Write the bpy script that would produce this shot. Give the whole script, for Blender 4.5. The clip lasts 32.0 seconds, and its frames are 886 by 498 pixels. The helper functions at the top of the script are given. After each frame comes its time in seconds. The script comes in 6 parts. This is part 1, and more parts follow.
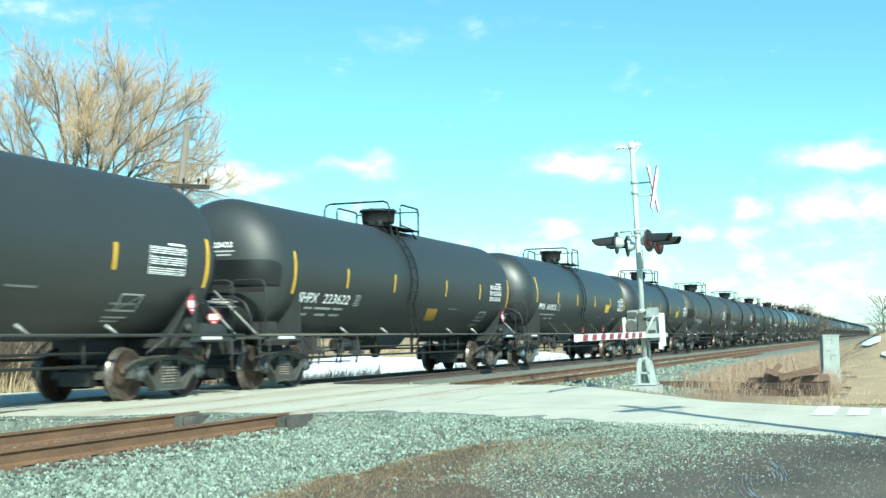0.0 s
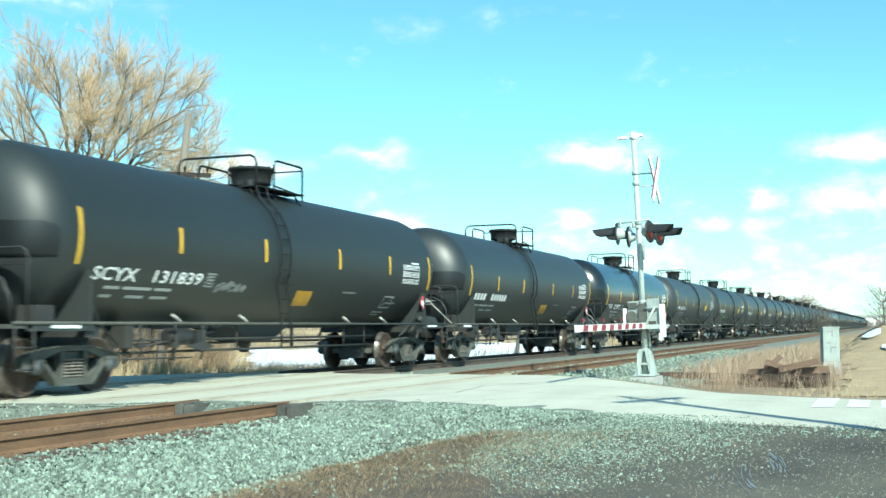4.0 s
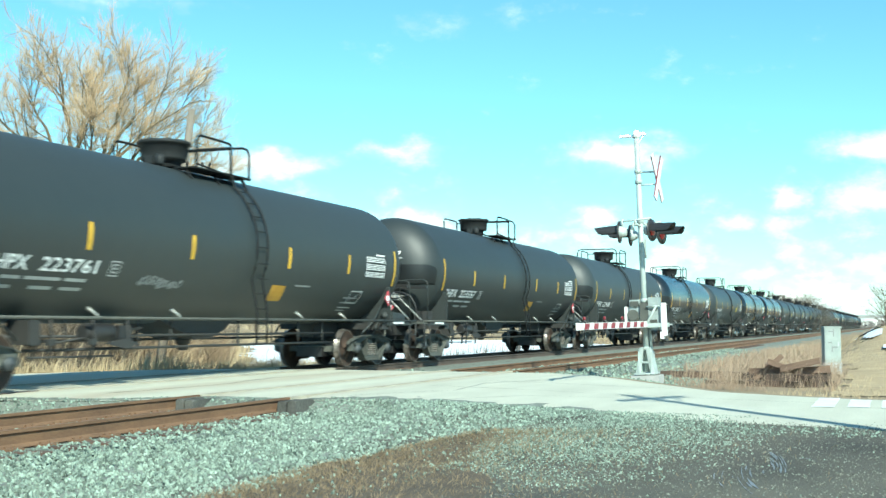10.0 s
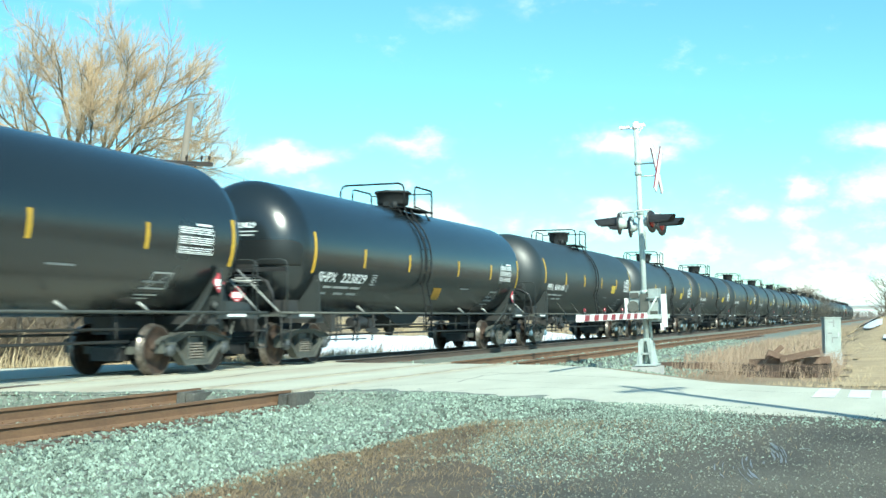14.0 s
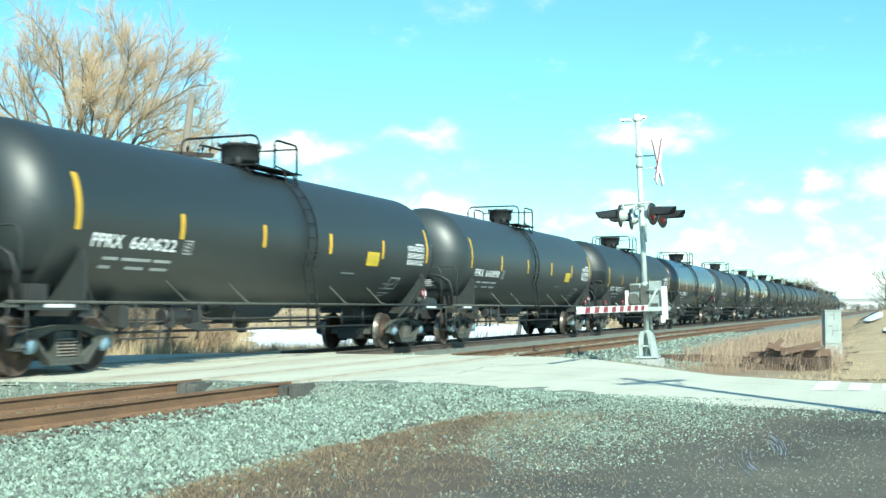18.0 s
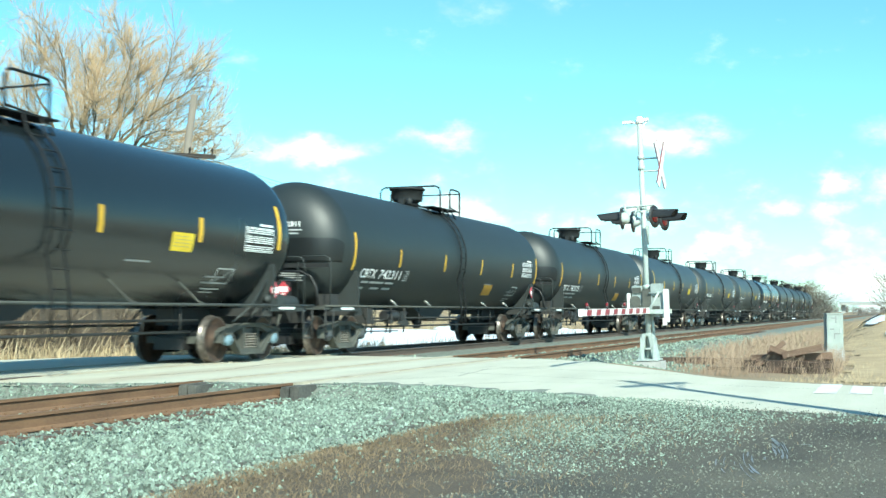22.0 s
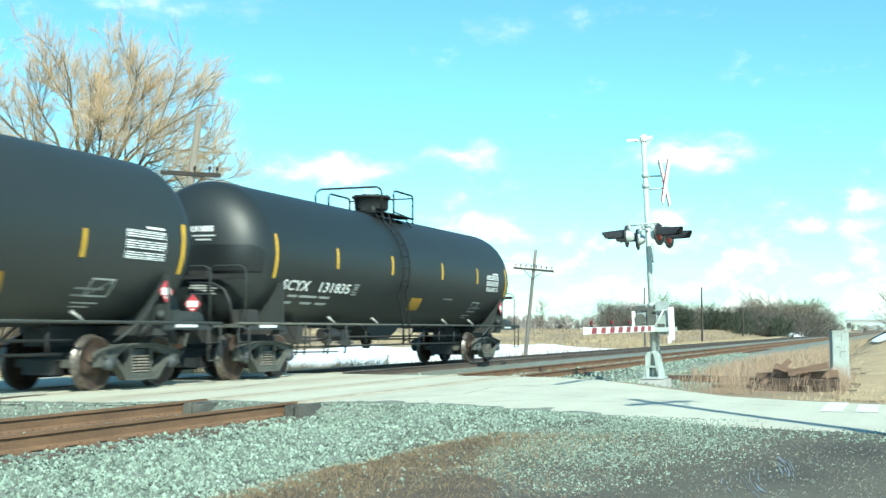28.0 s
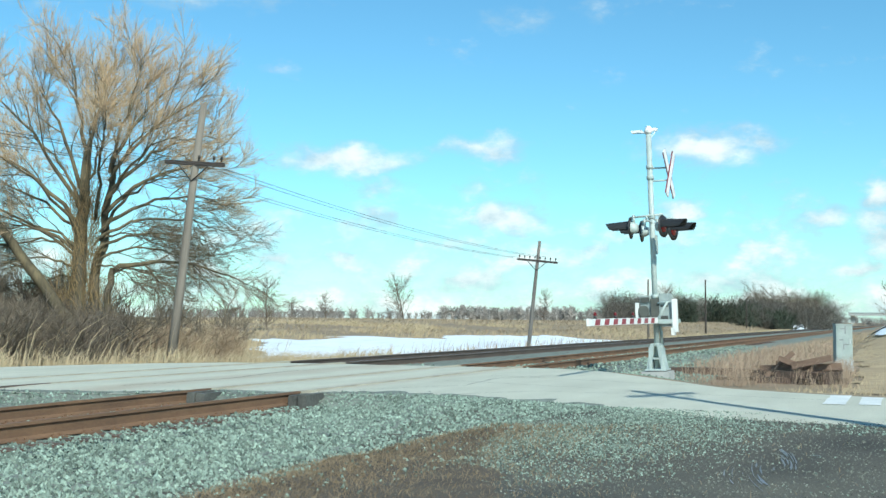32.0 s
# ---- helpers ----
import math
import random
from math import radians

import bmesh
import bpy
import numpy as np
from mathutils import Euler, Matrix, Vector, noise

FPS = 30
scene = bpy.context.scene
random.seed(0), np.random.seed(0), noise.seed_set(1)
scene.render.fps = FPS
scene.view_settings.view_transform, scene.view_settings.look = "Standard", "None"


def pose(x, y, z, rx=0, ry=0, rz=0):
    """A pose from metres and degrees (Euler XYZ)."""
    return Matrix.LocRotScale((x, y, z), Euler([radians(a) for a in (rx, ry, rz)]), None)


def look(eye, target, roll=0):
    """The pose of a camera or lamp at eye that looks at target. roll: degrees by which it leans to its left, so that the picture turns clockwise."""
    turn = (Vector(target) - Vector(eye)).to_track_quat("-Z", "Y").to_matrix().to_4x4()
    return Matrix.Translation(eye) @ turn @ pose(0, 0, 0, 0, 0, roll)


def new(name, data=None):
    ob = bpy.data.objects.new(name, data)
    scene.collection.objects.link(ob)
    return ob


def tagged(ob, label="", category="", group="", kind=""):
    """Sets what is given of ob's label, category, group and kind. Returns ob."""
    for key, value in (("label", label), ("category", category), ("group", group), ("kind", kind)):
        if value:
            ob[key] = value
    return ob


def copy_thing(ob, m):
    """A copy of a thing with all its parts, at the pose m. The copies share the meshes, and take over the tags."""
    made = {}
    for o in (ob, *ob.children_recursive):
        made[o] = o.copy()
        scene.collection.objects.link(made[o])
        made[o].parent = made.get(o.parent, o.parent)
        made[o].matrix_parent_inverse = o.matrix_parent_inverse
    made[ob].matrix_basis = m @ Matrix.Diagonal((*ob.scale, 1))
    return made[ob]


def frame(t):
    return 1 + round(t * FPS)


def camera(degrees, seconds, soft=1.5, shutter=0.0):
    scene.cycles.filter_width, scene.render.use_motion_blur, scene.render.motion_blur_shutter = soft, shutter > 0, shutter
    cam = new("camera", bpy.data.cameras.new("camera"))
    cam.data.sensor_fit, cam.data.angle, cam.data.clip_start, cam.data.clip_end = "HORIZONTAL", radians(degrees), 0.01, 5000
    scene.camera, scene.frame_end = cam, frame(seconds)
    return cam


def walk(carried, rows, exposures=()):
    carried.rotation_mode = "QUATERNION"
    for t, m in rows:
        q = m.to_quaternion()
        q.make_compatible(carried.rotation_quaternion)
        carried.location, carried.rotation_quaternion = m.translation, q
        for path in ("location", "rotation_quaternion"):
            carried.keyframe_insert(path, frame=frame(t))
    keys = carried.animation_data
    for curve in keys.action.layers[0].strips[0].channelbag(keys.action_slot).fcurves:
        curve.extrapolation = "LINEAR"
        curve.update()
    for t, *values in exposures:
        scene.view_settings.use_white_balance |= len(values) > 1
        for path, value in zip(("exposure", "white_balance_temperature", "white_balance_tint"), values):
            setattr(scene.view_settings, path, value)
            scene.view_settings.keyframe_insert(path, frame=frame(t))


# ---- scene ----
EXPO0, KELVIN, TINT = 0.65, 6230, -10
EXPO1, KELVIN1, TINT1 = 0.12, 6000, -3
# World: x runs along the tracks, y away from the camera across them, z up from the rail tops.
EYE = (0.0, 0.0, 1.039)


def aim(pan, tilt, roll):
    p, t = radians(pan), radians(tilt)
    return look(EYE, (EYE[0] + 50 * math.cos(p) * math.cos(t), EYE[1] + 50 * math.sin(p) * math.cos(t), EYE[2] + 50 * math.sin(t)), roll)


cam = camera(42.014, 32.0, soft=1.45, shutter=0.15)
walk(cam, [(t, aim(p, e, r)) for t, p, e, r in (
    (0, 21.180, 4.405, -0.645), (0.5, 21.154, 4.490, -0.532), (1, 21.175, 4.470, -0.476), (1.5, 21.171, 4.331, -0.438),
    (2, 21.162, 4.076, -0.458), (2.5, 21.116, 3.981, -0.513), (3, 21.170, 3.942, -0.464), (3.5, 21.219, 3.950, -0.341),
    (5.5, 21.226, 3.792, -0.292), (6, 21.213, 3.757, -0.279), (6.5, 21.237, 3.786, -0.015), (7, 21.259, 3.816, -0.132),
    (7.5, 21.258, 3.734, -0.159), (8, 21.256, 3.634, -0.204), (8.5, 21.226, 3.629, -0.173), (9, 21.249, 3.600, -0.210),
    (9.5, 21.272, 3.706, 0.036), (10, 21.321, 3.759, 0.081), (10.5, 21.320, 3.806, -0.005), (11, 21.369, 3.869, -0.020),
    (11.5, 21.399, 3.855, -0.000), (12, 21.373, 3.673, -0.023), (12.5, 21.311, 3.482, -0.127), (13, 21.290, 3.337, -0.200),
    (13.5, 21.307, 3.343, -0.151), (14, 21.320, 3.378, -0.171), (14.5, 21.346, 3.397, -0.130), (16.5, 20.883, 2.674, -0.118),
    (17, 21.047, 2.772, -0.146), (17.5, 21.231, 2.840, -0.010), (18, 21.356, 2.967, 0.000), (18.5, 21.406, 3.032, -0.003),
    (19, 21.402, 2.970, -0.016), (19.5, 21.321, 2.923, -0.084), (20, 21.336, 2.856, -0.175), (20.5, 21.355, 2.906, 0.065),
    (21, 21.406, 2.987, 0.075), (21.5, 21.490, 3.060, 0.127), (22, 21.446, 3.069, 0.160), (22.5, 21.399, 2.984, 0.096),
    (23, 21.393, 2.959, 0.026), (23.5, 21.450, 2.946, -0.193), (24, 21.490, 2.982, -0.155), (24.5, 21.506, 3.041, -0.204),
    (25, 21.486, 3.084, -0.161), (25.5, 21.416, 3.254, -0.111), (27.5, 21.711, 4.025, 0.049), (28, 21.675, 3.965, 0.110),
    (28.5, 21.600, 3.788, 0.139), (29, 21.578, 3.661, 0.130), (29.5, 21.673, 3.630, 0.161), (30, 21.732, 3.666, 0.203),
    (30.5, 21.785, 3.709, 0.266), (31, 21.838, 3.673, 0.365), (31.5, 21.844, 3.625, 0.355), (32, 21.864, 3.507, 0.412),
)], exposures=[(0, EXPO0, KELVIN, TINT), (12, EXPO0 + 0.02, KELVIN, TINT), (17, EXPO0 + 0.08, KELVIN, TINT), (25.5, EXPO0 + 0.08, KELVIN, TINT), (28.3, EXPO0 + 0.02, KELVIN, TINT), (30.0, EXPO1, KELVIN1, TINT1), (32, EXPO1, KELVIN1, TINT1)])

# ---- light ----
SUN_AZ, SUN_EL = math.atan2(-0.766, -0.643), radians(38)
world = bpy.data.worlds.new("sky")
scene.world = world
world.use_nodes = True
wn = world.node_tree
sky = wn.nodes.new("ShaderNodeTexSky")
sky.sky_type, sky.sun_disc = "NISHITA", False
sky.sun_elevation, sky.sun_rotation = SUN_EL, SUN_AZ
sky.air_density, sky.dust_density, sky.ozone_density = 1.0, 0.2, 2.0
clear = wn.nodes.new("ShaderNodeMix")   # clean, slightly green-blue air
clear.data_type, clear.blend_type = "RGBA", "MULTIPLY"
clear.inputs[0].default_value, clear.inputs[7].default_value = 1.0, (0.66, 0.98, 1.05, 1)
wn.links.new(sky.outputs[0], clear.inputs[6])
wn.links.new(clear.outputs[2], wn.nodes["Background"].inputs[0])
wn.nodes["Background"].inputs[1].default_value = 0.13
sun = new("sun", bpy.data.lights.new("sun", "SUN"))
sun.data.energy, sun.data.angle, sun.data.color = 5.0, radians(0.5), (1.0, 0.95, 0.87)
sun.matrix_world = look((-76.6 * math.cos(SUN_EL), -64.3 * math.cos(SUN_EL), 100 * math.sin(SUN_EL)), (0, 0, 0))


# ---- materials ----
def mat(name, a, b=None, rough=0.7, metal=0.0, scale=4.0, fine=60.0, bump=0.2, spread=0.15, rvar=0.1, vary=0.0, stretch=(1, 1, 1), glow=None, coat=0.0, island=0.0, spec=0.5):
    """A surface of two colours mixed by noise at two scales, with fine relief; vary: brightness by object."""
    m = bpy.data.materials.new(name)
    m.use_nodes = True
    nt = m.node_tree
    n, l = nt.nodes, nt.links
    bs = n["Principled BSDF"]
    b = b or tuple(c * 0.7 for c in a)
    tc, mp = n.new("ShaderNodeTexCoord"), n.new("ShaderNodeMapping")
    mp.inputs["Scale"].default_value = stretch
    l.new(tc.outputs["Object"], mp.inputs[0])
    big, small = n.new("ShaderNodeTexNoise"), n.new("ShaderNodeTexNoise")
    for t, s, d in ((big, scale, 6), (small, fine, 3)):
        l.new(mp.outputs[0], t.inputs[0])
        t.inputs["Scale"].default_value, t.inputs["Detail"].default_value = s, d
    add = n.new("ShaderNodeMath")
    add.operation = "MULTIPLY_ADD"
    l.new(small.outputs[0], add.inputs[0])
    add.inputs[1].default_value = 0.5
    l.new(big.outputs[0], add.inputs[2])
    rg = n.new("ShaderNodeMapRange")
    l.new(add.outputs[0], rg.inputs[0])
    rg.inputs[1].default_value, rg.inputs[2].default_value = 0.75 - spread * 1.6, 0.75 + spread * 1.6
    mix = n.new("ShaderNodeMix")
    mix.data_type = "RGBA"
    l.new(rg.outputs[0], mix.inputs[0])
    mix.inputs[6].default_value, mix.inputs[7].default_value = (*a, 1), (*b, 1)
    out = mix.outputs[2]
    if vary:
        oi, hs, vr = n.new("ShaderNodeObjectInfo"), n.new("ShaderNodeHueSaturation"), n.new("ShaderNodeMapRange")
        l.new(oi.outputs["Random"], vr.inputs[0])
        vr.inputs[3].default_value, vr.inputs[4].default_value = 1 - vary, 1 + vary
        l.new(vr.outputs[0], hs.inputs["Value"])
        l.new(out, hs.inputs["Color"])
        out = hs.outputs[0]
    if island:
        ge, hs, vr = n.new("ShaderNodeNewGeometry"), n.new("ShaderNodeHueSaturation"), n.new("ShaderNodeMapRange")
        l.new(ge.outputs["Random Per Island"], vr.inputs[0])
        vr.inputs[3].default_value, vr.inputs[4].default_value = 1 - island, 1 + island
        l.new(vr.outputs[0], hs.inputs["Value"])
        l.new(out, hs.inputs["Color"])
        out = hs.outputs[0]
    l.new(out, bs.inputs["Base Color"])
    rr = n.new("ShaderNodeMapRange")
    l.new(big.outputs[0], rr.inputs[0])
    rr.inputs[3].default_value, rr.inputs[4].default_value = max(0.02, rough - rvar), min(1, rough + rvar)
    l.new(rr.outputs[0], bs.inputs["Roughness"])
    bs.inputs["Metallic"].default_value = metal
    bs.inputs["Coat Weight"].default_value, bs.inputs["Specular IOR Level"].default_value = coat, spec
    if bump:
        bp = n.new("ShaderNodeBump")
        bp.inputs["Strength"].default_value, bp.inputs["Distance"].default_value = bump, 0.02
        l.new(small.outputs[0], bp.inputs["Height"])
        l.new(bp.outputs[0], bs.inputs["Normal"])
    if glow:
        bs.inputs["Emission Color"].default_value, bs.inputs["Emission Strength"].default_value = (*glow[:3], 1), glow[3]
    return m


M = {
    "asphalt": mat("asphalt", (0.585, 0.575, 0.465), (0.40, 0.392, 0.32), 0.85, scale=1.3, fine=30, bump=0.5, spread=0.26, stretch=(.3, 1, 1)),
    "wet": mat("wet_asphalt", (0.034, 0.032, 0.027), (0.128, 0.118, 0.093), 0.92, scale=0.55, fine=45, bump=1.0, spread=0.17, rvar=0.06),
    "ballast": mat("ballast", (0.245, 0.270, 0.228), (0.085, 0.096, 0.081), 0.9, scale=5, fine=22, bump=1.0, spread=0.2),
    "stone": mat("crushed_stone", (0.268, 0.332, 0.268), (0.105, 0.137, 0.111), 0.85, scale=9, fine=60, bump=0.3, island=0.6),
    "dirt": mat("dirt", (0.125, 0.094, 0.063), (0.052, 0.042, 0.032), 0.95, scale=2.2, fine=26, bump=1.0, spread=0.3),
    "field": mat("dry_field", (0.33, 0.245, 0.150), (0.16, 0.120, 0.080), 0.95, scale=0.12, fine=2.0, bump=0.6, spread=0.3),
    "snow": mat("old_snow", (0.82, 0.85, 0.88), (0.70, 0.73, 0.76), 0.7, scale=0.6, fine=8, bump=0.4),
    "paint": mat("road_paint", (0.78, 0.78, 0.75), (0.55, 0.56, 0.54), 0.7, scale=3, fine=30, spread=0.2),
    "deadgrass": mat("dead_brown_grass", (0.32, 0.235, 0.14), (0.13, 0.095, 0.06), 0.9, scale=2, fine=9, bump=0, spread=0.3),
    "framegrey": mat("frame_paint", (0.038, 0.044, 0.043), (0.025, 0.029, 0.028), 0.6, scale=2, fine=25, bump=0.1, spread=0.3),
    "maintrail": mat("dark_rail", (0.11, 0.080, 0.062), (0.07, 0.052, 0.042), 0.75, scale=2.5, fine=50, bump=0.2, stretch=(0.4, 1, 1)),
    "groove": mat("groove_fill", (0.47, 0.44, 0.35), (0.28, 0.245, 0.19), 0.9, scale=2, fine=30, bump=0.3),
    "cabinet": mat("weathered_cabinet", (0.42, 0.47, 0.44), (0.24, 0.28, 0.265), 0.7, scale=3.5, fine=30, bump=0.2, spread=0.3),
    "rust": mat("rusty_rail", (0.235, 0.132, 0.070), (0.095, 0.056, 0.036), 0.85, scale=3.5, fine=50, bump=0.3, spread=0.25, stretch=(0.4, 1, 1)),
    "railtop": mat("worn_rail_head", (0.38, 0.33, 0.29), (0.25, 0.20, 0.17), 0.4, 0.7, scale=2, fine=50, bump=0.1),
    "tie": mat("creosoted_wood", (0.125, 0.078, 0.056), (0.045, 0.034, 0.028), 0.9, scale=3, fine=25, bump=0.6, vary=0.25, stretch=(1, 0.2, 1)),
    "oldwood": mat("weathered_wood", (0.25, 0.215, 0.175), (0.13, 0.11, 0.09), 0.9, scale=3, fine=40, bump=0.5, stretch=(1, 1, 0.08)),
    "polegrey": mat("grey_pole_wood", (0.175, 0.155, 0.135), (0.095, 0.085, 0.074), 0.9, scale=3, fine=40, bump=0.5, stretch=(1, 1, 0.08)),
    "darkwood": mat("dark_timber", (0.07, 0.055, 0.045), (0.04, 0.032, 0.028), 0.9, scale=3, fine=40, bump=0.4),
    "bark": mat("bark", (0.185, 0.145, 0.080), (0.062, 0.052, 0.036), 0.95, scale=2, fine=14, bump=0.8, stretch=(1, 1, 0.3)),
    "twig": mat("willow_twig", (0.66, 0.48, 0.29), (0.47, 0.34, 0.21), 0.8, scale=0.5, fine=3, bump=0),
    "twigdark": mat("bare_twig", (0.20, 0.155, 0.11), (0.13, 0.10, 0.08), 0.9, scale=0.5, fine=3, bump=0),
    # base colour paled to stand in for the haze of distance
    "farwood": mat("far_wood", (0.33, 0.295, 0.265), (0.22, 0.20, 0.18), 0.95, scale=0.4, fine=2, bump=0),
    "evergreen": mat("evergreen", (0.035, 0.05, 0.03), (0.055, 0.06, 0.04), 0.9, scale=0.5, fine=3, bump=0),
    "straw": mat("dry_grass", (0.50, 0.40, 0.25), (0.34, 0.26, 0.155), 0.85, scale=0.7, fine=6, bump=0, spread=0.3),
    "weed": mat("dead_weed", (0.42, 0.31, 0.215), (0.20, 0.14, 0.10), 0.9, scale=0.7, fine=6, bump=0, spread=0.3),
    "galv": mat("galvanised_steel", (0.55, 0.57, 0.57), (0.42, 0.45, 0.45), 0.45, 0.55, scale=3, fine=30, bump=0.08),
    "silver": mat("silver_paint", (0.50, 0.56, 0.53), (0.33, 0.385, 0.365), 0.6, 0.1, scale=3, fine=30, bump=0.15, spread=0.2),
    "white": mat("white_paint", (0.80, 0.80, 0.78), (0.66, 0.66, 0.64), 0.5, scale=3, fine=30, bump=0.05),
    "signred": mat("red_paint", (0.30, 0.022, 0.035), (0.22, 0.022, 0.035), 0.5, scale=3, fine=30, bump=0.05),
    "black": mat("black_paint", (0.018, 0.018, 0.019), (0.03, 0.03, 0.03), 0.5, scale=3, fine=30, bump=0.1),
    "redlens": mat("red_lens", (0.42, 0.03, 0.03), (0.30, 0.02, 0.02), 0.15, bump=0),
    "redlit": mat("lit_red_lens", (0.30, 0.02, 0.025), (0.22, 0.02, 0.025), 0.2, bump=0, glow=(1.0, 0.08, 0.08, 0.06)),
    "tank_a": mat("tank_paint_satin", (0.018, 0.025, 0.026), (0.026, 0.033, 0.033), 0.46, spec=0.75, scale=0.5, fine=9, bump=0.03, spread=0.3, vary=0.25, rvar=0.08, stretch=(0.5, 1, 0.35)),
    "tank_b": mat("tank_paint_dusty", (0.025, 0.032, 0.033), (0.036, 0.044, 0.043), 0.53, spec=0.65, scale=0.5, fine=9, bump=0.04, spread=0.3, vary=0.2, rvar=0.08, stretch=(0.5, 1, 0.35)),
    "tank_d": mat("tank_paint_matt", (0.012, 0.017, 0.017), (0.020, 0.025, 0.025), 0.50, spec=0.6, scale=0.5, fine=9, bump=0.04, spread=0.3, vary=0.2, rvar=0.08, stretch=(0.5, 1, 0.35)),
    "tank_c": mat("tank_paint_gloss", (0.009, 0.013, 0.015), (0.014, 0.019, 0.021), 0.25, spec=0.75, scale=0.5, fine=9, bump=0.02, spread=0.3, vary=0.2, rvar=0.06, stretch=(0.5, 1, 0.35)),
    "bonnet": mat("valve_housing_paint", (0.016, 0.018, 0.019), (0.03, 0.032, 0.032), 0.62, spec=0.3, scale=3, fine=25, bump=0.1, spread=0.3),
    "ladder": mat("black_bar_paint", (0.010, 0.011, 0.012), (0.018, 0.019, 0.019), 0.7, spec=0.25, scale=3, fine=25, bump=0.05),
    # pale colour stands for the highlight on dark brackets; end braces share it
    "bracket": mat("bright_highlight_steel", (0.50, 0.50, 0.47), (0.16, 0.16, 0.15), 0.45, 0.3, scale=6, fine=30, bump=0.1, spread=0.3),
    "dimwhite": mat("weathered_white_stencil", (0.55, 0.56, 0.55), (0.28, 0.29, 0.29), 0.7, scale=5, fine=25, bump=0, spread=0.3),
    "under": mat("underframe_paint", (0.022, 0.024, 0.024), (0.045, 0.043, 0.040), 0.65, scale=2, fine=25, bump=0.2, spread=0.3),
    "truck": mat("cast_steel_dusty", (0.115, 0.118, 0.102), (0.038, 0.040, 0.036), 0.75, scale=3, fine=30, bump=0.3, spread=0.3, vary=0.25),
    "wheel": mat("wheel_steel", (0.10, 0.062, 0.042), (0.030, 0.024, 0.021), 0.7, 0.2, scale=4, fine=30, bump=0.2, vary=0.3),
    "tread": mat("wheel_tread", (0.22, 0.195, 0.17), (0.075, 0.062, 0.054), 0.38, 0.55, scale=9, fine=30, bump=0.05),
    "cap": mat("bearing_cap", (0.22, 0.33, 0.40), (0.10, 0.165, 0.205), 0.6, scale=9, fine=40, bump=0.1),
    "capdark": mat("dark_bearing_cap", (0.07, 0.08, 0.085), (0.05, 0.055, 0.06), 0.6, scale=9, fine=40, bump=0.1),
    "spring": mat("spring_steel", (0.25, 0.225, 0.19), (0.13, 0.115, 0.10), 0.7, 0.2, scale=6, fine=30, bump=0.2),
    "yellow": mat("yellow_reflective", (0.72, 0.44, 0.035), (0.55, 0.33, 0.03), 0.5, scale=3, fine=30, bump=0.05, vary=0.15),
    "stencil": mat("white_stencil", (0.86, 0.87, 0.86), (0.74, 0.75, 0.74), 0.6, scale=3, fine=25, bump=0, spread=0.3),
    "faded": mat("faded_stencil", (0.30, 0.31, 0.31), (0.16, 0.17, 0.17), 0.7, scale=3, fine=25, bump=0, spread=0.3),
    "greenpaint": mat("green_spray", (0.30, 0.56, 0.26), (0.18, 0.38, 0.16), 0.6, bump=0),
    "greyspray": mat("grey_spray", (0.40, 0.43, 0.42), (0.2, 0.22, 0.22), 0.6, bump=0),
    "yellowdecal": mat("yellow_decal", (0.75, 0.55, 0.03), (0.6, 0.42, 0.03), 0.5, bump=0),
    "orangedecal": mat("ochre_decal", (0.55, 0.30, 0.03), (0.42, 0.22, 0.03), 0.6, bump=0),
    "concrete": mat("concrete", (0.46, 0.46, 0.44), (0.34, 0.34, 0.325), 0.9, scale=2, fine=30, bump=0.3),
    "siding": mat("house_siding", (0.55, 0.56, 0.55), (0.42, 0.43, 0.43), 0.8, scale=0.5, fine=3, bump=0),
    "roof": mat("house_roof", (0.19, 0.20, 0.18), (0.12, 0.125, 0.115), 0.9, scale=0.5, fine=3, bump=0),
    "glass": mat("dark_window", (0.03, 0.035, 0.04), (0.02, 0.025, 0.03), 0.1, scale=1, fine=3, bump=0),
    "field_straw": mat("field_grass", (0.40, 0.315, 0.205), (0.215, 0.168, 0.115), 0.9, scale=0.15, fine=1.5, bump=0, spread=0.3),
    "machine": mat("weathered_machine", (0.42, 0.47, 0.45), (0.22, 0.255, 0.245), 0.6, 0.1, scale=5, fine=30, bump=0.2, spread=0.3),
    "crack": mat("tar_crack", (0.10, 0.10, 0.09), (0.06, 0.06, 0.055), 0.9, scale=4, fine=30, bump=0.2),
    # pale blue-grey: a sheen of sky put into the base colour
    "puddle": mat("puddle", (0.215, 0.232, 0.248), (0.10, 0.106, 0.11), 0.5, scale=2, fine=9, bump=0.02),
    "gritdark": mat("damp_grit", (0.20, 0.21, 0.17), (0.08, 0.08, 0.065), 0.9, scale=6, fine=30, bump=0.2, island=0.6),
    "tiebrown": mat("brown_tie_wood", (0.24, 0.155, 0.11), (0.10, 0.066, 0.05), 0.9, scale=3, fine=25, bump=0.6, stretch=(0.2, 1, 1)),
    "shoot": mat("young_shoot", (0.42, 0.29, 0.13), (0.24, 0.165, 0.085), 0.85, scale=0.6, fine=3, bump=0),
    "branch": mat("branch_bark", (0.30, 0.235, 0.15), (0.15, 0.12, 0.085), 0.9, scale=0.7, fine=4, bump=0),
    "brushwood": mat("grey_brush", (0.19, 0.148, 0.103), (0.085, 0.068, 0.052), 0.9, scale=0.5, fine=3, bump=0, spread=0.3),
    "redbrush": mat("red_brown_brush", (0.42, 0.30, 0.185), (0.20, 0.145, 0.095), 0.9, scale=0.5, fine=3, bump=0, spread=0.3),
    "placardred": mat("faded_red_placard", (0.55, 0.07, 0.09), (0.45, 0.06, 0.08), 0.5, scale=6, fine=30, bump=0.05),
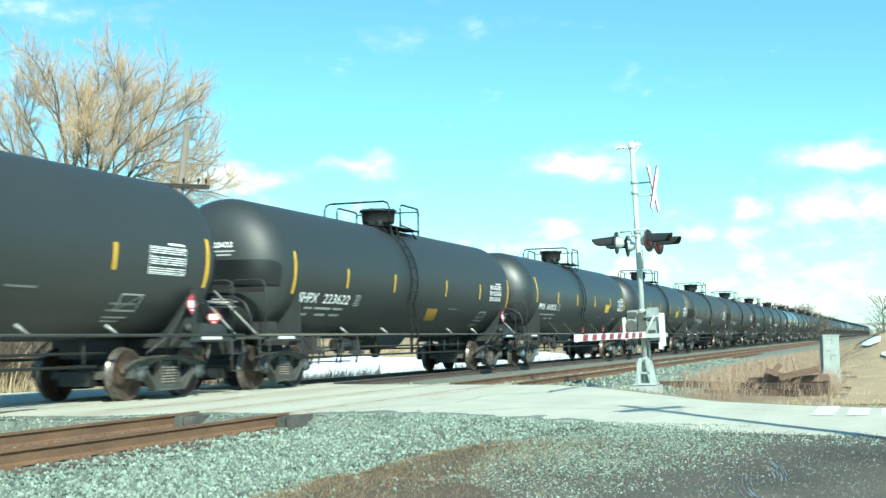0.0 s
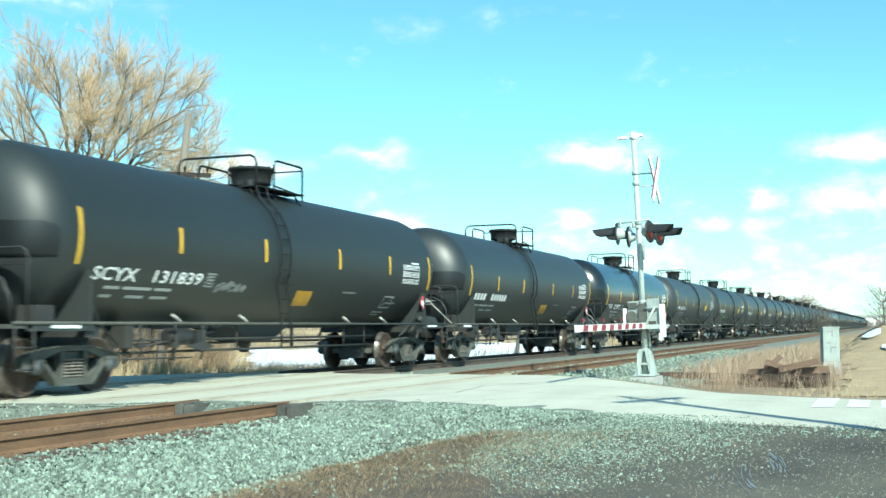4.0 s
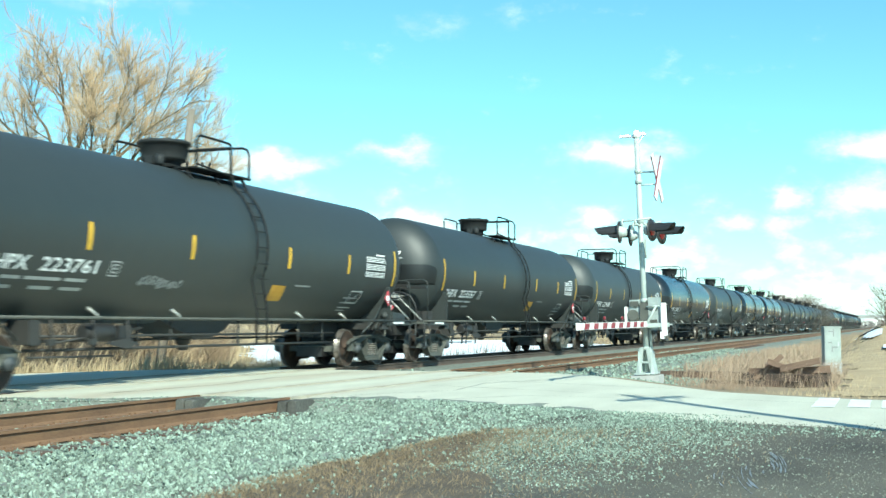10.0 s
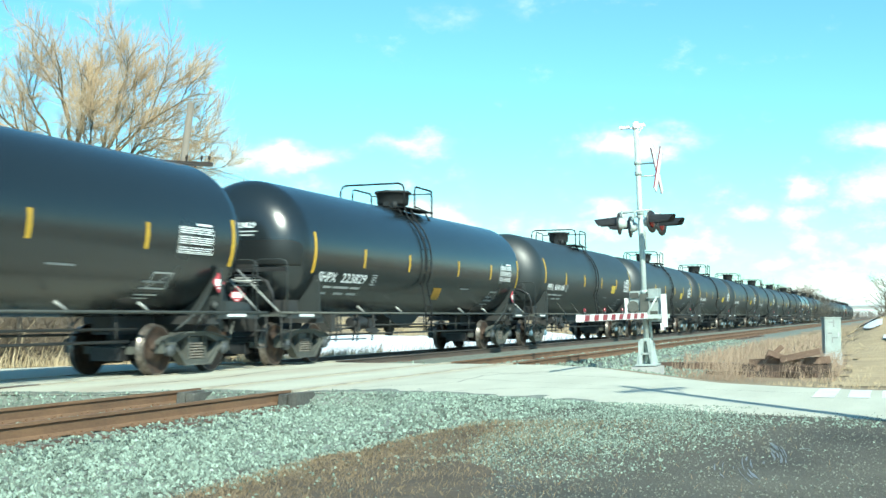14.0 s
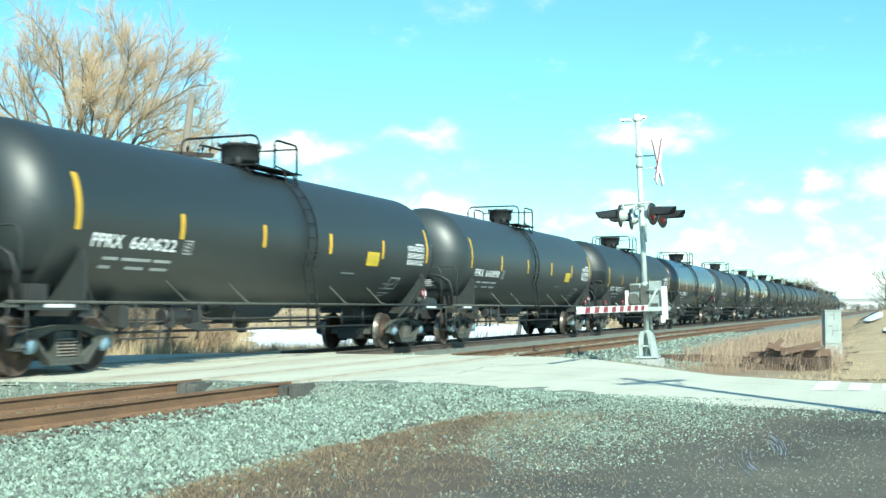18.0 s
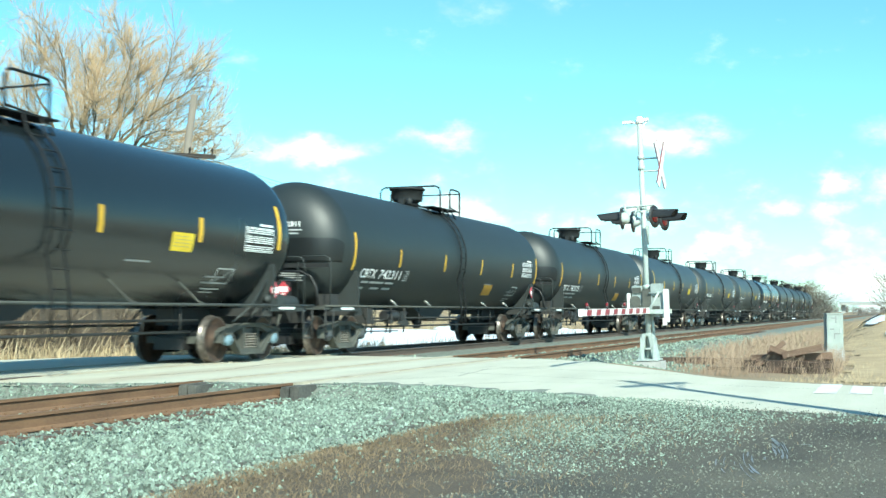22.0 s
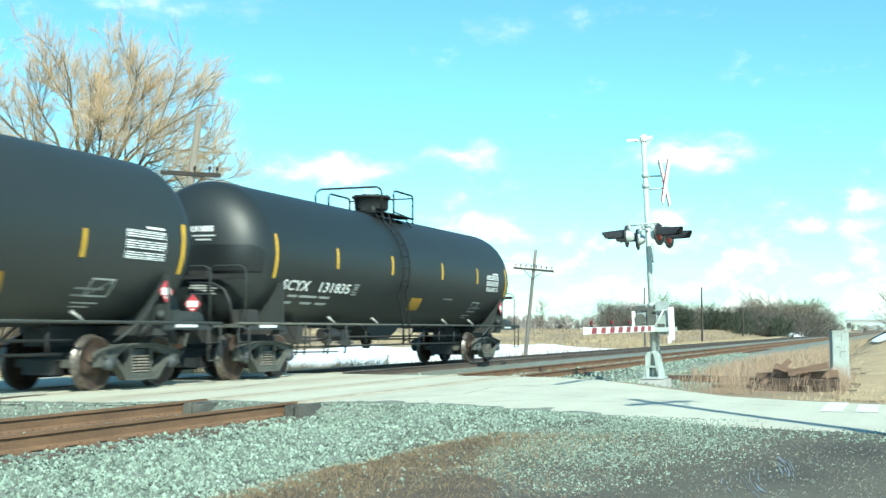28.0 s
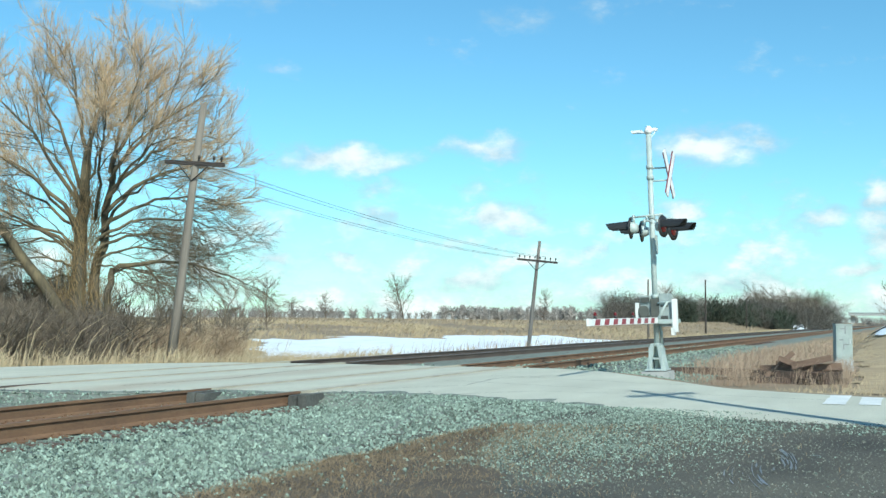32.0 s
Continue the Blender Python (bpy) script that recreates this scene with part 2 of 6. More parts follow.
    "armlens": mat("dark_red_lens", (0.20, 0.022, 0.025), (0.13, 0.015, 0.018), 0.2, bump=0),
    "shield": mat("head_shield_paint", (0.007, 0.009, 0.010), (0.014, 0.016, 0.016), 0.42, scale=0.8, fine=9, bump=0.03, spread=0.3),
    # twig colour darkened to paint the shade low in the crown
    "lowtwig": mat("shaded_low_twig", (0.27, 0.215, 0.15), (0.15, 0.12, 0.088), 0.9, scale=0.6, fine=3, bump=0),
    "wire": mat("wire", (0.03, 0.03, 0.03), None, 0.6, bump=0),
    "rubber": mat("crossing_timber", (0.115, 0.112, 0.098), (0.048, 0.047, 0.042), 0.85, scale=4, fine=30, bump=0.5, vary=0.15),
    "thicketwood": mat("thicket_wood", (0.150, 0.128, 0.105), (0.085, 0.080, 0.066), 0.95, scale=0.12, fine=2, bump=0, spread=0.2),
    "sand": mat("tan_bank", (0.52, 0.395, 0.23), (0.23, 0.165, 0.10), 0.95, scale=1.3, fine=5, bump=0.8, spread=0.3),
}


def rail_dust(m, lines, tint):
    """Mixes brown dust and rust into a road's colour in ragged bands along straight lines of constant y."""
    n, l = m.node_tree.nodes, m.node_tree.links
    bs = n["Principled BSDF"]
    was = bs.inputs["Base Color"].links[0].from_socket
    tc, sep, ns, mp = n.new("ShaderNodeTexCoord"), n.new("ShaderNodeSeparateXYZ"), n.new("ShaderNodeTexNoise"), n.new("ShaderNodeMapping")
    l.new(tc.outputs["Object"], sep.inputs[0])
    mp.inputs["Scale"].default_value = (.35, 2.2, 1)
    l.new(tc.outputs["Object"], mp.inputs[0])
    l.new(mp.outputs[0], ns.inputs[0])
    ns.inputs["Scale"].default_value, ns.inputs["Detail"].default_value = 1.6, 6
    total = None
    for y, w in lines:
        sub, ab, rg = n.new("ShaderNodeMath"), n.new("ShaderNodeMath"), n.new("ShaderNodeMapRange")
        sub.operation, ab.operation = "SUBTRACT", "ABSOLUTE"
        l.new(sep.outputs[1], sub.inputs[0])
        sub.inputs[1].default_value = y
        l.new(sub.outputs[0], ab.inputs[0])
        l.new(ab.outputs[0], rg.inputs[0])
        rg.interpolation_type = "SMOOTHSTEP"
        for i, v in ((1, 0.0), (2, w), (3, 1.0), (4, 0.0)):
            rg.inputs[i].default_value = v
        if total is None:
            total = rg.outputs[0]
        else:
            mx = n.new("ShaderNodeMath")
            mx.operation = "MAXIMUM"
            l.new(total, mx.inputs[0])
            l.new(rg.outputs[0], mx.inputs[1])
            total = mx.outputs[0]
    mul, fac, mix = n.new("ShaderNodeMath"), n.new("ShaderNodeMapRange"), n.new("ShaderNodeMix")
    mul.operation = "MULTIPLY"
    l.new(total, mul.inputs[0])
    l.new(ns.outputs[0], mul.inputs[1])
    l.new(mul.outputs[0], fac.inputs[0])
    for i, v in ((1, .10), (2, .50), (3, 0.0), (4, .62)):
        fac.inputs[i].default_value = v
    mix.data_type = "RGBA"
    l.new(fac.outputs[0], mix.inputs[0])
    l.new(was, mix.inputs[6])
    mix.inputs[7].default_value = (*tint, 1)
    l.new(mix.outputs[2], bs.inputs["Base Color"])


rail_dust(M["asphalt"], ((8.12, .62), (9.62, .62), (12.6, .5), (14.1, .5), (11.1, .9)), (.40, .335, .25))


# ---- mesh helpers ----
def box(bm, x0, x1, y0, y1, z0, z1):
    v = [bm.verts.new((x, y, z)) for z in (z0, z1) for x, y in ((x0, y0), (x1, y0), (x1, y1), (x0, y1))]
    for f in ((0, 3, 2, 1), (4, 5, 6, 7), (0, 1, 5, 4), (1, 2, 6, 5), (2, 3, 7, 6), (3, 0, 4, 7)):
        bm.faces.new([v[i] for i in f])
    return v


def tube(bm, pts, r, n=8, r2=None):
    """A round bar along points."""
    pts = [Vector(p) for p in pts]
    rings = []
    for i, p in enumerate(pts):
        d = (pts[min(i + 1, len(pts) - 1)] - pts[max(i - 1, 0)]).normalized()
        u = d.orthogonal().normalized() if abs(d.z) > 0.99 else d.cross(Vector((0, 0, 1))).normalized()
        w = d.cross(u)
        rr = r if r2 is None else r + (r2 - r) * i / (len(pts) - 1)
        rings.append([bm.verts.new(p + (u * math.cos(a) + w * math.sin(a)) * rr) for a in [2 * math.pi * k / n for k in range(n)]])
    for a, b in zip(rings, rings[1:]):
        for k in range(n):
            bm.faces.new((a[k], a[(k + 1) % n], b[(k + 1) % n], b[k])).smooth = True
    bm.faces.new(rings[0][::-1])
    bm.faces.new(rings[-1])


def lathe(bm, prof, n=24, axis="z", at=(0, 0, 0), mats=None, part_of=(0, 2 * math.pi)):
    """Turns a profile of (radius, height) round an axis."""
    o, full = Vector(at), part_of[1] - part_of[0] > 6.28
    m = n if full else n + 1
    rings = []
    for r, h in prof:
        row = []
        for k in range(m):
            a = part_of[0] + (part_of[1] - part_of[0]) * k / n
            c, s = r * math.cos(a), r * math.sin(a)
            row.append(bm.verts.new(o + Vector({"z": (c, s, h), "x": (h, c, s), "y": (s, h, c)}[axis])))
        rings.append(row)
    for i, (a, b) in enumerate(zip(rings, rings[1:])):
        for k in range(n):
            f = bm.faces.new((a[k], a[(k + 1) % m], b[(k + 1) % m], b[k]))
            f.smooth = True
            if mats:
                f.material_index = mats[i]
    if full:
        if prof[0][0] > 1e-4:
            bm.faces.new(rings[0][::-1])
        if prof[-1][0] > 1e-4:
            bm.faces.new(rings[-1])


def plate(bm, outline, y0, y1, axis="y"):
    """A flat outline given thickness along an axis."""
    put = {"y": lambda a, b, c: (a, c, b), "x": lambda a, b, c: (c, a, b), "z": lambda a, b, c: (a, b, c)}[axis]
    lo = [bm.verts.new(put(a, b, y0)) for a, b in outline]
    hi = [bm.verts.new(put(a, b, y1)) for a, b in outline]
    bm.faces.new(lo[::-1])
    bm.faces.new(hi)
    for i in range(len(outline)):
        j = (i + 1) % len(outline)
        bm.faces.new((lo[i], lo[j], hi[j], hi[i]))


def mesh_of(name, bm, *materials):
    bmesh.ops.recalc_face_normals(bm, faces=bm.faces)
    me = bpy.data.meshes.new(name)
    bm.to_mesh(me)
    bm.free()
    for m in materials:
        me.materials.append(M[m] if isinstance(m, str) else m)
    return me


def part(name, bm, material, parent, label="", m=None):
    """One mesh object under a thing or a part; bm may be a finished mesh."""
    me = bm if isinstance(bm, bpy.types.Mesh) else mesh_of(name, bm, *(material if isinstance(material, (tuple, list)) else (material,)))
    ob = new(name, me)
    ob.parent = parent
    if m is not None:
        ob.matrix_basis = m
    if label:
        tagged(ob, label)
    return ob


def thing(name, label, category, group="", kind="", m=None, mesh=None):
    ob = tagged(new(name, mesh), label, category, group, kind)
    if m is not None:
        ob.matrix_basis = m
    return ob


def raw(name, verts, faces, *materials, smooth=False):
    me = bpy.data.meshes.new(name)
    me.from_pydata(verts, [], faces)
    me.update()
    if smooth:
        me.shade_smooth()
    for m in materials:
        me.materials.append(M[m])
    return me


rng = np.random.default_rng(7)


def nz(x, y, s=1.0, seed=0.0):
    return noise.noise((x * s + seed, y * s - seed, seed * 1.7))


def step(a, b, x):
    t = min(1, max(0, (x - a) / (b - a)))
    return t * t * (3 - 2 * t)


MAIN, SIDE = 13.35, 8.87   # track centres


ROAD_NEAR = [(-400, 9), (-30, 12.3), (-0.5, 12.9), (2, 13.3), (4, 14.5), (5.8, 14.95), (7.5, 15.0), (8.3, 14.5), (9.6, 14.45), (10.6, 13.4), (12.6, 13.0), (16, 12.6), (40, 8), (400, -40)]
ROAD_FAR = [(-400, 17), (-30, 18.6), (0.5, 18.9), (2.7, 19.9), (4, 21.6), (6.0, 24.4), (7.4, 25.2), (13, 25.0), (15.3, 24.4), (20, 21.6), (40, 17), (400, -28)]
NEAR_Y, NEAR_X = zip(*ROAD_NEAR)
FAR_Y, FAR_X = zip(*ROAD_FAR)


def road_z(x, y):
    z = -0.012
    if y < 7.4:
        z -= 0.055 * step(7.4, 1.0, y) + 0.05 * step(2, -30, y)
    if y > 15:
        z -= 0.16 * step(15, 22, y) + 0.2 * step(22, 60, y)
    return z


def bed(x, y):
    """Height of the ground."""
    if y > 15.0:
        z = -0.26 - 0.34 * step(15.6, 18.5, y) - 0.10 * math.exp(-((y - 23) / 5.0) ** 2) + 0.25 * step(30, 70, y) + 0.35 * step(70, 400, y)
    elif y > 7.2:
        z = -0.26
    else:
        z = -0.26 - 0.08 * step(7.2, 4.0, y)
        if x > 21:
            z += -0.02 * step(21, 28, x) + 0.30 * step(30, 60, x) * step(5, 0, y)
    z += 0.03 * nz(x, y, 0.35) + 0.012 * nz(x, y, 1.7, 3)
    if y > 16:   # the field climbs gently to the far woods
        z += 1.35 * step(45, 170, math.hypot(x, y)) * step(16.5, 27, y)
    if y < 4 and x > 30:   # low tan bank beyond the cabinet
        z += 1.05 * math.exp(-((x - 64) / 15) ** 2) * step(3.2, 0.2, y) + .16 * math.exp(-((x - 40) / 6) ** 2) * step(2.2, 0.0, y)
    if y > 20 or x > 60:
        z += 0.12 * nz(x, y, 0.06, 5) * step(20, 60, max(y, x - 40))
    if -420 < y < 420 and -60 < x < 40:
        d = max(float(np.interp(y, NEAR_Y, NEAR_X)) - x, x - float(np.interp(y, FAR_Y, FAR_X)))
        w = 1 - step(-0.2, 0.5 + 4.0 * (1 - step(5.6, 6.8, y) * step(17.5, 16.0, y)), d) if d > -1 else 1
        z = z * (1 - w) + (road_z(x, y) - 0.035) * w
    return z


# ---- ground ----
def axis_steps(lo, hi, parts):
    out = []
    for a, b, n in parts:
        out += [a + (b - a) * i / n for i in range(n)]
    return [lo] + out + [hi]


def height_sheet(name, xs, ys, zf, material, keep=None):
    verts = [(x, y, zf(x, y)) for y in ys for x in xs]
    w = len(xs)
    faces = [(j * w + i, j * w + i + 1, (j + 1) * w + i + 1, (j + 1) * w + i) for j in range(len(ys) - 1) for i in range(w - 1)
             if keep is None or keep((xs[i] + xs[i + 1]) / 2, (ys[j] + ys[j + 1]) / 2)]
    return raw(name, verts, faces, material, smooth=True)


gx = axis_steps(-3000, 3000, [(-800, -60, 12), (-60, -2, 20), (-2, 32, 90), (32, 110, 70), (110, 900, 40), (900, 2500, 4)])
gy = axis_steps(-3000, 3000, [(-800, -20, 8), (-20, -2, 12), (-2, 32, 100), (32, 110, 60), (110, 900, 30), (900, 2500, 4)])
ground = thing("ground", "flat open land of dry tan winter grass", "ground", kind="structure", mesh=height_sheet("ground", gx, gy, bed, "field"))


def strip(name, pts_near, pts_far, zf, material, label, cat, n=60, rows=10, lift=0.0):
    """A sheet between two edge lines given as (y, x) by y."""
    lo, hi = pts_near[0][0], pts_near[-1][0]
    yy = [lo + (hi - lo) * i / n for i in range(n + 1)]
    if hi - lo > 100:   # finer near the crossing
        yy = [lo, -200, -100, -60] + [-40 + 0.25 * i for i in range(400)] + [61, 100, 200, hi]
    n = len(yy) - 1
    ea, eb = [p for p in zip(*pts_near)], [p for p in zip(*pts_far)]
    verts, faces = [], []
    for y in yy:
        a, b = np.interp(y, ea[0], ea[1]) + 0.10 * nz(y, 0, 1.3), np.interp(y, eb[0], eb[1]) + 0.10 * nz(y, 9, 1.3)
        for k in range(rows + 1):
            x = a + (b - a) * k / rows
            verts.append((x, y, zf(x, y) + lift - (.03 if name == "road" and k in (0, rows) else 0)))
    w = rows + 1
    for j in range(n):
        for k in range(rows):
            faces.append((j * w + k, j * w + k + 1, (j + 1) * w + k + 1, (j + 1) * w + k))
    return thing(name, label, cat, kind="structure", mesh=raw(name, verts, faces, material, smooth=True))


road = strip("road", ROAD_NEAR, ROAD_FAR, road_z, "asphalt", "pale worn asphalt road over the level crossing", "road", n=900, rows=10)


def shoulder_z(x, y):
    return bed(x, y) + 0.03


# the dark, damp shoulder on which the camera stands
shoulder = strip("shoulder", [(-14, -8), (-2, -6), (1.6, -4), (5.4, -2)], [(-14, 12.6), (-2, 12.6), (0.4, 13.3), (2.2, 13.6), (3.3, 14.2), (5.4, 14.9)],
                 shoulder_z, "wet", "dark damp asphalt shoulder strewn with grit", "shoulder", n=60, rows=60)


def ballast_bed(name, centre, label, crown):
    """A ridge of crushed stone along a track, with uneven toes."""
    xs = [-700, -300, -100, -40, -10] + [0.5 * i for i in range(0, 130)] + [66 + 3 * i for i in range(30)] + [160, 220, 300, 450, 700, 1000]
    prof = [(-2.7, -0.34), (-2.2, -0.25), (-1.7, crown - 0.04), (-1.2, crown - 0.02), (-0.6, crown), (0, crown), (0.6, crown), (1.2, crown), (1.7, crown - 0.01), (2.2, -0.25), (2.7, -0.36)]
    verts = [(x, centre + o + 0.12 * nz(x, o, 0.8) * (abs(o) > 2), z + 0.025 * nz(x, o * 3, 2.2) - 0.02) for x in xs for o, z in prof]
    w = len(prof)
    faces = [(i * w + k, (i + 1) * w + k, (i + 1) * w + k + 1, i * w + k + 1) for i in range(len(xs) - 1) for k in range(w - 1)]
    return thing(name, label, "ballast", kind="structure", mesh=raw(name, verts, faces, "ballast", smooth=True))


ballast_bed("ballast_1", MAIN, "grey-green crushed stone ballast under the main track", -0.135)
ballast_bed("ballast_2", SIDE, "grey-green crushed stone ballast under the side track", -0.165)


def loose_stones(name, label, n, xr, yr, zf, size, keep, material="stone"):
    """Many small broken stones, one mesh."""
    base = np.array([(1, 0, -.3), (-.4, .9, -.3), (-.5, -.8, -.3), (.3, .2, .8), (-.2, -.1, .75), (.5, -.7, .2)])
    tri = [(0, 1, 3), (1, 4, 3), (1, 2, 4), (2, 5, 4), (5, 3, 4), (5, 0, 3), (0, 5, 2), (0, 2, 1)]
    verts, faces = [], []
    made = 0
    while made < n:
        x, y = rng.uniform(*xr), rng.uniform(*yr)
        if not keep(x, y):
            made += 0.2
            continue
        made += 1
        s = size * rng.uniform(0.5, 1.35)
        a, sc = rng.uniform(0, 6.28), rng.uniform(0.6, 1.2, 3) * s
        p = base * sc * rng.uniform(0.75, 1.25, (6, 1))
        c, q = math.cos(a), math.sin(a)
        z = zf(x, y)
        k = len(verts)
        verts += [(x + u * c - v * q, y + u * q + v * c, z + w + s * 0.15) for u, v, w in p]
        faces += [(k + i, k + j, k + h) for i, j, h in tri]
    return thing(name, label, "stones", kind="stuff", mesh=raw(name, verts, faces, material))


def apron_edge(x):
    return np.interp(x, [0, 6, 8, 10, 11.5, 12.6, 14, 16], [4.5, 4.8, 4.95, 5.0, 4.75, 4.3, 3.4, 3.2])


def apron_z(x, y):
    return bed(x, y) + 0.012


thing("gravel_apron", "grey-green crushed stone spread beside the side track", "gravel", kind="structure",
              mesh=height_sheet("gravel_apron", [i * 0.125 for i in range(-8, 128)], [3 + i * 0.1 for i in range(46)], lambda x, y: apron_z(x, y) + 0.012 + 0.02 * nz(x, y, 2.5), "ballast",
                                keep=lambda x, y: y > apron_edge(x) + 0.25 * nz(x, y, 0.8, 2) + .15 * nz(x, y, 4.5, 2)))
def dirt_margin(x, y):
    """How far inside the ragged outline of the dirt strip a point lies."""
    lo = apron_edge(x) - 2.0 + 1.4 * step(8.6, 12.3, x) + 0.45 * nz(x, y, 0.9, 7) + .3 * nz(x, y, 4.5, 7)
    hi = apron_edge(x) + 0.1 + 0.25 * nz(x, y, 0.8, 2) + .22 * nz(x, y, 4.5, 2)
    return min(y - lo, hi - y, 12.5 + .4 * nz(x, y, 1.1, 3) - x)


dirt = thing("dirt_strip", "strip of brown dirt and dead trodden grass", "dirt", kind="structure",
             mesh=height_sheet("dirt_strip", [i * 0.09 for i in range(-8, 152)], [1.6 + i * 0.06 for i in range(74)], lambda x, y: bed(x, y) + 0.018 + .022 * step(-.06, .25, dirt_margin(x, y)) + 0.010 * nz(x, y, 3.1, 4), "dirt",
                               keep=lambda x, y: dirt_margin(x, y) > -.05))


# stone packed up to the road between the rails
thing("ballast_3", "grey-green crushed stone packed against the road", "ballast", kind="structure",
             mesh=height_sheet("ballast_3", [8 + i * .12 for i in range(62)], [5.4 + i * .12 for i in range(92)], lambda x, y: min(bed(x, y) + .034, road_z(x, y) - .012) + .010 * nz(x, y, 6, 3), "ballast",
                               keep=lambda x, y: -3.5 < x - np.interp(y, NEAR_Y, NEAR_X) < .35 and min(abs(abs(y - SIDE) - .7525), abs(abs(y - MAIN) - .7525)) > .17))


# ---- tracks ----
RAIL = [(-0.035, 0), (0.035, 0), (0.036, -0.03), (0.012, -0.045), (0.009, -0.14), (0.03, -0.155), (0.07, -0.168), (0.07, -0.178),
        (-0.07, -0.178), (-0.07, -0.168), (-0.03, -0.155), (-0.009, -0.14), (-0.012, -0.045), (-0.036, -0.03)]


def track(name, centre, label, bright):
    t = thing(name, label, "railway track", kind="structure")
    for s in (-1, 1):
        y = centre + s * 0.7525
        xs = [-900, 0, 60, 200, 1000]
        bm = bmesh.new()
        rows = [[bm.verts.new((x, y + o, z)) for o, z in RAIL] for x in xs]
        for a, b in zip(rows, rows[1:]):
            for k in range(len(RAIL)):
                f = bm.faces.new((a[k], a[(k + 1) % len(RAIL)], b[(k + 1) % len(RAIL)], b[k]))
                f.material_index = 1 if k == 0 and bright else 0
        part("rail", bm, ("maintrail" if bright else "rust", "railtop"), t, "dark brown steel rail" if bright else "rust-brown steel rail")
    bm = bmesh.new()
    box(bm, -.10, .10, -.19, .19, -.183, -.166)
    for sx in (-1, 1):
        for sy in (-1, 1):
            box(bm, sx * .06 - .01, sx * .06 + .01, sy * .085 - .012, sy * .085 + .012, -.17, -.145)
    plate_mesh = mesh_of("tie_plate", bm, "rust")
    bm = bmesh.new()
    box(bm, -0.115, 0.115, -1.3, 1.3, -0.34, -0.182)
    tie = mesh_of("tie", bm, "tie")
    for i in range(-8, 150):
        x = 0.5 * i
        if 14.2 < x < 24.6:
            continue
        if name == "track_2" and 3 < x < 14 or name == "track_1" and 25 < x < 30:
            for s in (-1, 1):
                part("tie_plate", plate_mesh, None, t, m=pose(x, centre + s * .7525, 0, 0, 0, rng.uniform(-2, 2)))
        part("tie", tie, None, t, m=pose(x + rng.uniform(-.03, .03), centre + rng.uniform(-.04, .04), 0, 0, 0, rng.uniform(-1, 1)))
    return t


track("track_1", MAIN, "main railway track with worn steel rails on wooden ties", True)
track("track_2", SIDE, "side railway track with rusty rails on wooden ties", False)


# ---- tank cars ----
ZC, R = 2.58, 1.525
CAR_LEN, SPEED, TAIL_X = 18.028, 24.523, 27.89 + 24.523 * 28   # TAIL_X: centre of the last car at the start


def wrap(x, v, out=0.006):
    """A point on the tank's near side: x along it, v metres of arc above mid-height."""
    a = v / R
    return x, -(R + out) * math.cos(a), ZC + (R + out) * math.sin(a)


def arc_of(z):
    return R * math.asin((z - ZC) / R)


def decal(bm, x0, x1, z0, z1, lean=0.0, out=0.006):
    v0, v1 = arc_of(z0), arc_of(z1)
    n = max(1, int((v1 - v0) / 0.12))
    rows = []
    for i in range(n + 1):
        v = v0 + (v1 - v0) * i / n
        s = lean * i / n
        rows.append([bm.verts.new(wrap(x0 + s, v, out)), bm.verts.new(wrap(x1 + s, v, out))])
    for a, b in zip(rows, rows[1:]):
        bm.faces.new((a[0], a[1], b[1], b[0]))


def lettering(text, x0, x1, z0, z1, parent, material, shear=0.0):
    """Letters painted on the tank's near side, filling the given span."""
    cu = bpy.data.curves.new("reporting_mark", "FONT")
    cu.body, cu.size, cu.shear, cu.offset, cu.resolution_u = text, 1.0, shear, 0.016, 2
    tmp = bpy.data.objects.new("reporting_mark", cu)
    me = bpy.data.meshes.new_from_object(tmp)
    bpy.data.objects.remove(tmp)
    xs, ys = [v.co.x for v in me.vertices], [v.co.y for v in me.vertices]
    v0, v1 = arc_of(z0), arc_of(z1)
    for v in me.vertices:
        v.co = wrap(x0 + (x1 - x0) * (v.co.x - min(xs)) / (max(xs) - min(xs)), v0 + (v1 - v0) * (v.co.y - min(ys)) / (max(ys) - min(ys)), 0.007)
    me.materials.clear()
    me.materials.append(M[material])
    return part("reporting_mark", me, None, parent)


def side_frame_mesh():
    """Cast frame: arched top chord, sloping tension legs, columns round the spring window and flanged edges."""
    bm = bmesh.new()
    y0, y1 = -.075, .075
    plate(bm, [(-1.12, .62), (-.95, .70), (-.35, .78), (.35, .78), (.95, .68), (1.12, .61), (1.14, .40), (1.03, .40), (1.0, .55), (.76, .56), (.34, .70), (-.34, .70), (-.76, .56), (-1.0, .55), (-1.03, .40), (-1.14, .40)], y0, y1)
    for s in (-1, 1):
        plate(bm, [(s * .84, .57), (s * .74, .61), (s * .36, .25), (s * .42, .16)], y0, y1)
        plate(bm, [(s * .255, .25), (s * .305, .25), (s * .305, .71), (s * .255, .71)], y0 - .01, y1)
        plate(bm, [(s * .84, .575), (s * .805, .575), (s * .385, .16), (s * .42, .145)], y0 - .05, y0)   # flange on the leg
        plate(bm, [(s * 1.10, .63), (s * .95, .685), (s * .35, .785), (s * .35, .76), (s * .95, .66), (s * 1.10, .605)], y0 - .055, y0)
        box(bm, *sorted((s * .75, s * 1.02)), -.13, .1, .545, .60)
    plate(bm, [(-.42, .16), (.42, .16), (.36, .275), (-.36, .275)], y0, y1)
    box(bm, -.40, .40, -.14, .02, .155, .185)
    box(bm, -.36, .36, -.13, .02, .76, .785)
    return mesh_of("side_frame", bm, "truck")


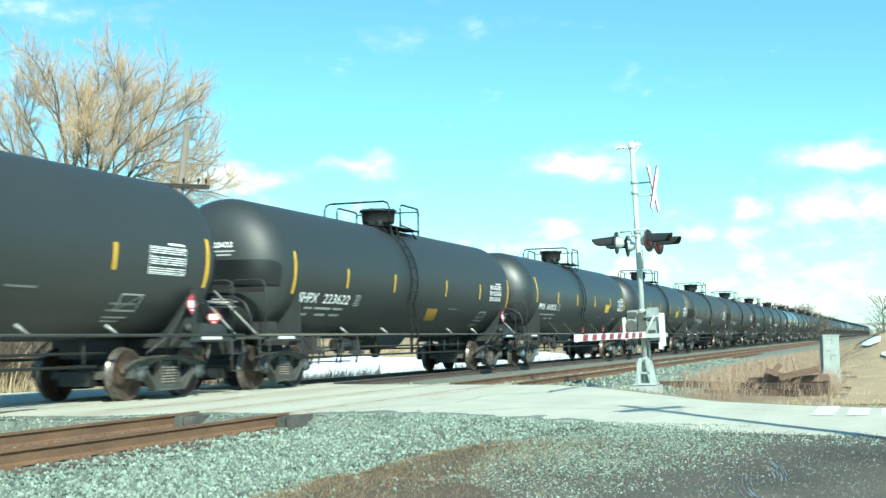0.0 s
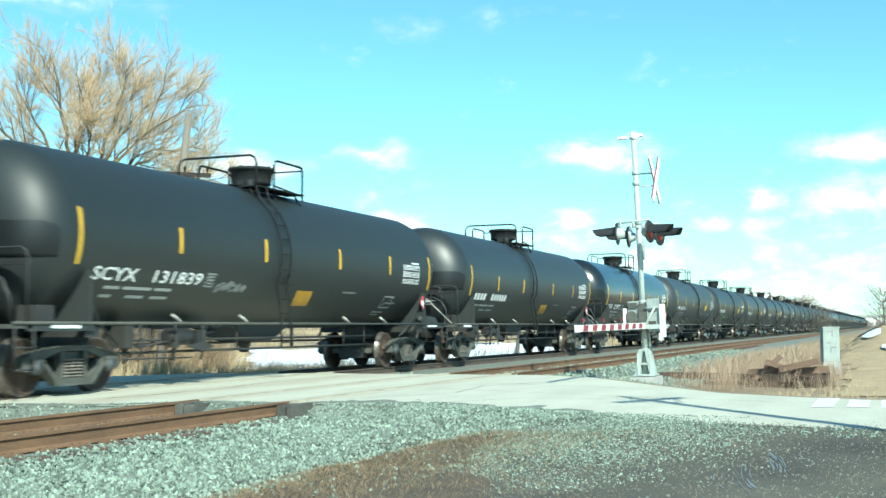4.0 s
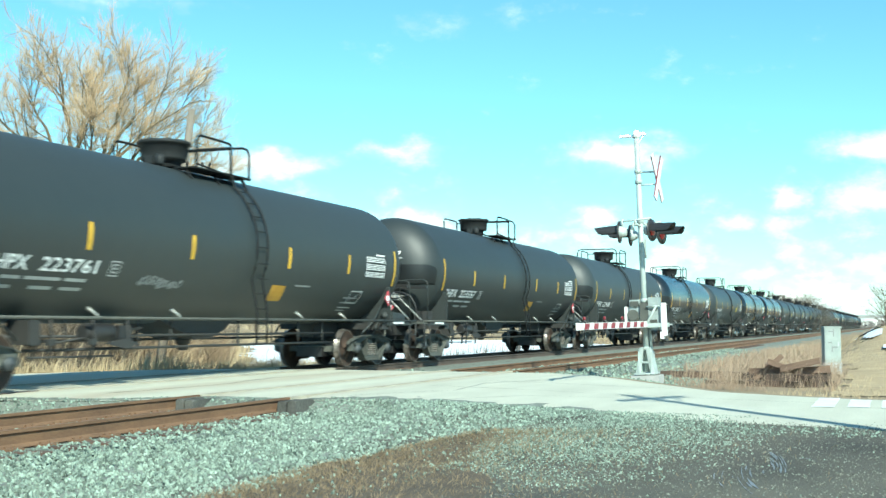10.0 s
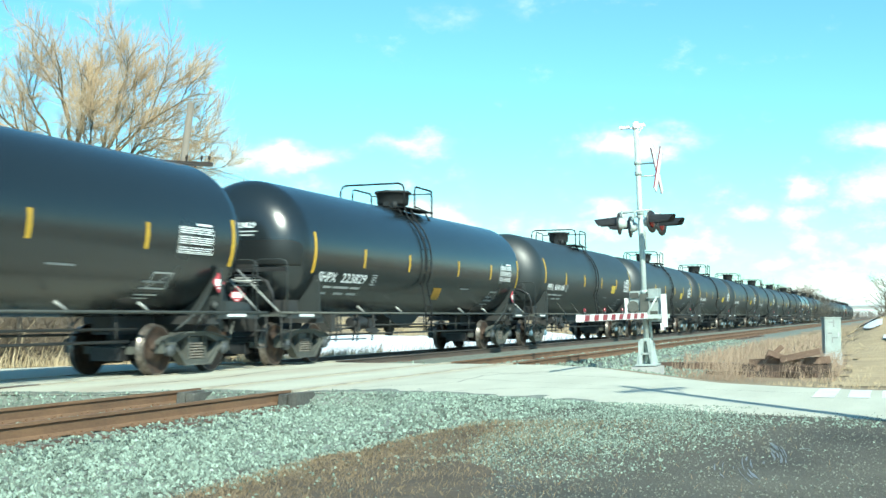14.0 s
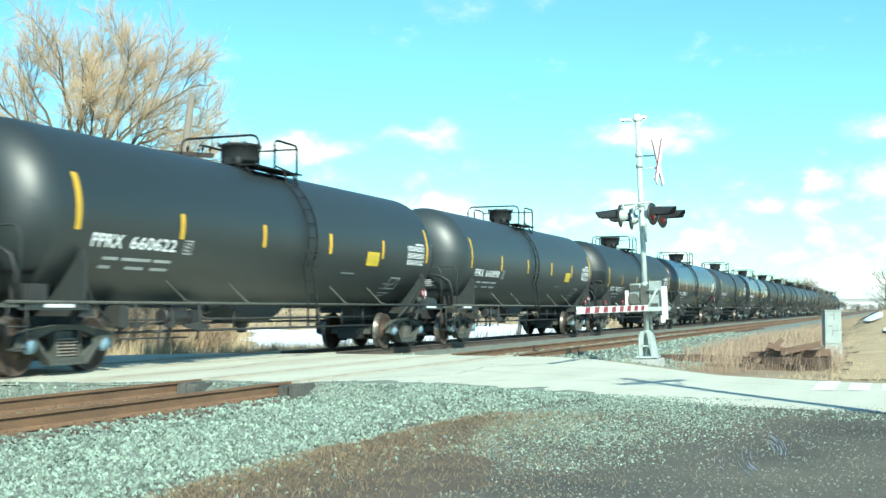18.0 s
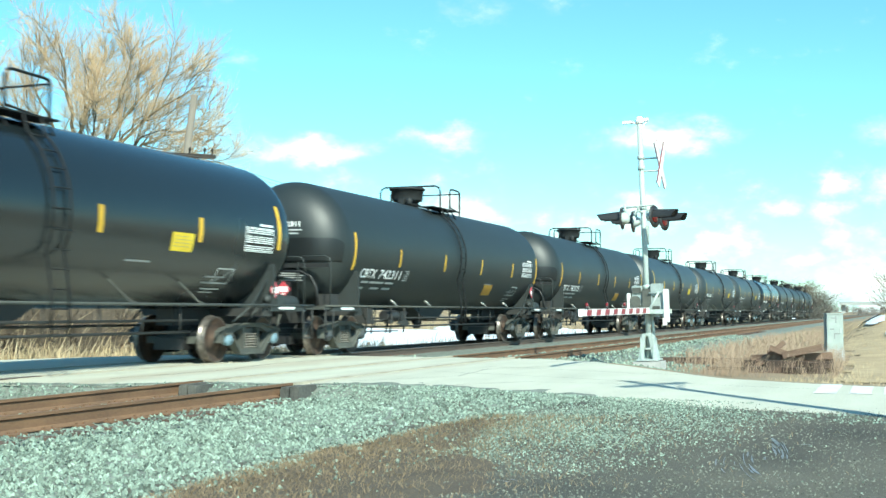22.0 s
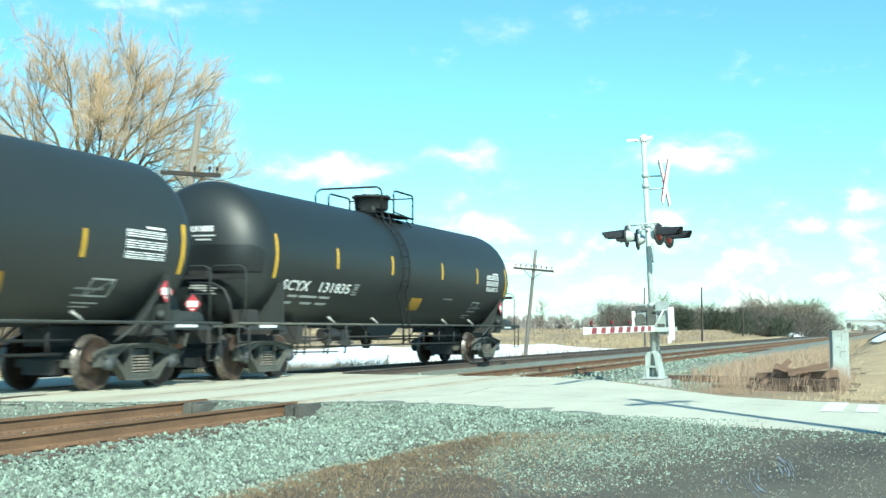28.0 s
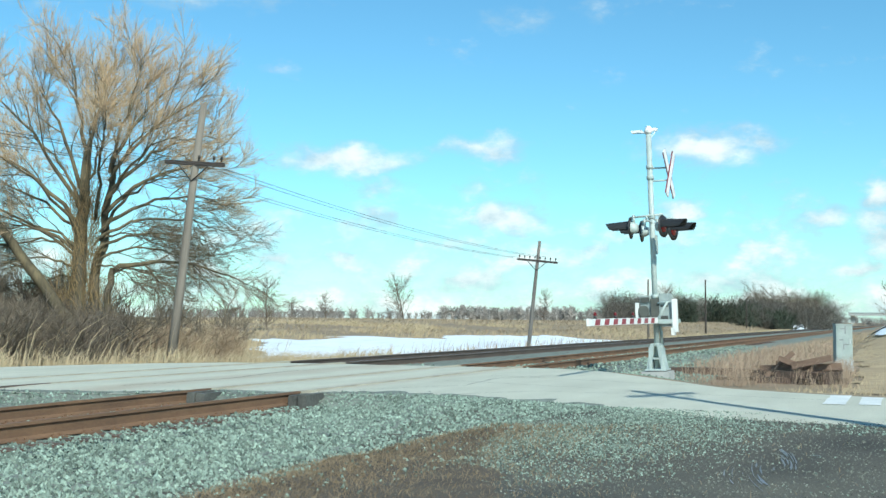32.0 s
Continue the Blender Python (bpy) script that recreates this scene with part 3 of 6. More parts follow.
def spring_mesh():
    bm = bmesh.new()
    for cx in (-.165, 0, .165):
        prof = []
        for i in range(6):
            z = .28 + i * .052
            prof += [(.034, z), (.079, z + .010), (.079, z + .026), (.034, z + .037)]
        lathe(bm, prof, 10, at=(cx, -.02, 0))
    return mesh_of("spring_nest", bm, "spring")


def wheel_mesh():
    bm = bmesh.new()
    lathe(bm, [(.09, -.09), (.14, -.09), (.15, -.045), (.30, -.005), (.375, -.045), (.432, -.066), (.452, -.068), (.457, -.05), (.46, .04), (.487, .05), (.487, .072), (.46, .075), (.39, .065), (.37, .03), (.16, .02), (.14, .09), (.09, .09)],
          28, axis="y", mats=[0, 0, 0, 0, 0, 1, 1, 1, 1, 1, 0, 0, 0, 0, 0, 0])
    return mesh_of("wheel", bm, "wheel", "tread")


def axle_mesh():
    bm = bmesh.new()
    lathe(bm, [(.065, -1.06), (.065, -.85), (.085, -.8), (.075, 0), (.085, .8), (.065, .85), (.065, 1.06)], 10, axis="y")
    return mesh_of("axle", bm, "under")


def cap_mesh(m):
    bm = bmesh.new()
    lathe(bm, [(.115, -1.02), (.115, -1.10), (.10, -1.14), (.05, -1.15), (.045, -1.165), (0, -1.165)], 14, axis="y")
    return mesh_of("bearing_cap", bm, m)


def bolster_mesh():
    bm = bmesh.new()
    plate(bm, [(-1.0, .56), (1.0, .56), (1.0, .68), (.5, .76), (-.5, .76), (-1.0, .68)], -.2, .2, "x")
    lathe(bm, [(.2, .74), (.2, .84)], 16)
    for s in (-1, 1):
        box(bm, s * .889 - .30, s * .889 - .24, -.6, .6, .38, .52)   # brake beams
        box(bm, s * .889 + .24, s * .889 + .30, -.6, .6, .38, .52)
    return mesh_of("truck", bm, "truck")


def dark_fill_mesh():
    """Black blocks added to darken the gaps between the wheels, with brake rods."""
    bm = bmesh.new()
    box(bm, -1.0, 1.0, -.5, .5, .30, .62)
    box(bm, -1.32, -.75, -.34, .34, .26, .50)
    box(bm, .75, 1.32, -.34, .34, .26, .50)
    box(bm, -.3, .3, -.8, .8, .22, .36)
    for s in (-1, 1):
        tube(bm, [(s * 1.3, -.3, .4), (s * .5, -.1, .78), (0, 0, .86)], .03, 6)
    return mesh_of("brake_rigging", bm, "black")


SHARED = {"dark_fill": dark_fill_mesh(), "frame": side_frame_mesh(), "spring": spring_mesh(), "wheel": wheel_mesh(), "axle": axle_mesh(), "cap": cap_mesh("cap"), "capdark": cap_mesh("capdark"), "bolster": bolster_mesh()}


def truck(parent, x, cap):
    t = part("truck", SHARED["bolster"], None, parent, "dusty cast steel truck", pose(x, 0, 0))
    part("brake_rigging", SHARED["dark_fill"], None, t)
    for s in (-1, 1):
        part("side_frame", SHARED["frame"], None, t, m=pose(0, s * 1.0, 0, 0, 0, 0 if s < 0 else 180))
        part("spring_nest", SHARED["spring"], None, t, m=pose(0, s * 1.0, 0))
        part("axle", SHARED["axle"], None, t, m=pose(s * .889, 0, .457))
        for e in (-1, 1):
            part("wheel", SHARED["wheel"], None, t, m=pose(s * .889, e * .7525, .457, 0, 0, 0 if e < 0 else 180))
            part("bearing_cap", SHARED[cap], None, t, m=pose(s * .889, 0, .457, 0, 0, 0 if e < 0 else 180))
    return t


def head_x(rr, deep=.86):
    """Depth of a dished head at the given share of the radius: flat crown, tight knuckle."""
    return deep * max(0.0, 1 - min(1, rr) ** 3.0) ** (1 / 2.0)


def end_wrap(y, z, out=.008):
    """A point on the leading head; y across, z above mid-height."""
    return -7.42 - head_x(math.hypot(y, z) / R) - out, y, ZC + z


def tank_mesh(material):
    bm = bmesh.new()
    cyl = 7.42
    shares = [0, .1, .2, .3, .4, .5, .6, .69, .77, .84, .89, .93, .96, .98, .993, .999]
    prof = [(R * q, -cyl - head_x(q)) for q in shares] + [(R, x) for x in (-7.40, -5, -2.5, 0, 2.5, 5, 7.40)] + [(R * q, cyl + head_x(q)) for q in shares[::-1]]
    lathe(bm, prof, 56, axis="x", at=(0, 0, ZC))
    return mesh_of("tank", bm, material)


def shield_mesh(s, material, low):
    """Steel shield over a head, from just above mid-height down to low, with rounded upper corners."""
    bm = bmesh.new()
    rows, top = [], .13
    for j in range(13):
        z = low + (top - low) * j / 12
        half = math.sqrt((R - .05) ** 2 - z * z) - (.16 - math.sqrt(max(0, .16 ** 2 - max(0, z - top + .16) ** 2)))
        rows.append([bm.verts.new((s * (7.45 + head_x(math.hypot(half * k / 14, z) / R)), half * k / 14, ZC + z)) for k in range(-14, 15)])
    for a, b in zip(rows, rows[1:]):
        for k in range(28):
            bm.faces.new((a[k], a[k + 1], b[k + 1], b[k])).smooth = True
    inner = [bm.verts.new((v.co.x - s * .03, v.co.y, v.co.z)) for v in rows[0]]   # turned lower edge
    for k in range(28):
        bm.faces.new((rows[0][k], rows[0][k + 1], inner[k + 1], inner[k]))
    return mesh_of("head_shield", bm, material)


def arch(x, z0, z1, half, k=0.16):
    """Bar across the car with rounded corners, in the plane x."""
    pts = [(x, -half, z0), (x, -half, z1 - k), (x, -half + .3 * k, z1 - .3 * k), (x, -half + k, z1), (x, half - k, z1), (x, half - .3 * k, z1 - .3 * k), (x, half, z1 - k), (x, half, z0)]
    return pts


# what sets the builds apart: ladder, stripes (places, heights, end heights), notice, data table, test frame, marks and mark box
FAMILY = {
    "PPRX": dict(steps=.47, stripes=(-7.2, -4.37, -1.48, 1.46, 4.32, 7.2), mid=(2.28, 2.73), ends=(2.28, 3.18), data=5.88, test=5.2, head=(-6.80, -6.0), tail=(-5.80, -4.48), box=-4.25, z=2.04, side=(7.1, 1.45)),
    "SHPX": dict(steps=-.75, stripes=(-7.22, -4.65, -1.9, 1.76, 4.66, 7.4), mid=(2.22, 2.67), ends=(2.02, 2.92), notice=(.92, 1.68, -.2), data=5.6, test=5.1, head=(-6.86, -5.94), tail=(-5.68, -4.34), box=-4.05, z=1.85, side=(6.95, 1.70)),
    "SHPX older": dict(steps=.56, stripes=(-7.22, -4.70, -1.80, 1.80, 4.64, 7.28), mid=(2.22, 2.66), ends=(2.02, 2.90), notice=(1.45, 2.02, -.1), data=5.58, test=5.15, head=(-6.86, -5.94), tail=(-5.68, -4.34), box=-4.05, z=1.85, side=(6.95, 1.70)),
    "CBTX": dict(steps=-.08, stripes=(-7.2, -4.52, -1.36, 1.72, 4.76, 7.42), mid=(2.15, 2.60), ends=(2.0, 2.88), notice=(2.60, 3.38, -.18), data=5.8, test=5.2, head=(-6.67, -5.78), tail=(-5.58, -4.26), box=-4.05, z=1.84, side=(6.98, 1.68)),
    "SCYX": dict(steps=-.80, stripes=(-7.3, -4.55, -1.53, 1.84, 4.68, 7.33), mid=(2.39, 2.85), ends=(2.07, 2.97), notice=(.19, .91, -.1), data=5.52, test=4.75, head=(-6.84, -5.66), tail=(-5.17, -3.68), box=-3.54, z=1.85, side=(6.95, 1.71)),
}
FAMILY["PPRX other"] = dict(FAMILY["PPRX"], steps=-.58)   # its ladder stands on the other side of the bonnet


def tank_car(style, tank_mat, cap, family):
    """style 'a': marks low and leaning brace brackets; style 'b': upright marks and yellow notice."""
    fam = FAMILY[family]
    side_steps = fam["steps"]
    car = thing("tank_car", "black railway tank car with yellow reflective stripes", "tank car", "tank cars of the train")
    tank = part("tank", tank_mesh(tank_mat), None, car, "long black cylindrical tank with dished ends")
    for s in (-1, 1):
        part("head_shield", shield_mesh(s, "shield" if style == "a" else tank_mat, -.42 if style == "a" else -1.0), None, car)
    # top fittings
    bm = bmesh.new()
    bx = -.60 if family in ("CBTX", "SHPX older") else .42 if style == "a" else .02
    if style == "a":
        prof = [(.30, 4.02), (.34, 4.10), (.34, 4.24), (.44, 4.25), (.455, 4.30), (.475, 4.56), (.53, 4.57), (.53, 4.62), (.47, 4.64), (.1, 4.65), (.1, 4.68), (0, 4.68)]
    else:
        prof = [(.28, 4.02), (.34, 4.10), (.34, 4.24), (.40, 4.25), (.41, 4.29), (.41, 4.58), (.425, 4.585), (.425, 4.63), (.38, 4.645), (0, 4.66)]
    lathe(bm, prof, 24, at=(bx, 0, 0))
    box(bm, bx - .62, bx - .42, -.16, .02, 4.12, 4.28)   # small valve beside it
    lathe(bm, [(.07, 4.1), (.09, 4.12), (.09, 4.26), (.05, 4.30), (0, 4.31)], 10, at=(bx - .56, -.3, 0))
    for a in range(8):
        box(bm, bx + .46 * math.cos(a * .785) - .02, bx + .46 * math.cos(a * .785) + .02, .46 * math.sin(a * .785) - .02, .46 * math.sin(a * .785) + .02, 4.56, 4.66)
    part("manway_bonnet", bm, "bonnet", car, "round black steel valve housing")
    for y0, y1 in ((-.98, -.52), (.52, .98)):
        bm = bmesh.new()
        box(bm, -1.0, 1.1, y0, y1, 4.035, 4.06)
        for x in (-.95, 0, 1.05):
            tube(bm, [(x, (y0 + y1) / 2, 4.04), (x, (y0 + y1) / 2 * 1.2, 3.80)], .022, 6)
        part("running_board", bm, "ladder", car)
    for x in (-.88, 1.0):
        bm = bmesh.new()
        box(bm, x - .12, x + .12, -.5, .5, 4.08, 4.11)
        part("cross_step", bm, "ladder", car)
    bm = bmesh.new()
    ax, f0, f1 = (-.40, .38, 1.2) if family == "CBTX" else (1.02, -.92, .32) if family == "SHPX older" else (-1.0, -.25, 1.03) if style == "a" else (-.80, -.13, .86)
    tube(bm, arch(ax, 4.0, 4.70, .96), .026, 8)
    part("guard_rail", bm, "ladder", car)
    for s in (-1, 1):
        bm = bmesh.new()
        tube(bm, [(f0, s * .96, 4.06), (f0, s * .96, 4.58), (f0 + .05, s * .96, 4.65), (f0 + .14, s * .96, 4.68), (f1 - .10, s * .96, 4.67), (f1 - .03, s * .96, 4.65), (f1, s * .96, 4.60), (f1, s * .96, 3.90)], .026, 8)
        if s < 0:
            tube(bm, [(f1, -.96, 4.60), (f1, .96, 4.60)], .02, 6)
        tube(bm, [(f0, s * .96, 4.12), (f1, s * .96, 4.02)], .02, 6)
        part("guard_rail", bm, "ladder", car)
        bm = bmesh.new()
        for x in (side_steps - .2, side_steps + .2):
            pts = [(x, s * .96, 4.06)] + [(x, s * (R + .06) * math.cos(a), ZC + (R + .06) * math.sin(a)) for a in [0.85 - i * 0.14 for i in range(10)]] + [(x, s * 1.58, 1.3), (x, s * 1.58, .66)]
            tube(bm, pts, .022, 6)
        for i in range(11):
            if i < 5:
                a = 0.80 - i * .2
                y, z = (R + .06) * math.cos(a), ZC + (R + .06) * math.sin(a)
            else:
                y, z = 1.58 + .03 * (i == 5), 2.25 - (i - 5) * .3
            tube(bm, [(side_steps - .2, s * y, z), (side_steps + .2, s * y, z)], .012, 6)
        part("ladder", bm, "ladder", car)
        # rail along the lower side with its brackets
        bm = bmesh.new()
        tube(bm, [(-8.75, s * 1.50, 1.14), (8.75, s * 1.50, 1.14)], .027, 8)
        part("side_rail", bm, "truck", car)
        for x in (-4.05, -1.7, 3.0, 5.15) if style == "a" else (-4.0, -1.9, 2.5, 4.55):
            bm = bmesh.new()
            if style == "a":   # stout stubs low on the tank, coloured pale to paint a sun highlight
                tube(bm, [(x - .15, s * 1.08, 1.31), (x - .07, s * 1.16, 1.23), (x, s * 1.22, 1.15)], .034, 8, .018)
                tube(bm, [(x, s * 1.22, 1.15), (x, s * 1.5, 1.14)], .02, 6)
            else:
                tube(bm, [(x - .34, s * 1.13, 1.56), (x - .05, s * 1.36, 1.2), (x, s * 1.5, 1.14)], .017, 6)
            part("rail_bracket", bm, "bracket" if style == "a" else "truck", car)
    # bottom
    bm = bmesh.new()
    plate(bm, [(-1.35, 1.12), (1.2, 1.12), (.85, .93), (.4, .76), (-.15, .76), (-.75, .93)], -.5, .5)
    lathe(bm, [(.07, .52), (.11, .54), (.11, .64), (.15, .66), (.15, .80)], 12, at=(.15, 0, 0))
    part("bottom_outlet", bm, "under", car)
    bm = bmesh.new()
    for y, z, a, b in ((-.62, .84, -5.6, 5.6), (-.66, .62, -5.2, 5.3), (.55, .74, -5.5, 5.5)):
        tube(bm, [(a, y, z), (b, y, z)], .028, 6)
    for x in (-5.0, -4.2, -3.4, -2.2, -1.2, 1.2, 2.6, 3.8, 5.0):
        tube(bm, [(x, -.63, 1.12), (x, -.64, .60)], .02, 6)
    for x, y in ((-5.3, -.9), (-4.75, -.8), (-4.5, -.3), (-3.9, -.95), (-3.6, -.7), (-2.9, -.9)):   # hangers, levers and clevises of the brake gear
        tube(bm, [(x, y, 1.15), (x + .06, y, .78), (x - .05, y, .46)], .026, 6)
        box(bm, x - .07, x + .1, y - .04, y + .04, .70, .80)
    tube(bm, [(-5.4, -.9, .52), (-3.2, -.85, .50)], .018, 6)
    tube(bm, [(-4.6, -.8, .74), (-2.2, -.7, .98)], .022, 6)
    box(bm, -5.45, -5.2, -1.0, -.55, .72, 1.1)
    plate(bm, [(-3.55, .72), (-3.0, .62), (-2.6, .70), (-3.0, .80)], -.98, -.94)
    part("brake_piping", bm, "under", car)
    bm = bmesh.new()
    lathe(bm, [(.12, -3.9), (.16, -3.85), (.16, -3.2), (.12, -3.15)], 12, axis="x", at=(0, -.75, .90))
    box(bm, -3.1, -2.75, -.9, -.6, .78, 1.02)
    part("brake_cylinder", bm, "black", car)
    for s in (-1, 1):
        bm = bmesh.new()
        box(bm, *sorted((s * 5.4, s * 8.62)), -.2, .2, .74, 1.10)
        box(bm, *sorted((s * 6.70, s * 7.05)), -1.45, 1.45, .92, 1.08)
        part("stub_sill", bm, "under", car)
        for e in (-1, 1):
            bm = bmesh.new()
            plate(bm, [(e * 1.46, 1.09), (e * 1.46, 1.82), (e * 1.38, 1.93), (e * 1.31, 1.80), (e * 1.15, 1.58), (e * .83, 1.30), (e * .46, 1.09)], s * 7.0, s * 7.04, "x")
            tube(bm, [(s * 6.98, e * 1.36, 1.66), (s * 6.5, e * 1.28, 1.12), (s * 5.95, e * 1.2, .80)], .024, 6)
            if s > 0:
                plate(bm, [(s * 7.5, 1.10), (s * 8.35, 1.10), (s * 8.25, 1.32), (s * 7.95, 1.9), (s * 7.85, 1.9)], e * .85, e * .90)
            part("saddle_web", bm, "framegrey", car)
            bm = bmesh.new()
            box(bm, *sorted((s * 7.0, s * 7.05)), *sorted((e * 1.47, e * 1.52)), 1.08, 1.86)
            plate(bm, [(s * 7.0, 1.86), (s * 7.05, 1.86), (s * 7.05, 1.98), (s * 7.0, 1.98)], e * 1.38, e * 1.50)
            part("grab_post", bm, "framegrey", car)
            bm = bmesh.new()
            box(bm, *sorted((s * 6.9, s * 8.45)), *sorted((e * 1.40, e * 1.50)), 1.02, 1.13)
            part("side_sill", bm, "framegrey", car)
        bm = bmesh.new()
        box(bm, *sorted((s * 8.33, s * 8.78)), -1.5, 1.5, 1.06, 1.125)
        part("end_platform", bm, "truck", car)
        bm = bmesh.new()
        box(bm, *sorted((s * 7.25, s * 7.92)), -1.506, -1.502, 1.06, 1.12)
        part("reflective_edge", bm, "stencil", car)
        if style == "a":
            bm = bmesh.new()
            box(bm, *sorted((s * 8.30, s * 8.38)), -1.42, 1.42, 2.02, 2.11)
            part("end_beam", bm, "black", car)
        for x, y0, y1, z1 in ((8.46, -1.50, -.67 if style == "a" else -.43, 2.27),) if s < 0 else ((8.40, -1.46, -.25, 2.20), (8.40, .25, 1.46, 2.20)):
            bm = bmesh.new()
            k = .14
            tube(bm, [(s * x, y0, 1.1), (s * x, y0, z1 - k), (s * x, y0 + .3 * k, z1 - .3 * k), (s * x, y0 + k, z1), (s * x, y1 - k, z1), (s * x, y1 - .3 * k, z1 - .3 * k), (s * x, y1, z1 - k), (s * x, y1, 1.1)], .016, 8)
            part("end_railing", bm, "framegrey", car)
        if family.startswith("SHPX"):
            bm = bmesh.new()
            tube(bm, [(s * 8.66, -.42, 2.05), (s * 8.6, -1.38, 1.16)], .022, 6)
            tube(bm, [(s * 8.69, -.15, 1.81), (s * 8.69, -.78, 1.81)], .022, 6)
            part("end_brace", bm, "bracket", car)
        bm = bmesh.new()
        for z in (.45, .78):
            tube(bm, [(s * 8.3, -1.5, z), (s * 8.7, -1.5, z)], .016, 6)
        for x in (8.3, 8.7):
            tube(bm, [(s * x, -1.5, .45), (s * x, -1.5, 1.1)], .018, 6)
        part("step_ladder", bm, "under", car)
        bm = bmesh.new()
        box(bm, *sorted((s * 8.55, s * 8.86)), -.09, .09, .80, .97)
        box(bm, *sorted((s * 8.84, s * 9.02)), -.16, .13, .74, 1.02)
        tube(bm, [(s * 8.7, -.35, .95), (s * 8.85, -.35, .6), (s * 8.98, -.3, .42)], .03, 6)
        part("coupler", bm, "truck", car)
        truck(car, s * 6.865, cap)
    bm = bmesh.new()
    lathe(bm, [(.26, -8.80), (.28, -8.78), (.26, -8.76)], 18, axis="x", at=(0, .7, 1.75))
    box(bm, -8.78, -8.74, .45, .95, 1.73, 1.77)
    box(bm, -8.74, -8.6, .62, .78, 1.15, 1.85)
    part("brake_wheel", bm, "under", car)
    bm = bmesh.new()
    box(bm, -8.0, -7.6, -1.28, -.9, 1.12, 1.42)
    part("valve_box", bm, "under", car)
    bm = bmesh.new()
    lathe(bm, [(0, 7.52), (.10, 7.54), (.165, 7.62), (.165, 8.38), (.10, 8.46), (0, 8.48)], 16, axis="x", at=(0, -1.18, 1.19))
    part("air_reservoir", bm, "framegrey", car, "grey rounded brake air reservoir")
    bm = bmesh.new()
    box(bm, 7.16, 7.42, -1.5, -1.22, 1.16, 1.36)
    lathe(bm, [(0, 6.92), (.07, 6.94), (.10, 7.0), (.07, 7.08), (.05, 7.17)], 12, axis="x", at=(0, -1.36, 1.27))
    tube(bm, [(7.1, -1.36, 1.22), (6.7, -1.32, 1.1), (6.5, -1.3, .9)], .022, 6)
    part("brake_valve", bm, "framegrey", car)
    bm = bmesh.new()
    if style == "a":
        tube(bm, [(-8.42, -.2, 1.94), (-8.44, -.75, 1.92), (-8.44, -1.0, 1.80), (-8.42, -1.12, 1.55), (-8.38, -1.15, 1.16)], .03, 8)
    else:
        tube(bm, [(-8.32, .25, 2.02), (-8.34, -.55, 2.06), (-8.34, -.95, 1.98), (-8.32, -1.2, 1.85), (-8.30, -1.28, 1.6), (-8.28, -1.28, 1.16)], .03, 8)
    part("end_hose", bm, "black", car)
    # markings on the near side
    for x in fam["stripes"]:
        bm = bmesh.new()
        w = .05 if style == "a" else .065
        decal(bm, x - w, x + w, *(fam["ends"] if abs(x) > 7 else fam["mid"]))
        part("reflective_stripe", bm, "yellow", car)
    bm = bmesh.new()
    rr = random.Random(3)
    x0, x1 = fam["data"], fam["data"] + 1.1
    for row in range(12):
        z, x = 2.66 - row * .038, x0 + .02
        if row in (3, 8):
            continue
        while x < x1 - .05:
            w = rr.uniform(.08, .3)
            decal(bm, x, min(x + w, x1 - .02), z - .020, z)
            x += w + rr.uniform(.015, .05)
    for x in (x0, x1 - .012):
        decal(bm, x, x + .012, 2.2, 2.68)
    for z in (2.2, 2.67):
        decal(bm, x0, x1, z, z + .012)
    decal(bm, (x0 + x1) / 2, x1 - .05, 2.72, 2.76)
    tagged(part("data_stencil", bm, "stencil", car, "white stencilled data table"), kind="stuff")
    bm = bmesh.new()
    up = 0 if style == "a" else .13
    for z, a, b in ((1.74, -6.4, -6.0), (1.74, -5.9, -5.1), (1.74, -5.0, -4.5), (1.60, -6.4, -6.1), (1.60, -5.7, -5.2), (1.60, -5.0, -4.5)):
        decal(bm, a, b, z - .025 + up, z + .025 + up)
    tagged(part("small_stencil", bm, "dimwhite", car), kind="stuff")
    bm = bmesh.new()
    for z, a, b in ((1.66, 4.9, 5.6), (1.55, 4.9, 5.4), (1.86, 2.3, 3.0)):
        decal(bm, a, b, z, z + .035)
    tagged(part("small_stencil", bm, "faded", car), kind="stuff")
    bm = bmesh.new()
    tx = fam["test"]
    for a, b, z0, z1 in ((0, .6, 1.55, 1.58), (0, .6, 1.82, 1.85), (0, .03, 1.55, 1.85), (.57, .6, 1.55, 1.85), (-.15, .5, 1.44, 1.465), (-.1, .35, 1.38, 1.40)):
        decal(bm, tx + a, tx + b, z0, z1)
    decal(bm, tx + .03, tx + .06, 1.58, 1.82, .5)
    part("test_stencil", bm, "dimwhite", car)
    bm = bmesh.new()
    if style == "a":
        nx0, nx1, lean = fam["notice"]
        if tank_mat == "tank_c":
            nx0, nx1 = .41, 1.0
        decal(bm, nx0, nx1, 1.54, 1.86, lean)
        part("notice_decal", bm, "orangedecal", car, "faded ochre notice decal")
    else:
        decal(bm, 3.45, 4.12, 2.09, 2.42)
        nd = part("notice_decal", bm, "yellowdecal", car, "bright yellow notice decal")
        bm = bmesh.new()
        for z in (2.36, 2.30, 2.24, 2.18):
            decal(bm, 3.52, 4.04, z - .007, z, 0, .009)
        tagged(part("notice_line", bm, "faded", nd), kind="stuff")
    # hazard placards: one on the side by the trailing end, one on the leading end
    bm = bmesh.new()
    cx, cz, y = *fam["side"], -1.48
    plate(bm, [(cx - .19, cz), (cx, cz - .19), (cx + .19, cz), (cx, cz + .19)], y - .01, y + .01)
    pl = part("placard", bm, "placardred", car, "red and white diamond placard")
    bm = bmesh.new()
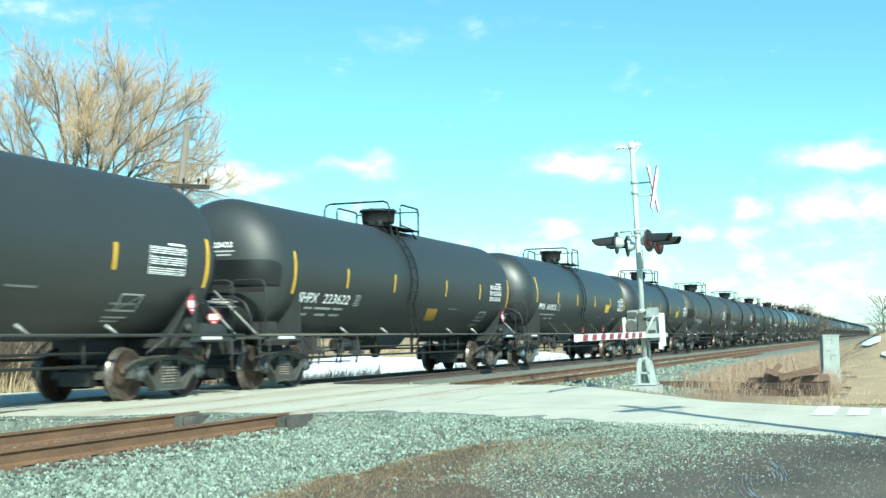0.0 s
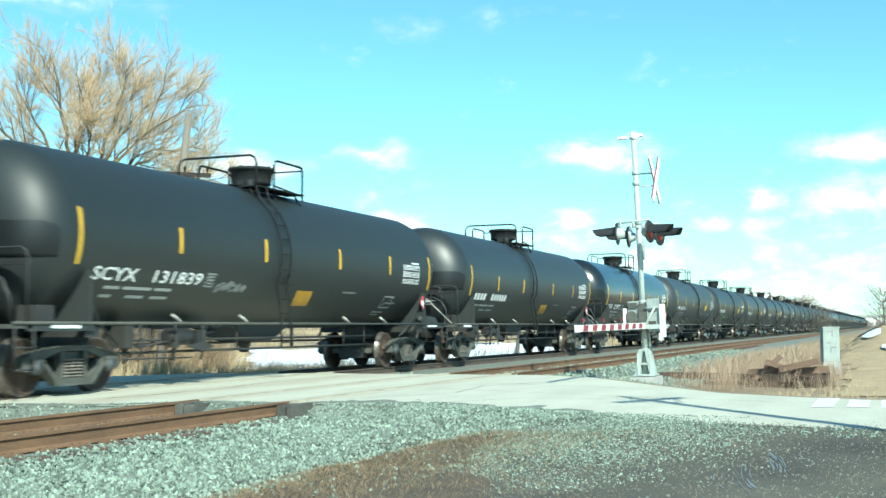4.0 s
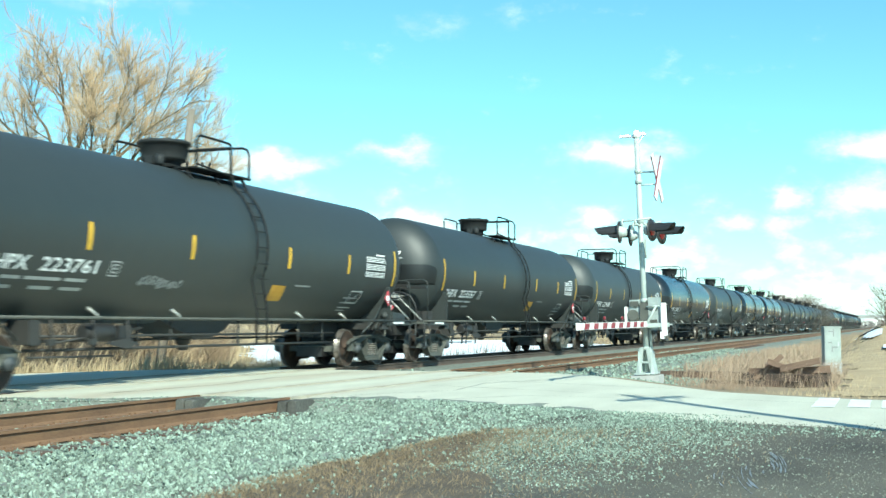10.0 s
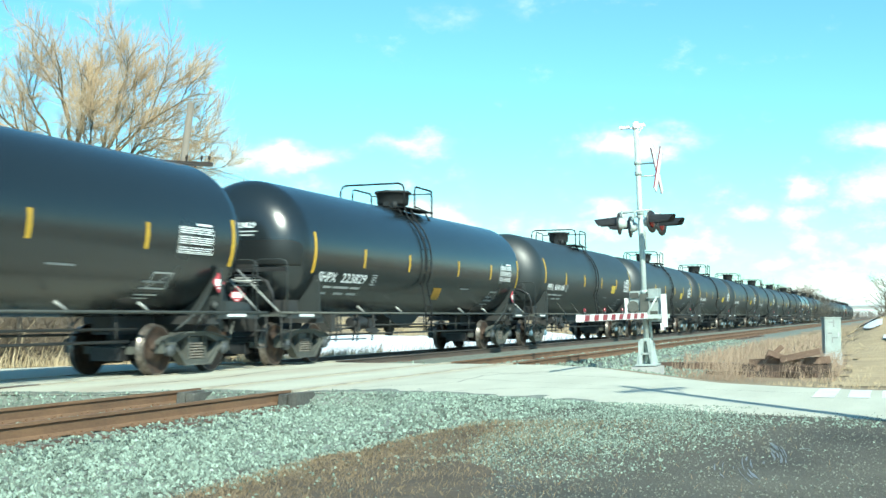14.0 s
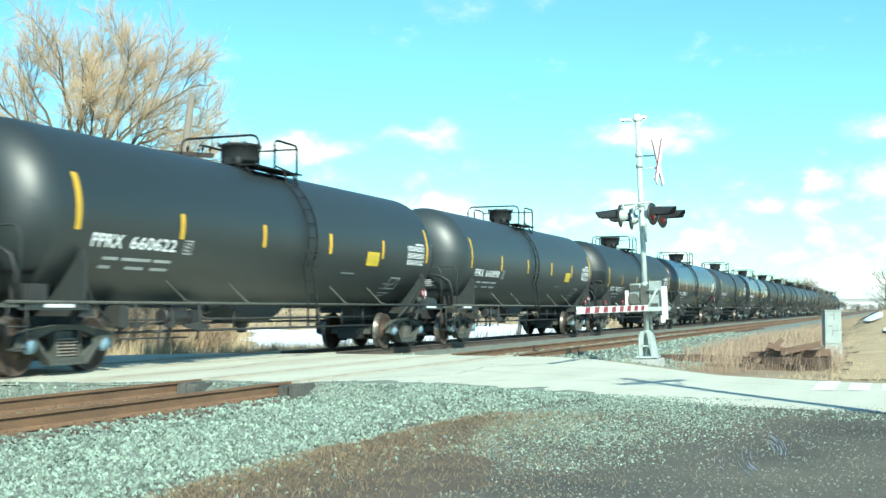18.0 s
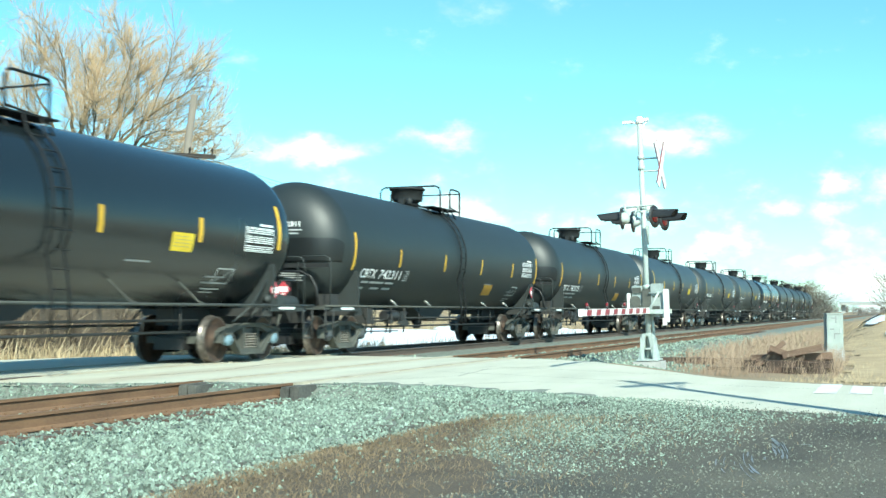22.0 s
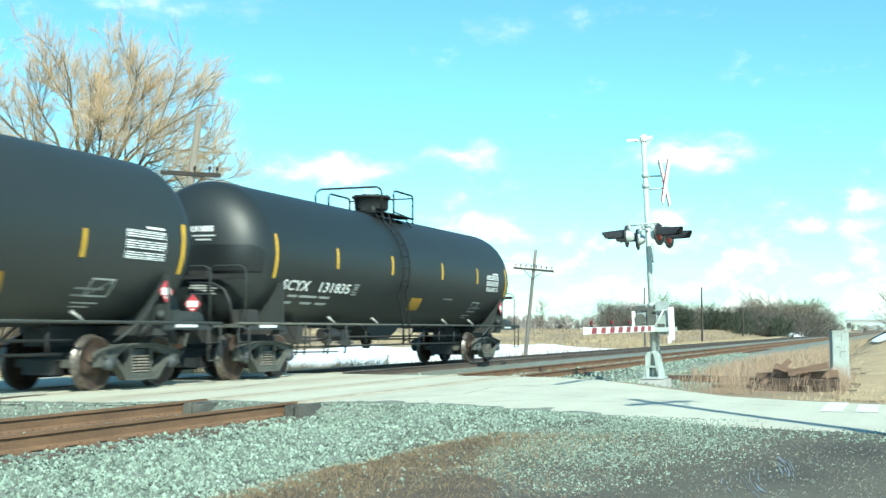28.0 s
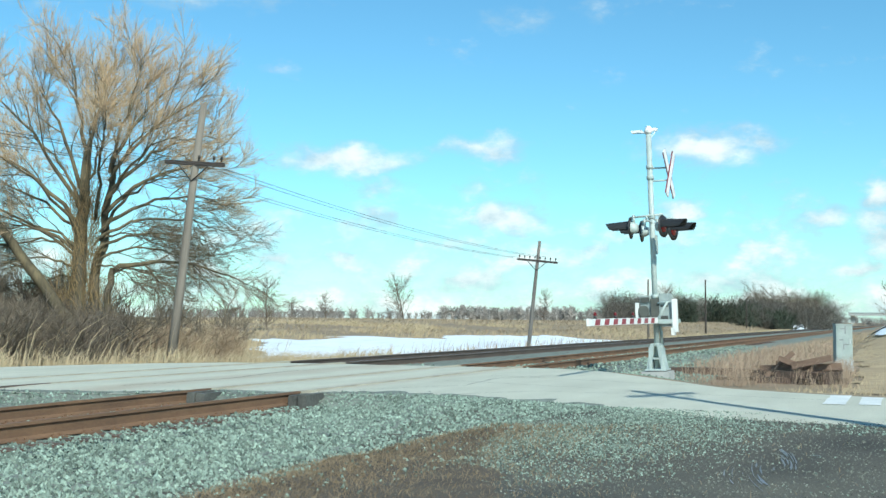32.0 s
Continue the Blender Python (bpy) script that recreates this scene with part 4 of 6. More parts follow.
    box(bm, cx - .125, cx + .125, y - .014, y - .011, cz - .06, cz + .065)
    box(bm, cx - .04, cx + .04, y - .014, y - .011, cz - .12, cz - .09)
    part("placard_band", bm, "stencil", pl)
    bm = bmesh.new()
    cy, cz, x = -.32, 1.52, -8.50
    plate(bm, [(cy - .19, cz), (cy, cz - .19), (cy + .19, cz), (cy, cz + .19)], x - .01, x + .01, "x")
    pl = part("placard", bm, "placardred", car, "red and white diamond placard")
    bm = bmesh.new()
    box(bm, x - .014, x - .011, cy - .125, cy + .125, cz - .06, cz + .065)
    box(bm, x - .014, x - .011, cy - .04, cy + .04, cz - .12, cz - .09)
    part("placard_band", bm, "stencil", pl)
    bm = bmesh.new()
    box(bm, -8.487, -8.475, -.50, -.14, 1.34, 1.70)
    for y in (-.46, -.18):
        box(bm, -8.487, -8.46, y - .02, y + .02, 1.1, 1.36)
    part("placard_holder", bm, "black", car)
    bm = bmesh.new()   # lines of small white lettering, unreadable
    for z, a, b in ((-.70, -.16, .30), (-.75, -.22, .42), (-.80, -.10, .30), (-.86, -.2, .34), (.30, -.16, .34), (.22, -.08, .26)):
        box_pts = [bm.verts.new(end_wrap(-.30 - y, z + dz, .062 if z < 0 else .01)) for y, dz in ((a, 0), (b, 0), (b, .03), (a, .03))]
        bm.faces.new(box_pts)
    tagged(part("end_stencil", bm, "dimwhite", car), kind="stuff")
    return car


def mark(car, text, fam):
    head, tail = text.split()
    z = fam["z"]
    lettering(head, *fam["head"], z, z + .22, car, "stencil", .03)
    lettering(tail, *fam["tail"], z, z + .22, car, "stencil", .03)
    bm = bmesh.new()
    for a, b, z0, z1 in ((0, .27, 0, .02), (0, .27, .23, .25), (0, .02, 0, .25), (.25, .27, 0, .25), (.08, .19, .05, .075), (.08, .19, .115, .14), (.08, .19, .175, .2), (.08, .105, .05, .2)):
        decal(bm, fam["box"] + a, fam["box"] + b, z - .02 + z0, z - .02 + z1)
    part("mark_box", bm, "dimwhite", car)
    end_mark(car, text)


def end_mark(car, number):
    """The number repeated high on the dished end that faces back along the train."""
    cu = bpy.data.curves.new("end_mark", "FONT")
    cu.body, cu.size, cu.offset, cu.resolution_u, cu.align_x = number, 0.185, 0.006, 1, "CENTER"
    tmp = bpy.data.objects.new("end_mark", cu)
    me = bpy.data.meshes.new_from_object(tmp)
    bpy.data.objects.remove(tmp)
    for v in me.vertices:
        v.co = end_wrap(-v.co.x * .95 - .10, v.co.y * .85 + .40)
    me.materials.clear()
    me.materials.append(M["stencil"])
    part("end_mark", me, None, car)


def scrawl(car, x0, x1, z0, z1, seed, material):
    """Unreadable sprayed loops."""
    r = random.Random(seed)
    bm = bmesh.new()
    x = x0
    while x < x1:
        w, pts = r.uniform(.12, .25), []
        cz, hz, ph = (z0 + z1) / 2 + r.uniform(-.06, .06), (z1 - z0) / 2 * r.uniform(.6, 1), r.uniform(0, 6)
        for i in range(15):
            a = ph + i * r.uniform(.35, .6)
            pts.append((x + w * .8 * math.cos(a) + i * .012, arc_of(cz) + hz * math.sin(a * 1.3)))
        for (a, b), (c, d) in zip(pts, pts[1:]):
            n = Vector((b - d, c - a)).normalized() * .018 if (a, b) != (c, d) else Vector((0, .01))
            bm.faces.new([bm.verts.new(wrap(p, q, .008)) for p, q in ((a - n.x, b - n.y), (c - n.x, d - n.y), (c + n.x, d + n.y), (a + n.x, b + n.y))])
        x += w
    part("spray_paint", bm, material, car, "sprayed scrawl of paint")


A, B, DUSTY, SATIN, GLOSS, MATT = "a", "b", "tank_b", "tank_a", "tank_c", "tank_d"
MARKS = {0: (A, MATT, "SCYX 131835"), 1: (A, MATT, "CBTX 742308"), 2: (A, SATIN, ""), 3: (A, GLOSS, ""), 4: (B, SATIN, "PPRX 660164"), 5: (B, SATIN, "PPRX 660612"),
         6: (B, SATIN, "PPRX 660802"), 7: (A, MATT, "CBTX 742323"), 8: (A, MATT, "CBTX 742311"), 9: (B, GLOSS, "PPRX 661575"), 10: (B, SATIN, "PPRX 660203"),
         11: (A, GLOSS, "SHPX 223884"), 12: (A, MATT, "CBTX 742276"), 13: (B, SATIN, "PPRX 660890"), 14: (B, SATIN, "PPRX 660622"), 15: (B, SATIN, "PPRX 660782"),
         16: (B, SATIN, "PPRX 660092"), 17: (B, SATIN, ""), 18: (B, SATIN, "PPRX 660168"), 19: (A, GLOSS, "SHPX 223829"), 20: (A, GLOSS, "SHPX 223996"),
         21: (B, SATIN, "PPRX 660174"), 22: (A, GLOSS, "SHPX 223877"), 23: (A, DUSTY, "SHPX 223488"), 24: (A, DUSTY, "SHPX 223557"), 25: (A, DUSTY, "SHPX 223761"),
         26: (B, SATIN, "PPRX 661029"), 27: (B, SATIN, "PPRX 660071"), 28: (B, SATIN, "PPRX 660674"), 29: (B, SATIN, "PPRX 660786"), 30: (B, SATIN, "PPRX 660799"),
         31: (A, GLOSS, "SHPX 223972"), 32: (A, SATIN, ""), 33: (A, MATT, "SCYX 131839"), 34: (A, DUSTY, "SHPX 223674"), 35: (A, DUSTY, "SHPX 223672"),
         36: (B, SATIN, "PPRX 660862"), 37: (B, SATIN, "PPRX 660820"), 38: (A, DUSTY, "SHPX 223622"), 39: (A, DUSTY, ""), 40: (A, SATIN, ""), 41: (B, SATIN, "")}
LOOKS = {"tank_a": "satin black tank car with yellow reflective stripes and white markings", "tank_b": "dusty grey-black tank car with yellow stripes and white markings",
         "tank_d": "matt black tank car with yellow reflective stripes and white markings",
         "tank_c": "glossy black tank car with yellow reflective stripes and white markings"}
protos = {}
def kind_of(k):
    """Cars of one build are alike: marks, paint and fittings."""
    style, tone, text = MARKS[k]
    build = text.split()[0] if text else "SHPX" if style == A else "PPRX"
    return style, tone, "SHPX older" if k in (24, 25) else "PPRX other" if k in (13, 37) else build


for k in MARKS:
    if kind_of(k) not in protos:
        style, tone, family = kind_of(k)
        protos[kind_of(k)] = tank_car(style, tone, "cap" if style == "b" else "capdark", family)
        tagged(protos[kind_of(k)], LOOKS[tone])
built, used = [], set()
for k in range(len(MARKS)):
    style, tone, text = MARKS[k]
    c = protos[kind_of(k)]
    if kind_of(k) in used:
        c = copy_thing(c, Matrix())
    used.add(kind_of(k))
    built.append(c)
for k, (style, tone, text) in MARKS.items():
    if text:
        mark(built[k], text, FAMILY[kind_of(k)[2]])
    else:
        bm = bmesh.new()
        for a in range(4):
            decal(bm, -6.7 + a * .28, -6.5 + a * .28, 1.9, 2.1)
        for a in range(6):
            decal(bm, -5.1 + a * .26, -4.92 + a * .26, 1.9, 2.1)
        part("reporting_mark", bm, "stencil", built[k])
for k, x0, x1, z0, z1, paint in ((29, -4.3, -2.6, 1.55, 1.9, "greenpaint"), (29, -2.2, -1.5, 1.5, 1.9, "greenpaint"), (21, -4.6, -3.6, 1.5, 2.05, "greyspray"), (21, -2.5, -1.7, 1.55, 1.95, "greyspray"),
                                 (21, 2.6, 3.4, 1.6, 2.0, "faded"), (10, -3.9, -2.6, 1.5, 2.0, "greyspray"), (10, -2.3, -1.6, 1.5, 1.85, "yellowdecal"), (25, -3.1, -2.0, 1.7, 1.9, "faded"), (33, -3.1, -2.2, 1.75, 1.95, "faded")):
    scrawl(built[k], x0, x1, z0, z1, k * 7 + int(x0 * 10), paint)
# the train's way is nearly even; metres by which it runs behind an even pace
LAG = [(0, -0.45), (0.5, 0.07), (1, 0.34), (2, 0.48), (3.5, 0.52), (6, 0.72), (9, 1.0), (12, 1.1), (15, 1.16), (18, 1.12), (20, 1.03), (22, 0.9), (25, 0.57), (27.5, 0.1), (28, 0.0), (32, -0.8)]


def motions():
    for k, c in enumerate(built):
        x = TAIL_X - k * CAR_LEN
        walk(c, [(t, pose(x - SPEED * t + lag, MAIN, 0)) for t, lag in LAG])
    walk(clouds, [(0, pose(0, 0, 0, 0, 0, 5.3)), (32, pose(0, 0, 0))])


# ---- crossing signal ----
def crossing_signal():
    """Mast with crossbuck, flashing lights, bell and a lowered gate; origin at the foot."""
    sig = thing("crossing_signal", "silver railway crossing signal with crossbuck, lights and lowered striped gate", "crossing signal", m=pose(26.9, 5.38, -0.14, -2.0, -0.5, 0))
    # the gate lies along -x
    bm = bmesh.new()
    box(bm, -.32, .32, -.32, .32, -.35, .02)
    part("concrete_foot", bm, "concrete", sig, "weathered concrete footing")
    bm = bmesh.new()
    plate(bm, [(-.24, .05), (.24, .05), (.15, .55), (-.12, .62), (-.20, .55)], -.16, -.13)
    plate(bm, [(-.24, .05), (.24, .05), (.15, .55), (-.12, .62), (-.20, .55)], .13, .16)
    box(bm, -.26, .28, -.25, .25, .04, .08)
    box(bm, -.2, .14, -.13, .13, .30, .34)
    tube(bm, [(.16, -.1, .5), (-.02, -.1, 1.15)], .035, 8)
    part("base_casting", bm, "silver", sig)
    for e in (-1, 1):   # splayed legs across the road
        bm = bmesh.new()
        plate(bm, [(e * .23, .05), (e * .11, .05), (e * .03, .66), (e * .11, .66)], -.2, .16, "x")
        part("base_leg", bm, "silver", sig)
    bm = bmesh.new()
    tube(bm, [(0, 0, .1), (0, 0, 5.60)], .064, 14)
    for z in (.62, 1.75, 3.62, 4.55, 4.80):
        lathe(bm, [(.066, z - .05), (.085, z - .045), (.085, z + .045), (.066, z + .05)], 14)
    part("mast", bm, "silver", sig, "tubular mast of flaking silver paint")
    bm = bmesh.new()
    lathe(bm, [(.0, 5.58), (.07, 5.59), (.10, 5.65), (.07, 5.76), (0, 5.79)], 12)
    tube(bm, [(0, 0, 5.68), (.12, -.05, 5.72)], .02, 6)
    box(bm, .02, .12, -.20, -.06, 5.66, 5.73)
    tube(bm, [(0, 0, 5.42), (.05, -.18, 5.68)], .012, 6)
    part("mast_top_lamp", bm, "white", sig)
    bm = bmesh.new()
    tube(bm, [(0, 0, 5.62), (-.04, .2, 5.63)], .02, 6)
    box(bm, -.12, .0, .14, .38, 5.62, 5.68)
    part("side_lamp", bm, "white", sig)
    # crossbuck, facing along the road
    cb = Matrix.Translation((.1, -.44, 4.62)) @ pose(0, 0, 0, 0, 0, -7)
    for a in (58, -58):
        bm = bmesh.new()
        box(bm, -.61, .61, -.012, .012, -.10, .10)
        b = part("crossbuck_blade", bm, "white", sig, "white crossbuck blade with red edge", cb @ pose(0, 0.014 * (1 if a > 0 else -1), 0, 0, a, 0))
        for z0, z1 in ((-.10, -.088), (.088, .10)):
            bm = bmesh.new()
            box(bm, -.61, .61, -.0135, .0135, z0, z1)
            part("red_border", bm, "signred", b)
    for z in (4.47, 4.77):
        bm = bmesh.new()
        tube(bm, [(0, 0, z), (.08, -.43, z)], .022, 6)
        part("crossbuck_bracket", bm, "silver", sig)
    # light units
    bm = bmesh.new()
    tube(bm, [(-.62, 0, 3.5), (.62, 0, 3.5)], .03, 8)
    for x in (-.6, .6):
        tube(bm, [(x, -.38, 3.62), (x, .38, 3.58)], .025, 8)
        tube(bm, [(x, 0, 3.5), (x, 0, 3.62)], .025, 8)
    part("light_bar", bm, "silver", sig)

    def lamp(x, y, face, z=3.38, lit=False):
        """A round lamp on a dark disc under a long hood; face: which way it looks."""
        base = Matrix.Translation((x, y, z)) @ pose(0, 0, 0, 0, 0, face)
        bm = bmesh.new()
        lathe(bm, [(.14, 0), (.255, -.01), (.255, -.025), (.14, -.03)], 24, axis="y")
        unit = part("signal_light", bm, "black", sig, "round black-backed flasher light", base)
        bm = bmesh.new()
        lathe(bm, [(0, .16), (.09, .15), (.13, .06), (.145, 0), (.14, -.02)], 24, axis="y")
        part("lamp_housing", bm, "silver", unit)
        bm = bmesh.new()
        lathe(bm, [(.14, -.03), (.12, -.045), (.06, -.06), (0, -.064)], 20, axis="y")
        part("lens", bm, "redlit" if lit else "redlens", unit)
        bm = bmesh.new()
        n = 14
        rows = []
        for yy, r, z0 in ((-.02, .165, 0), (-.48, .14, -.01)):
            rows.append([(r * math.cos(math.pi * (-.05 + 1.1 * k / n)), yy - (0 if yy > -.1 else .12 * math.sin(math.pi * k / n)), r * math.sin(math.pi * (-.05 + 1.1 * k / n)) + z0) for k in range(n + 1)])
        for off in (0, .008):
            vs = [[bm.verts.new((a * (1 + off * 4), b, c * (1 + off * 4))) for a, b, c in row] for row in rows]
            for k in range(n):
                bm.faces.new((vs[0][k], vs[0][k + 1], vs[1][k + 1], vs[1][k]))
        part("hood", bm, "black", unit)
        bm = bmesh.new()
        tube(bm, [(0, .06, .1), (0, .06, .3)], .03, 8)
        part("lamp_stem", bm, "silver", unit)

    for x in (-.6, .6):
        lamp(x, -.36, -16, 3.34, lit=x > 0)
        lamp(x, .36, 180, 3.34)
    bm = bmesh.new()
    box(bm, .07, .2, -.08, .08, 2.75, 3.2)
    tube(bm, [(.08, 0, 2.5), (.13, 0, 2.7)], .05, 8)
    part("junction_box", bm, "silver", sig)
    # gate machine and counterweights
    bm = bmesh.new()
    box(bm, -.2, .2, -.36, -.13, 1.05, 1.82)
    bmesh.ops.bevel(bm, geom=bm.edges[:], offset=.035, segments=2)
    part("gate_machine", bm, "machine", sig, "pale grey gate mechanism housing")
    bm = bmesh.new()
    box(bm, -.16, .16, .08, .32, 1.22, 1.78)
    bmesh.ops.bevel(bm, geom=bm.edges[:], offset=.03, segments=2)
    part("motor_box", bm, "machine", sig)
    # thin dark boxes laid on to stand for shaded gaps and recesses
    for y0, y1, z0, z1 in ((-.33, -.16, 1.12, 1.30), (-.33, -.16, 1.5, 1.54), (.1, .3, 1.26, 1.34), (.1, .3, 1.62, 1.74), (-.12, .07, 1.2, 1.7)):
        bm = bmesh.new()
        box(bm, -.206, -.15, y0, y1, z0, z1)
        part("access_panel", bm, "truck", sig, "dark plate put on for the mechanism's shaded gaps")
    bm = bmesh.new()
    lathe(bm, [(.13, -.30), (.13, -.24), (.08, -.22), (.08, -.1)], 18, axis="x", at=(0, .22, 1.42))
    lathe(bm, [(.09, -.30), (.09, -.24)], 18, axis="x", at=(0, .22, 1.20))
    part("drive_wheel", bm, "truck", sig)
    for y, z0, z1, w in ((-.49, .92, 1.68, .05), (-.44, .85, 1.02, .04), (.38, 1.15, 1.62, .03)):
        bm = bmesh.new()
        box(bm, -.30, -.12, y - w, y + w, z0, z1)
        bmesh.ops.bevel(bm, geom=bm.edges[:], offset=.012, segments=1)
        part("counterweight", bm, "white", sig)
    bm = bmesh.new()
    box(bm, -.28, -.22, -.52, .42, 1.12, 1.22)
    box(bm, .22, .28, -.52, .42, 1.12, 1.22)
    tube(bm, [(-.25, -.02, 1.1), (-.25, -.33, 1.62)], .028, 6)
    tube(bm, [(-.25, -.1, 1.6), (-.25, -.5, 1.62)], .02, 6)
    part("gate_yoke", bm, "silver", sig)
    bm = bmesh.new()
    plate(bm, [(-.28, 1.13), (-6.5, 1.14), (-6.5, 1.265), (-.28, 1.27)], -.10, -.07)
    arm = part("gate_arm", bm, "white", sig, "red and white striped wooden gate arm")
    x = -.7
    while x > -6.1:
        bm = bmesh.new()
        plate(bm, [(x, 1.145), (x - .36, 1.145), (x - .28, 1.255), (x + .08, 1.255)], -.104, -.101)
        part("red_stripe", bm, "signred", arm)
        x -= .72
    bm = bmesh.new()
    box(bm, -6.54, -6.4, -.11, -.06, 1.135, 1.27)
    part("tip_cap", bm, "white", arm)
    for x in (-2.8, -4.4, -6.0):
        bm = bmesh.new()
        lathe(bm, [(.028, 1.38), (.032, 1.39), (.028, 1.43), (.015, 1.445), (0, 1.445)], 12, at=(x, -.085, -.06))
        part("arm_light", bm, "armlens", arm)
        bm = bmesh.new()
        tube(bm, [(x, -.085, 1.26), (x, -.085, 1.33)], .03, 6)
        part("light_socket", bm, "black", arm)
    return sig


crossing_signal()


# ---- crossing details ----
def stop_bars():
    for i, (x0, x1, y0, y1) in enumerate(((16.5, 18.6, .78, 1.08), (16.6, 18.3, .33, .62), (16.6, 18.3, -.12, .18))):
        bm = bmesh.new()
        for k in range(4):
            a, b = x0 + (x1 - x0) * k / 4, x0 + (x1 - x0) * (k + 1) / 4
            vs = [bm.verts.new((x, y + .02 * nz(x, y, 5), road_z(x, y) + .006)) for x, y in ((a, y0), (b, y0), (b, y1), (a, y1))]
            bm.faces.new(vs)
        thing("stop_bar", "worn white painted bar on the asphalt", "road marking", "painted bars", kind="structure", mesh=mesh_of("stop_bar", bm, "paint"))


stop_bars()


def road_crack(pts, w):
    bm = bmesh.new()
    v0 = None
    for i in range(len(pts) - 1):
        for k in range(8):
            x, y = (pts[i][j] + (pts[i + 1][j] - pts[i][j]) * k / 8 for j in (0, 1))
            x, y = x + .06 * nz(x, y, 2.2, 3), y + .06 * nz(x, y, 2.2, 8)
            dx, dy = pts[i + 1][0] - pts[i][0], pts[i + 1][1] - pts[i][1]
            ln, ww = math.hypot(dx, dy), w * (.6 + .6 * rng.random())
            v = [bm.verts.new((x - s * dy / ln * ww, y + s * dx / ln * ww, road_z(x, y) + .003)) for s in (-1, 1)]
            if v0:
                bm.faces.new((v0[0], v[0], v[1], v0[1]))
            v0 = v
    thing("road_crack", "thin dark crack in the worn asphalt", "crack", "cracks in the road", kind="structure", mesh=mesh_of("road_crack", bm, "crack"))


# the fourth is a short, wider dark line beside the stop bars
for pts, w in ((((15.6, 7.6), (17.5, 6.6), (19.8, 6.9), (21.6, 6.2)), .012), (((14.6, 11.2), (17.2, 11.0), (20.4, 11.5), (23.5, 11.2)), .014), (((17.4, 1.0), (17.9, 4.4), (18.8, 8.0)), .010), (((15.9, .05), (16.0, -.6), (16.9, -.9)), .02),
               (((20.2, 1.4), (20.0, 4.2), (20.9, 7.8)), .010), (((14.4, 6.5), (16.8, 5.2), (17.2, 3.2)), .010)):
    road_crack(pts, w)


def crossing_panel(name, x0, x1, y, label):
    """Timber planks along a rail where the road meets it."""
    p = thing(name, label, "crossing planks", "timber ends of the crossing")
    for o in (-.30, -.15):
        bm = bmesh.new()
        box(bm, x0 + rng.uniform(-.05, .05), x1, y + o, y + o + .13, -.22, -.022 + rng.uniform(-.012, .006))
        bmesh.ops.bevel(bm, geom=bm.edges[:], offset=.025, segments=2)
        part("plank", bm, "rubber", p)
    return p


for xe, ln, y in ((14.2, .6, SIDE - .7525 - .07), (13.95, .75, SIDE + .7525 - .07), (12.75, .5, MAIN - .7525 - .07)):
    crossing_panel("crossing_timber", xe, xe + ln, y, "dark worn timber block beside the rail")
for y in (SIDE - .7525, SIDE + .7525, MAIN - .7525, MAIN + .7525):   # flange grooves and rail heads flush with the road
    bm = bmesh.new()
    box(bm, 14.7, 25.0, y - .06, y + .045, -.06, .003)
    thing("embedded_rail", "dusty rail head let into the road surface", "rail", "rails through the road", kind="structure", mesh=mesh_of("embedded_rail", bm, "groove"))
    bm = bmesh.new()
    box(bm, 14.9, 25.0, y + .04, y + .075, -.02, -.007)
    thing("flange_groove", "dark groove beside the embedded rail", "groove", "grooves through the road", kind="structure", mesh=mesh_of("flange_groove", bm, "groove"))


# ---- relay cabinet and timber pile ----
def cabinet():
    c = thing("relay_cabinet", "small weathered pale grey relay cabinet with scrawls", "cabinet", m=pose(33.0, 1.6, -.02, 0, 0, 14))
    bm = bmesh.new()
    box(bm, -.22, .22, -.21, .21, .06, 1.0)
    bmesh.ops.bevel(bm, geom=bm.edges[:], offset=.02, segments=1)
    part("body", bm, "cabinet", c)
    bm = bmesh.new()
    box(bm, -.24, .24, -.23, .23, 1.0, 1.03)
    part("lid", bm, "cabinet", c)
    bm = bmesh.new()
    box(bm, -.24, .24, -.23, .23, -.25, .06)
    part("foot", bm, "concrete", c)
    bm = bmesh.new()
    box(bm, -.229, -.222, -.17, .17, .13, .94)
    d = part("door", bm, "cabinet", c)
    bm = bmesh.new()
    box(bm, -.245, -.229, -.16, -.13, .5, .62)
    part("handle", bm, "galv", d)
    for y, z, w, h in ((.05, .92, .12, .03), (-.02, .8, .03, .2), (.08, .62, .1, .03), (-.05, .5, .14, .03), (.02, .38, .03, .15)):
        bm = bmesh.new()
        box(bm, -.234, -.2295, y - w / 2, y + w / 2, z - .04, z - .04 + h)
        part("scrawl", bm, "faded", c, "dark sprayed scrawl")


cabinet()


def timber(x, y, z, length, rz, ry=0, w=.22, h=.18, mat_="tie", rx=0):
    bm = bmesh.new()
    box(bm, -length / 2, length / 2, -w / 2, w / 2, 0, h)
    bmesh.ops.bevel(bm, geom=bm.edges[:], offset=.015, segments=1)
    return thing("railway_tie", "old dark creosoted tie on a discarded heap", "railway tie", "heap of old ties", m=pose(x, y, z, rx, ry, rz), mesh=mesh_of("railway_tie", bm, mat_))


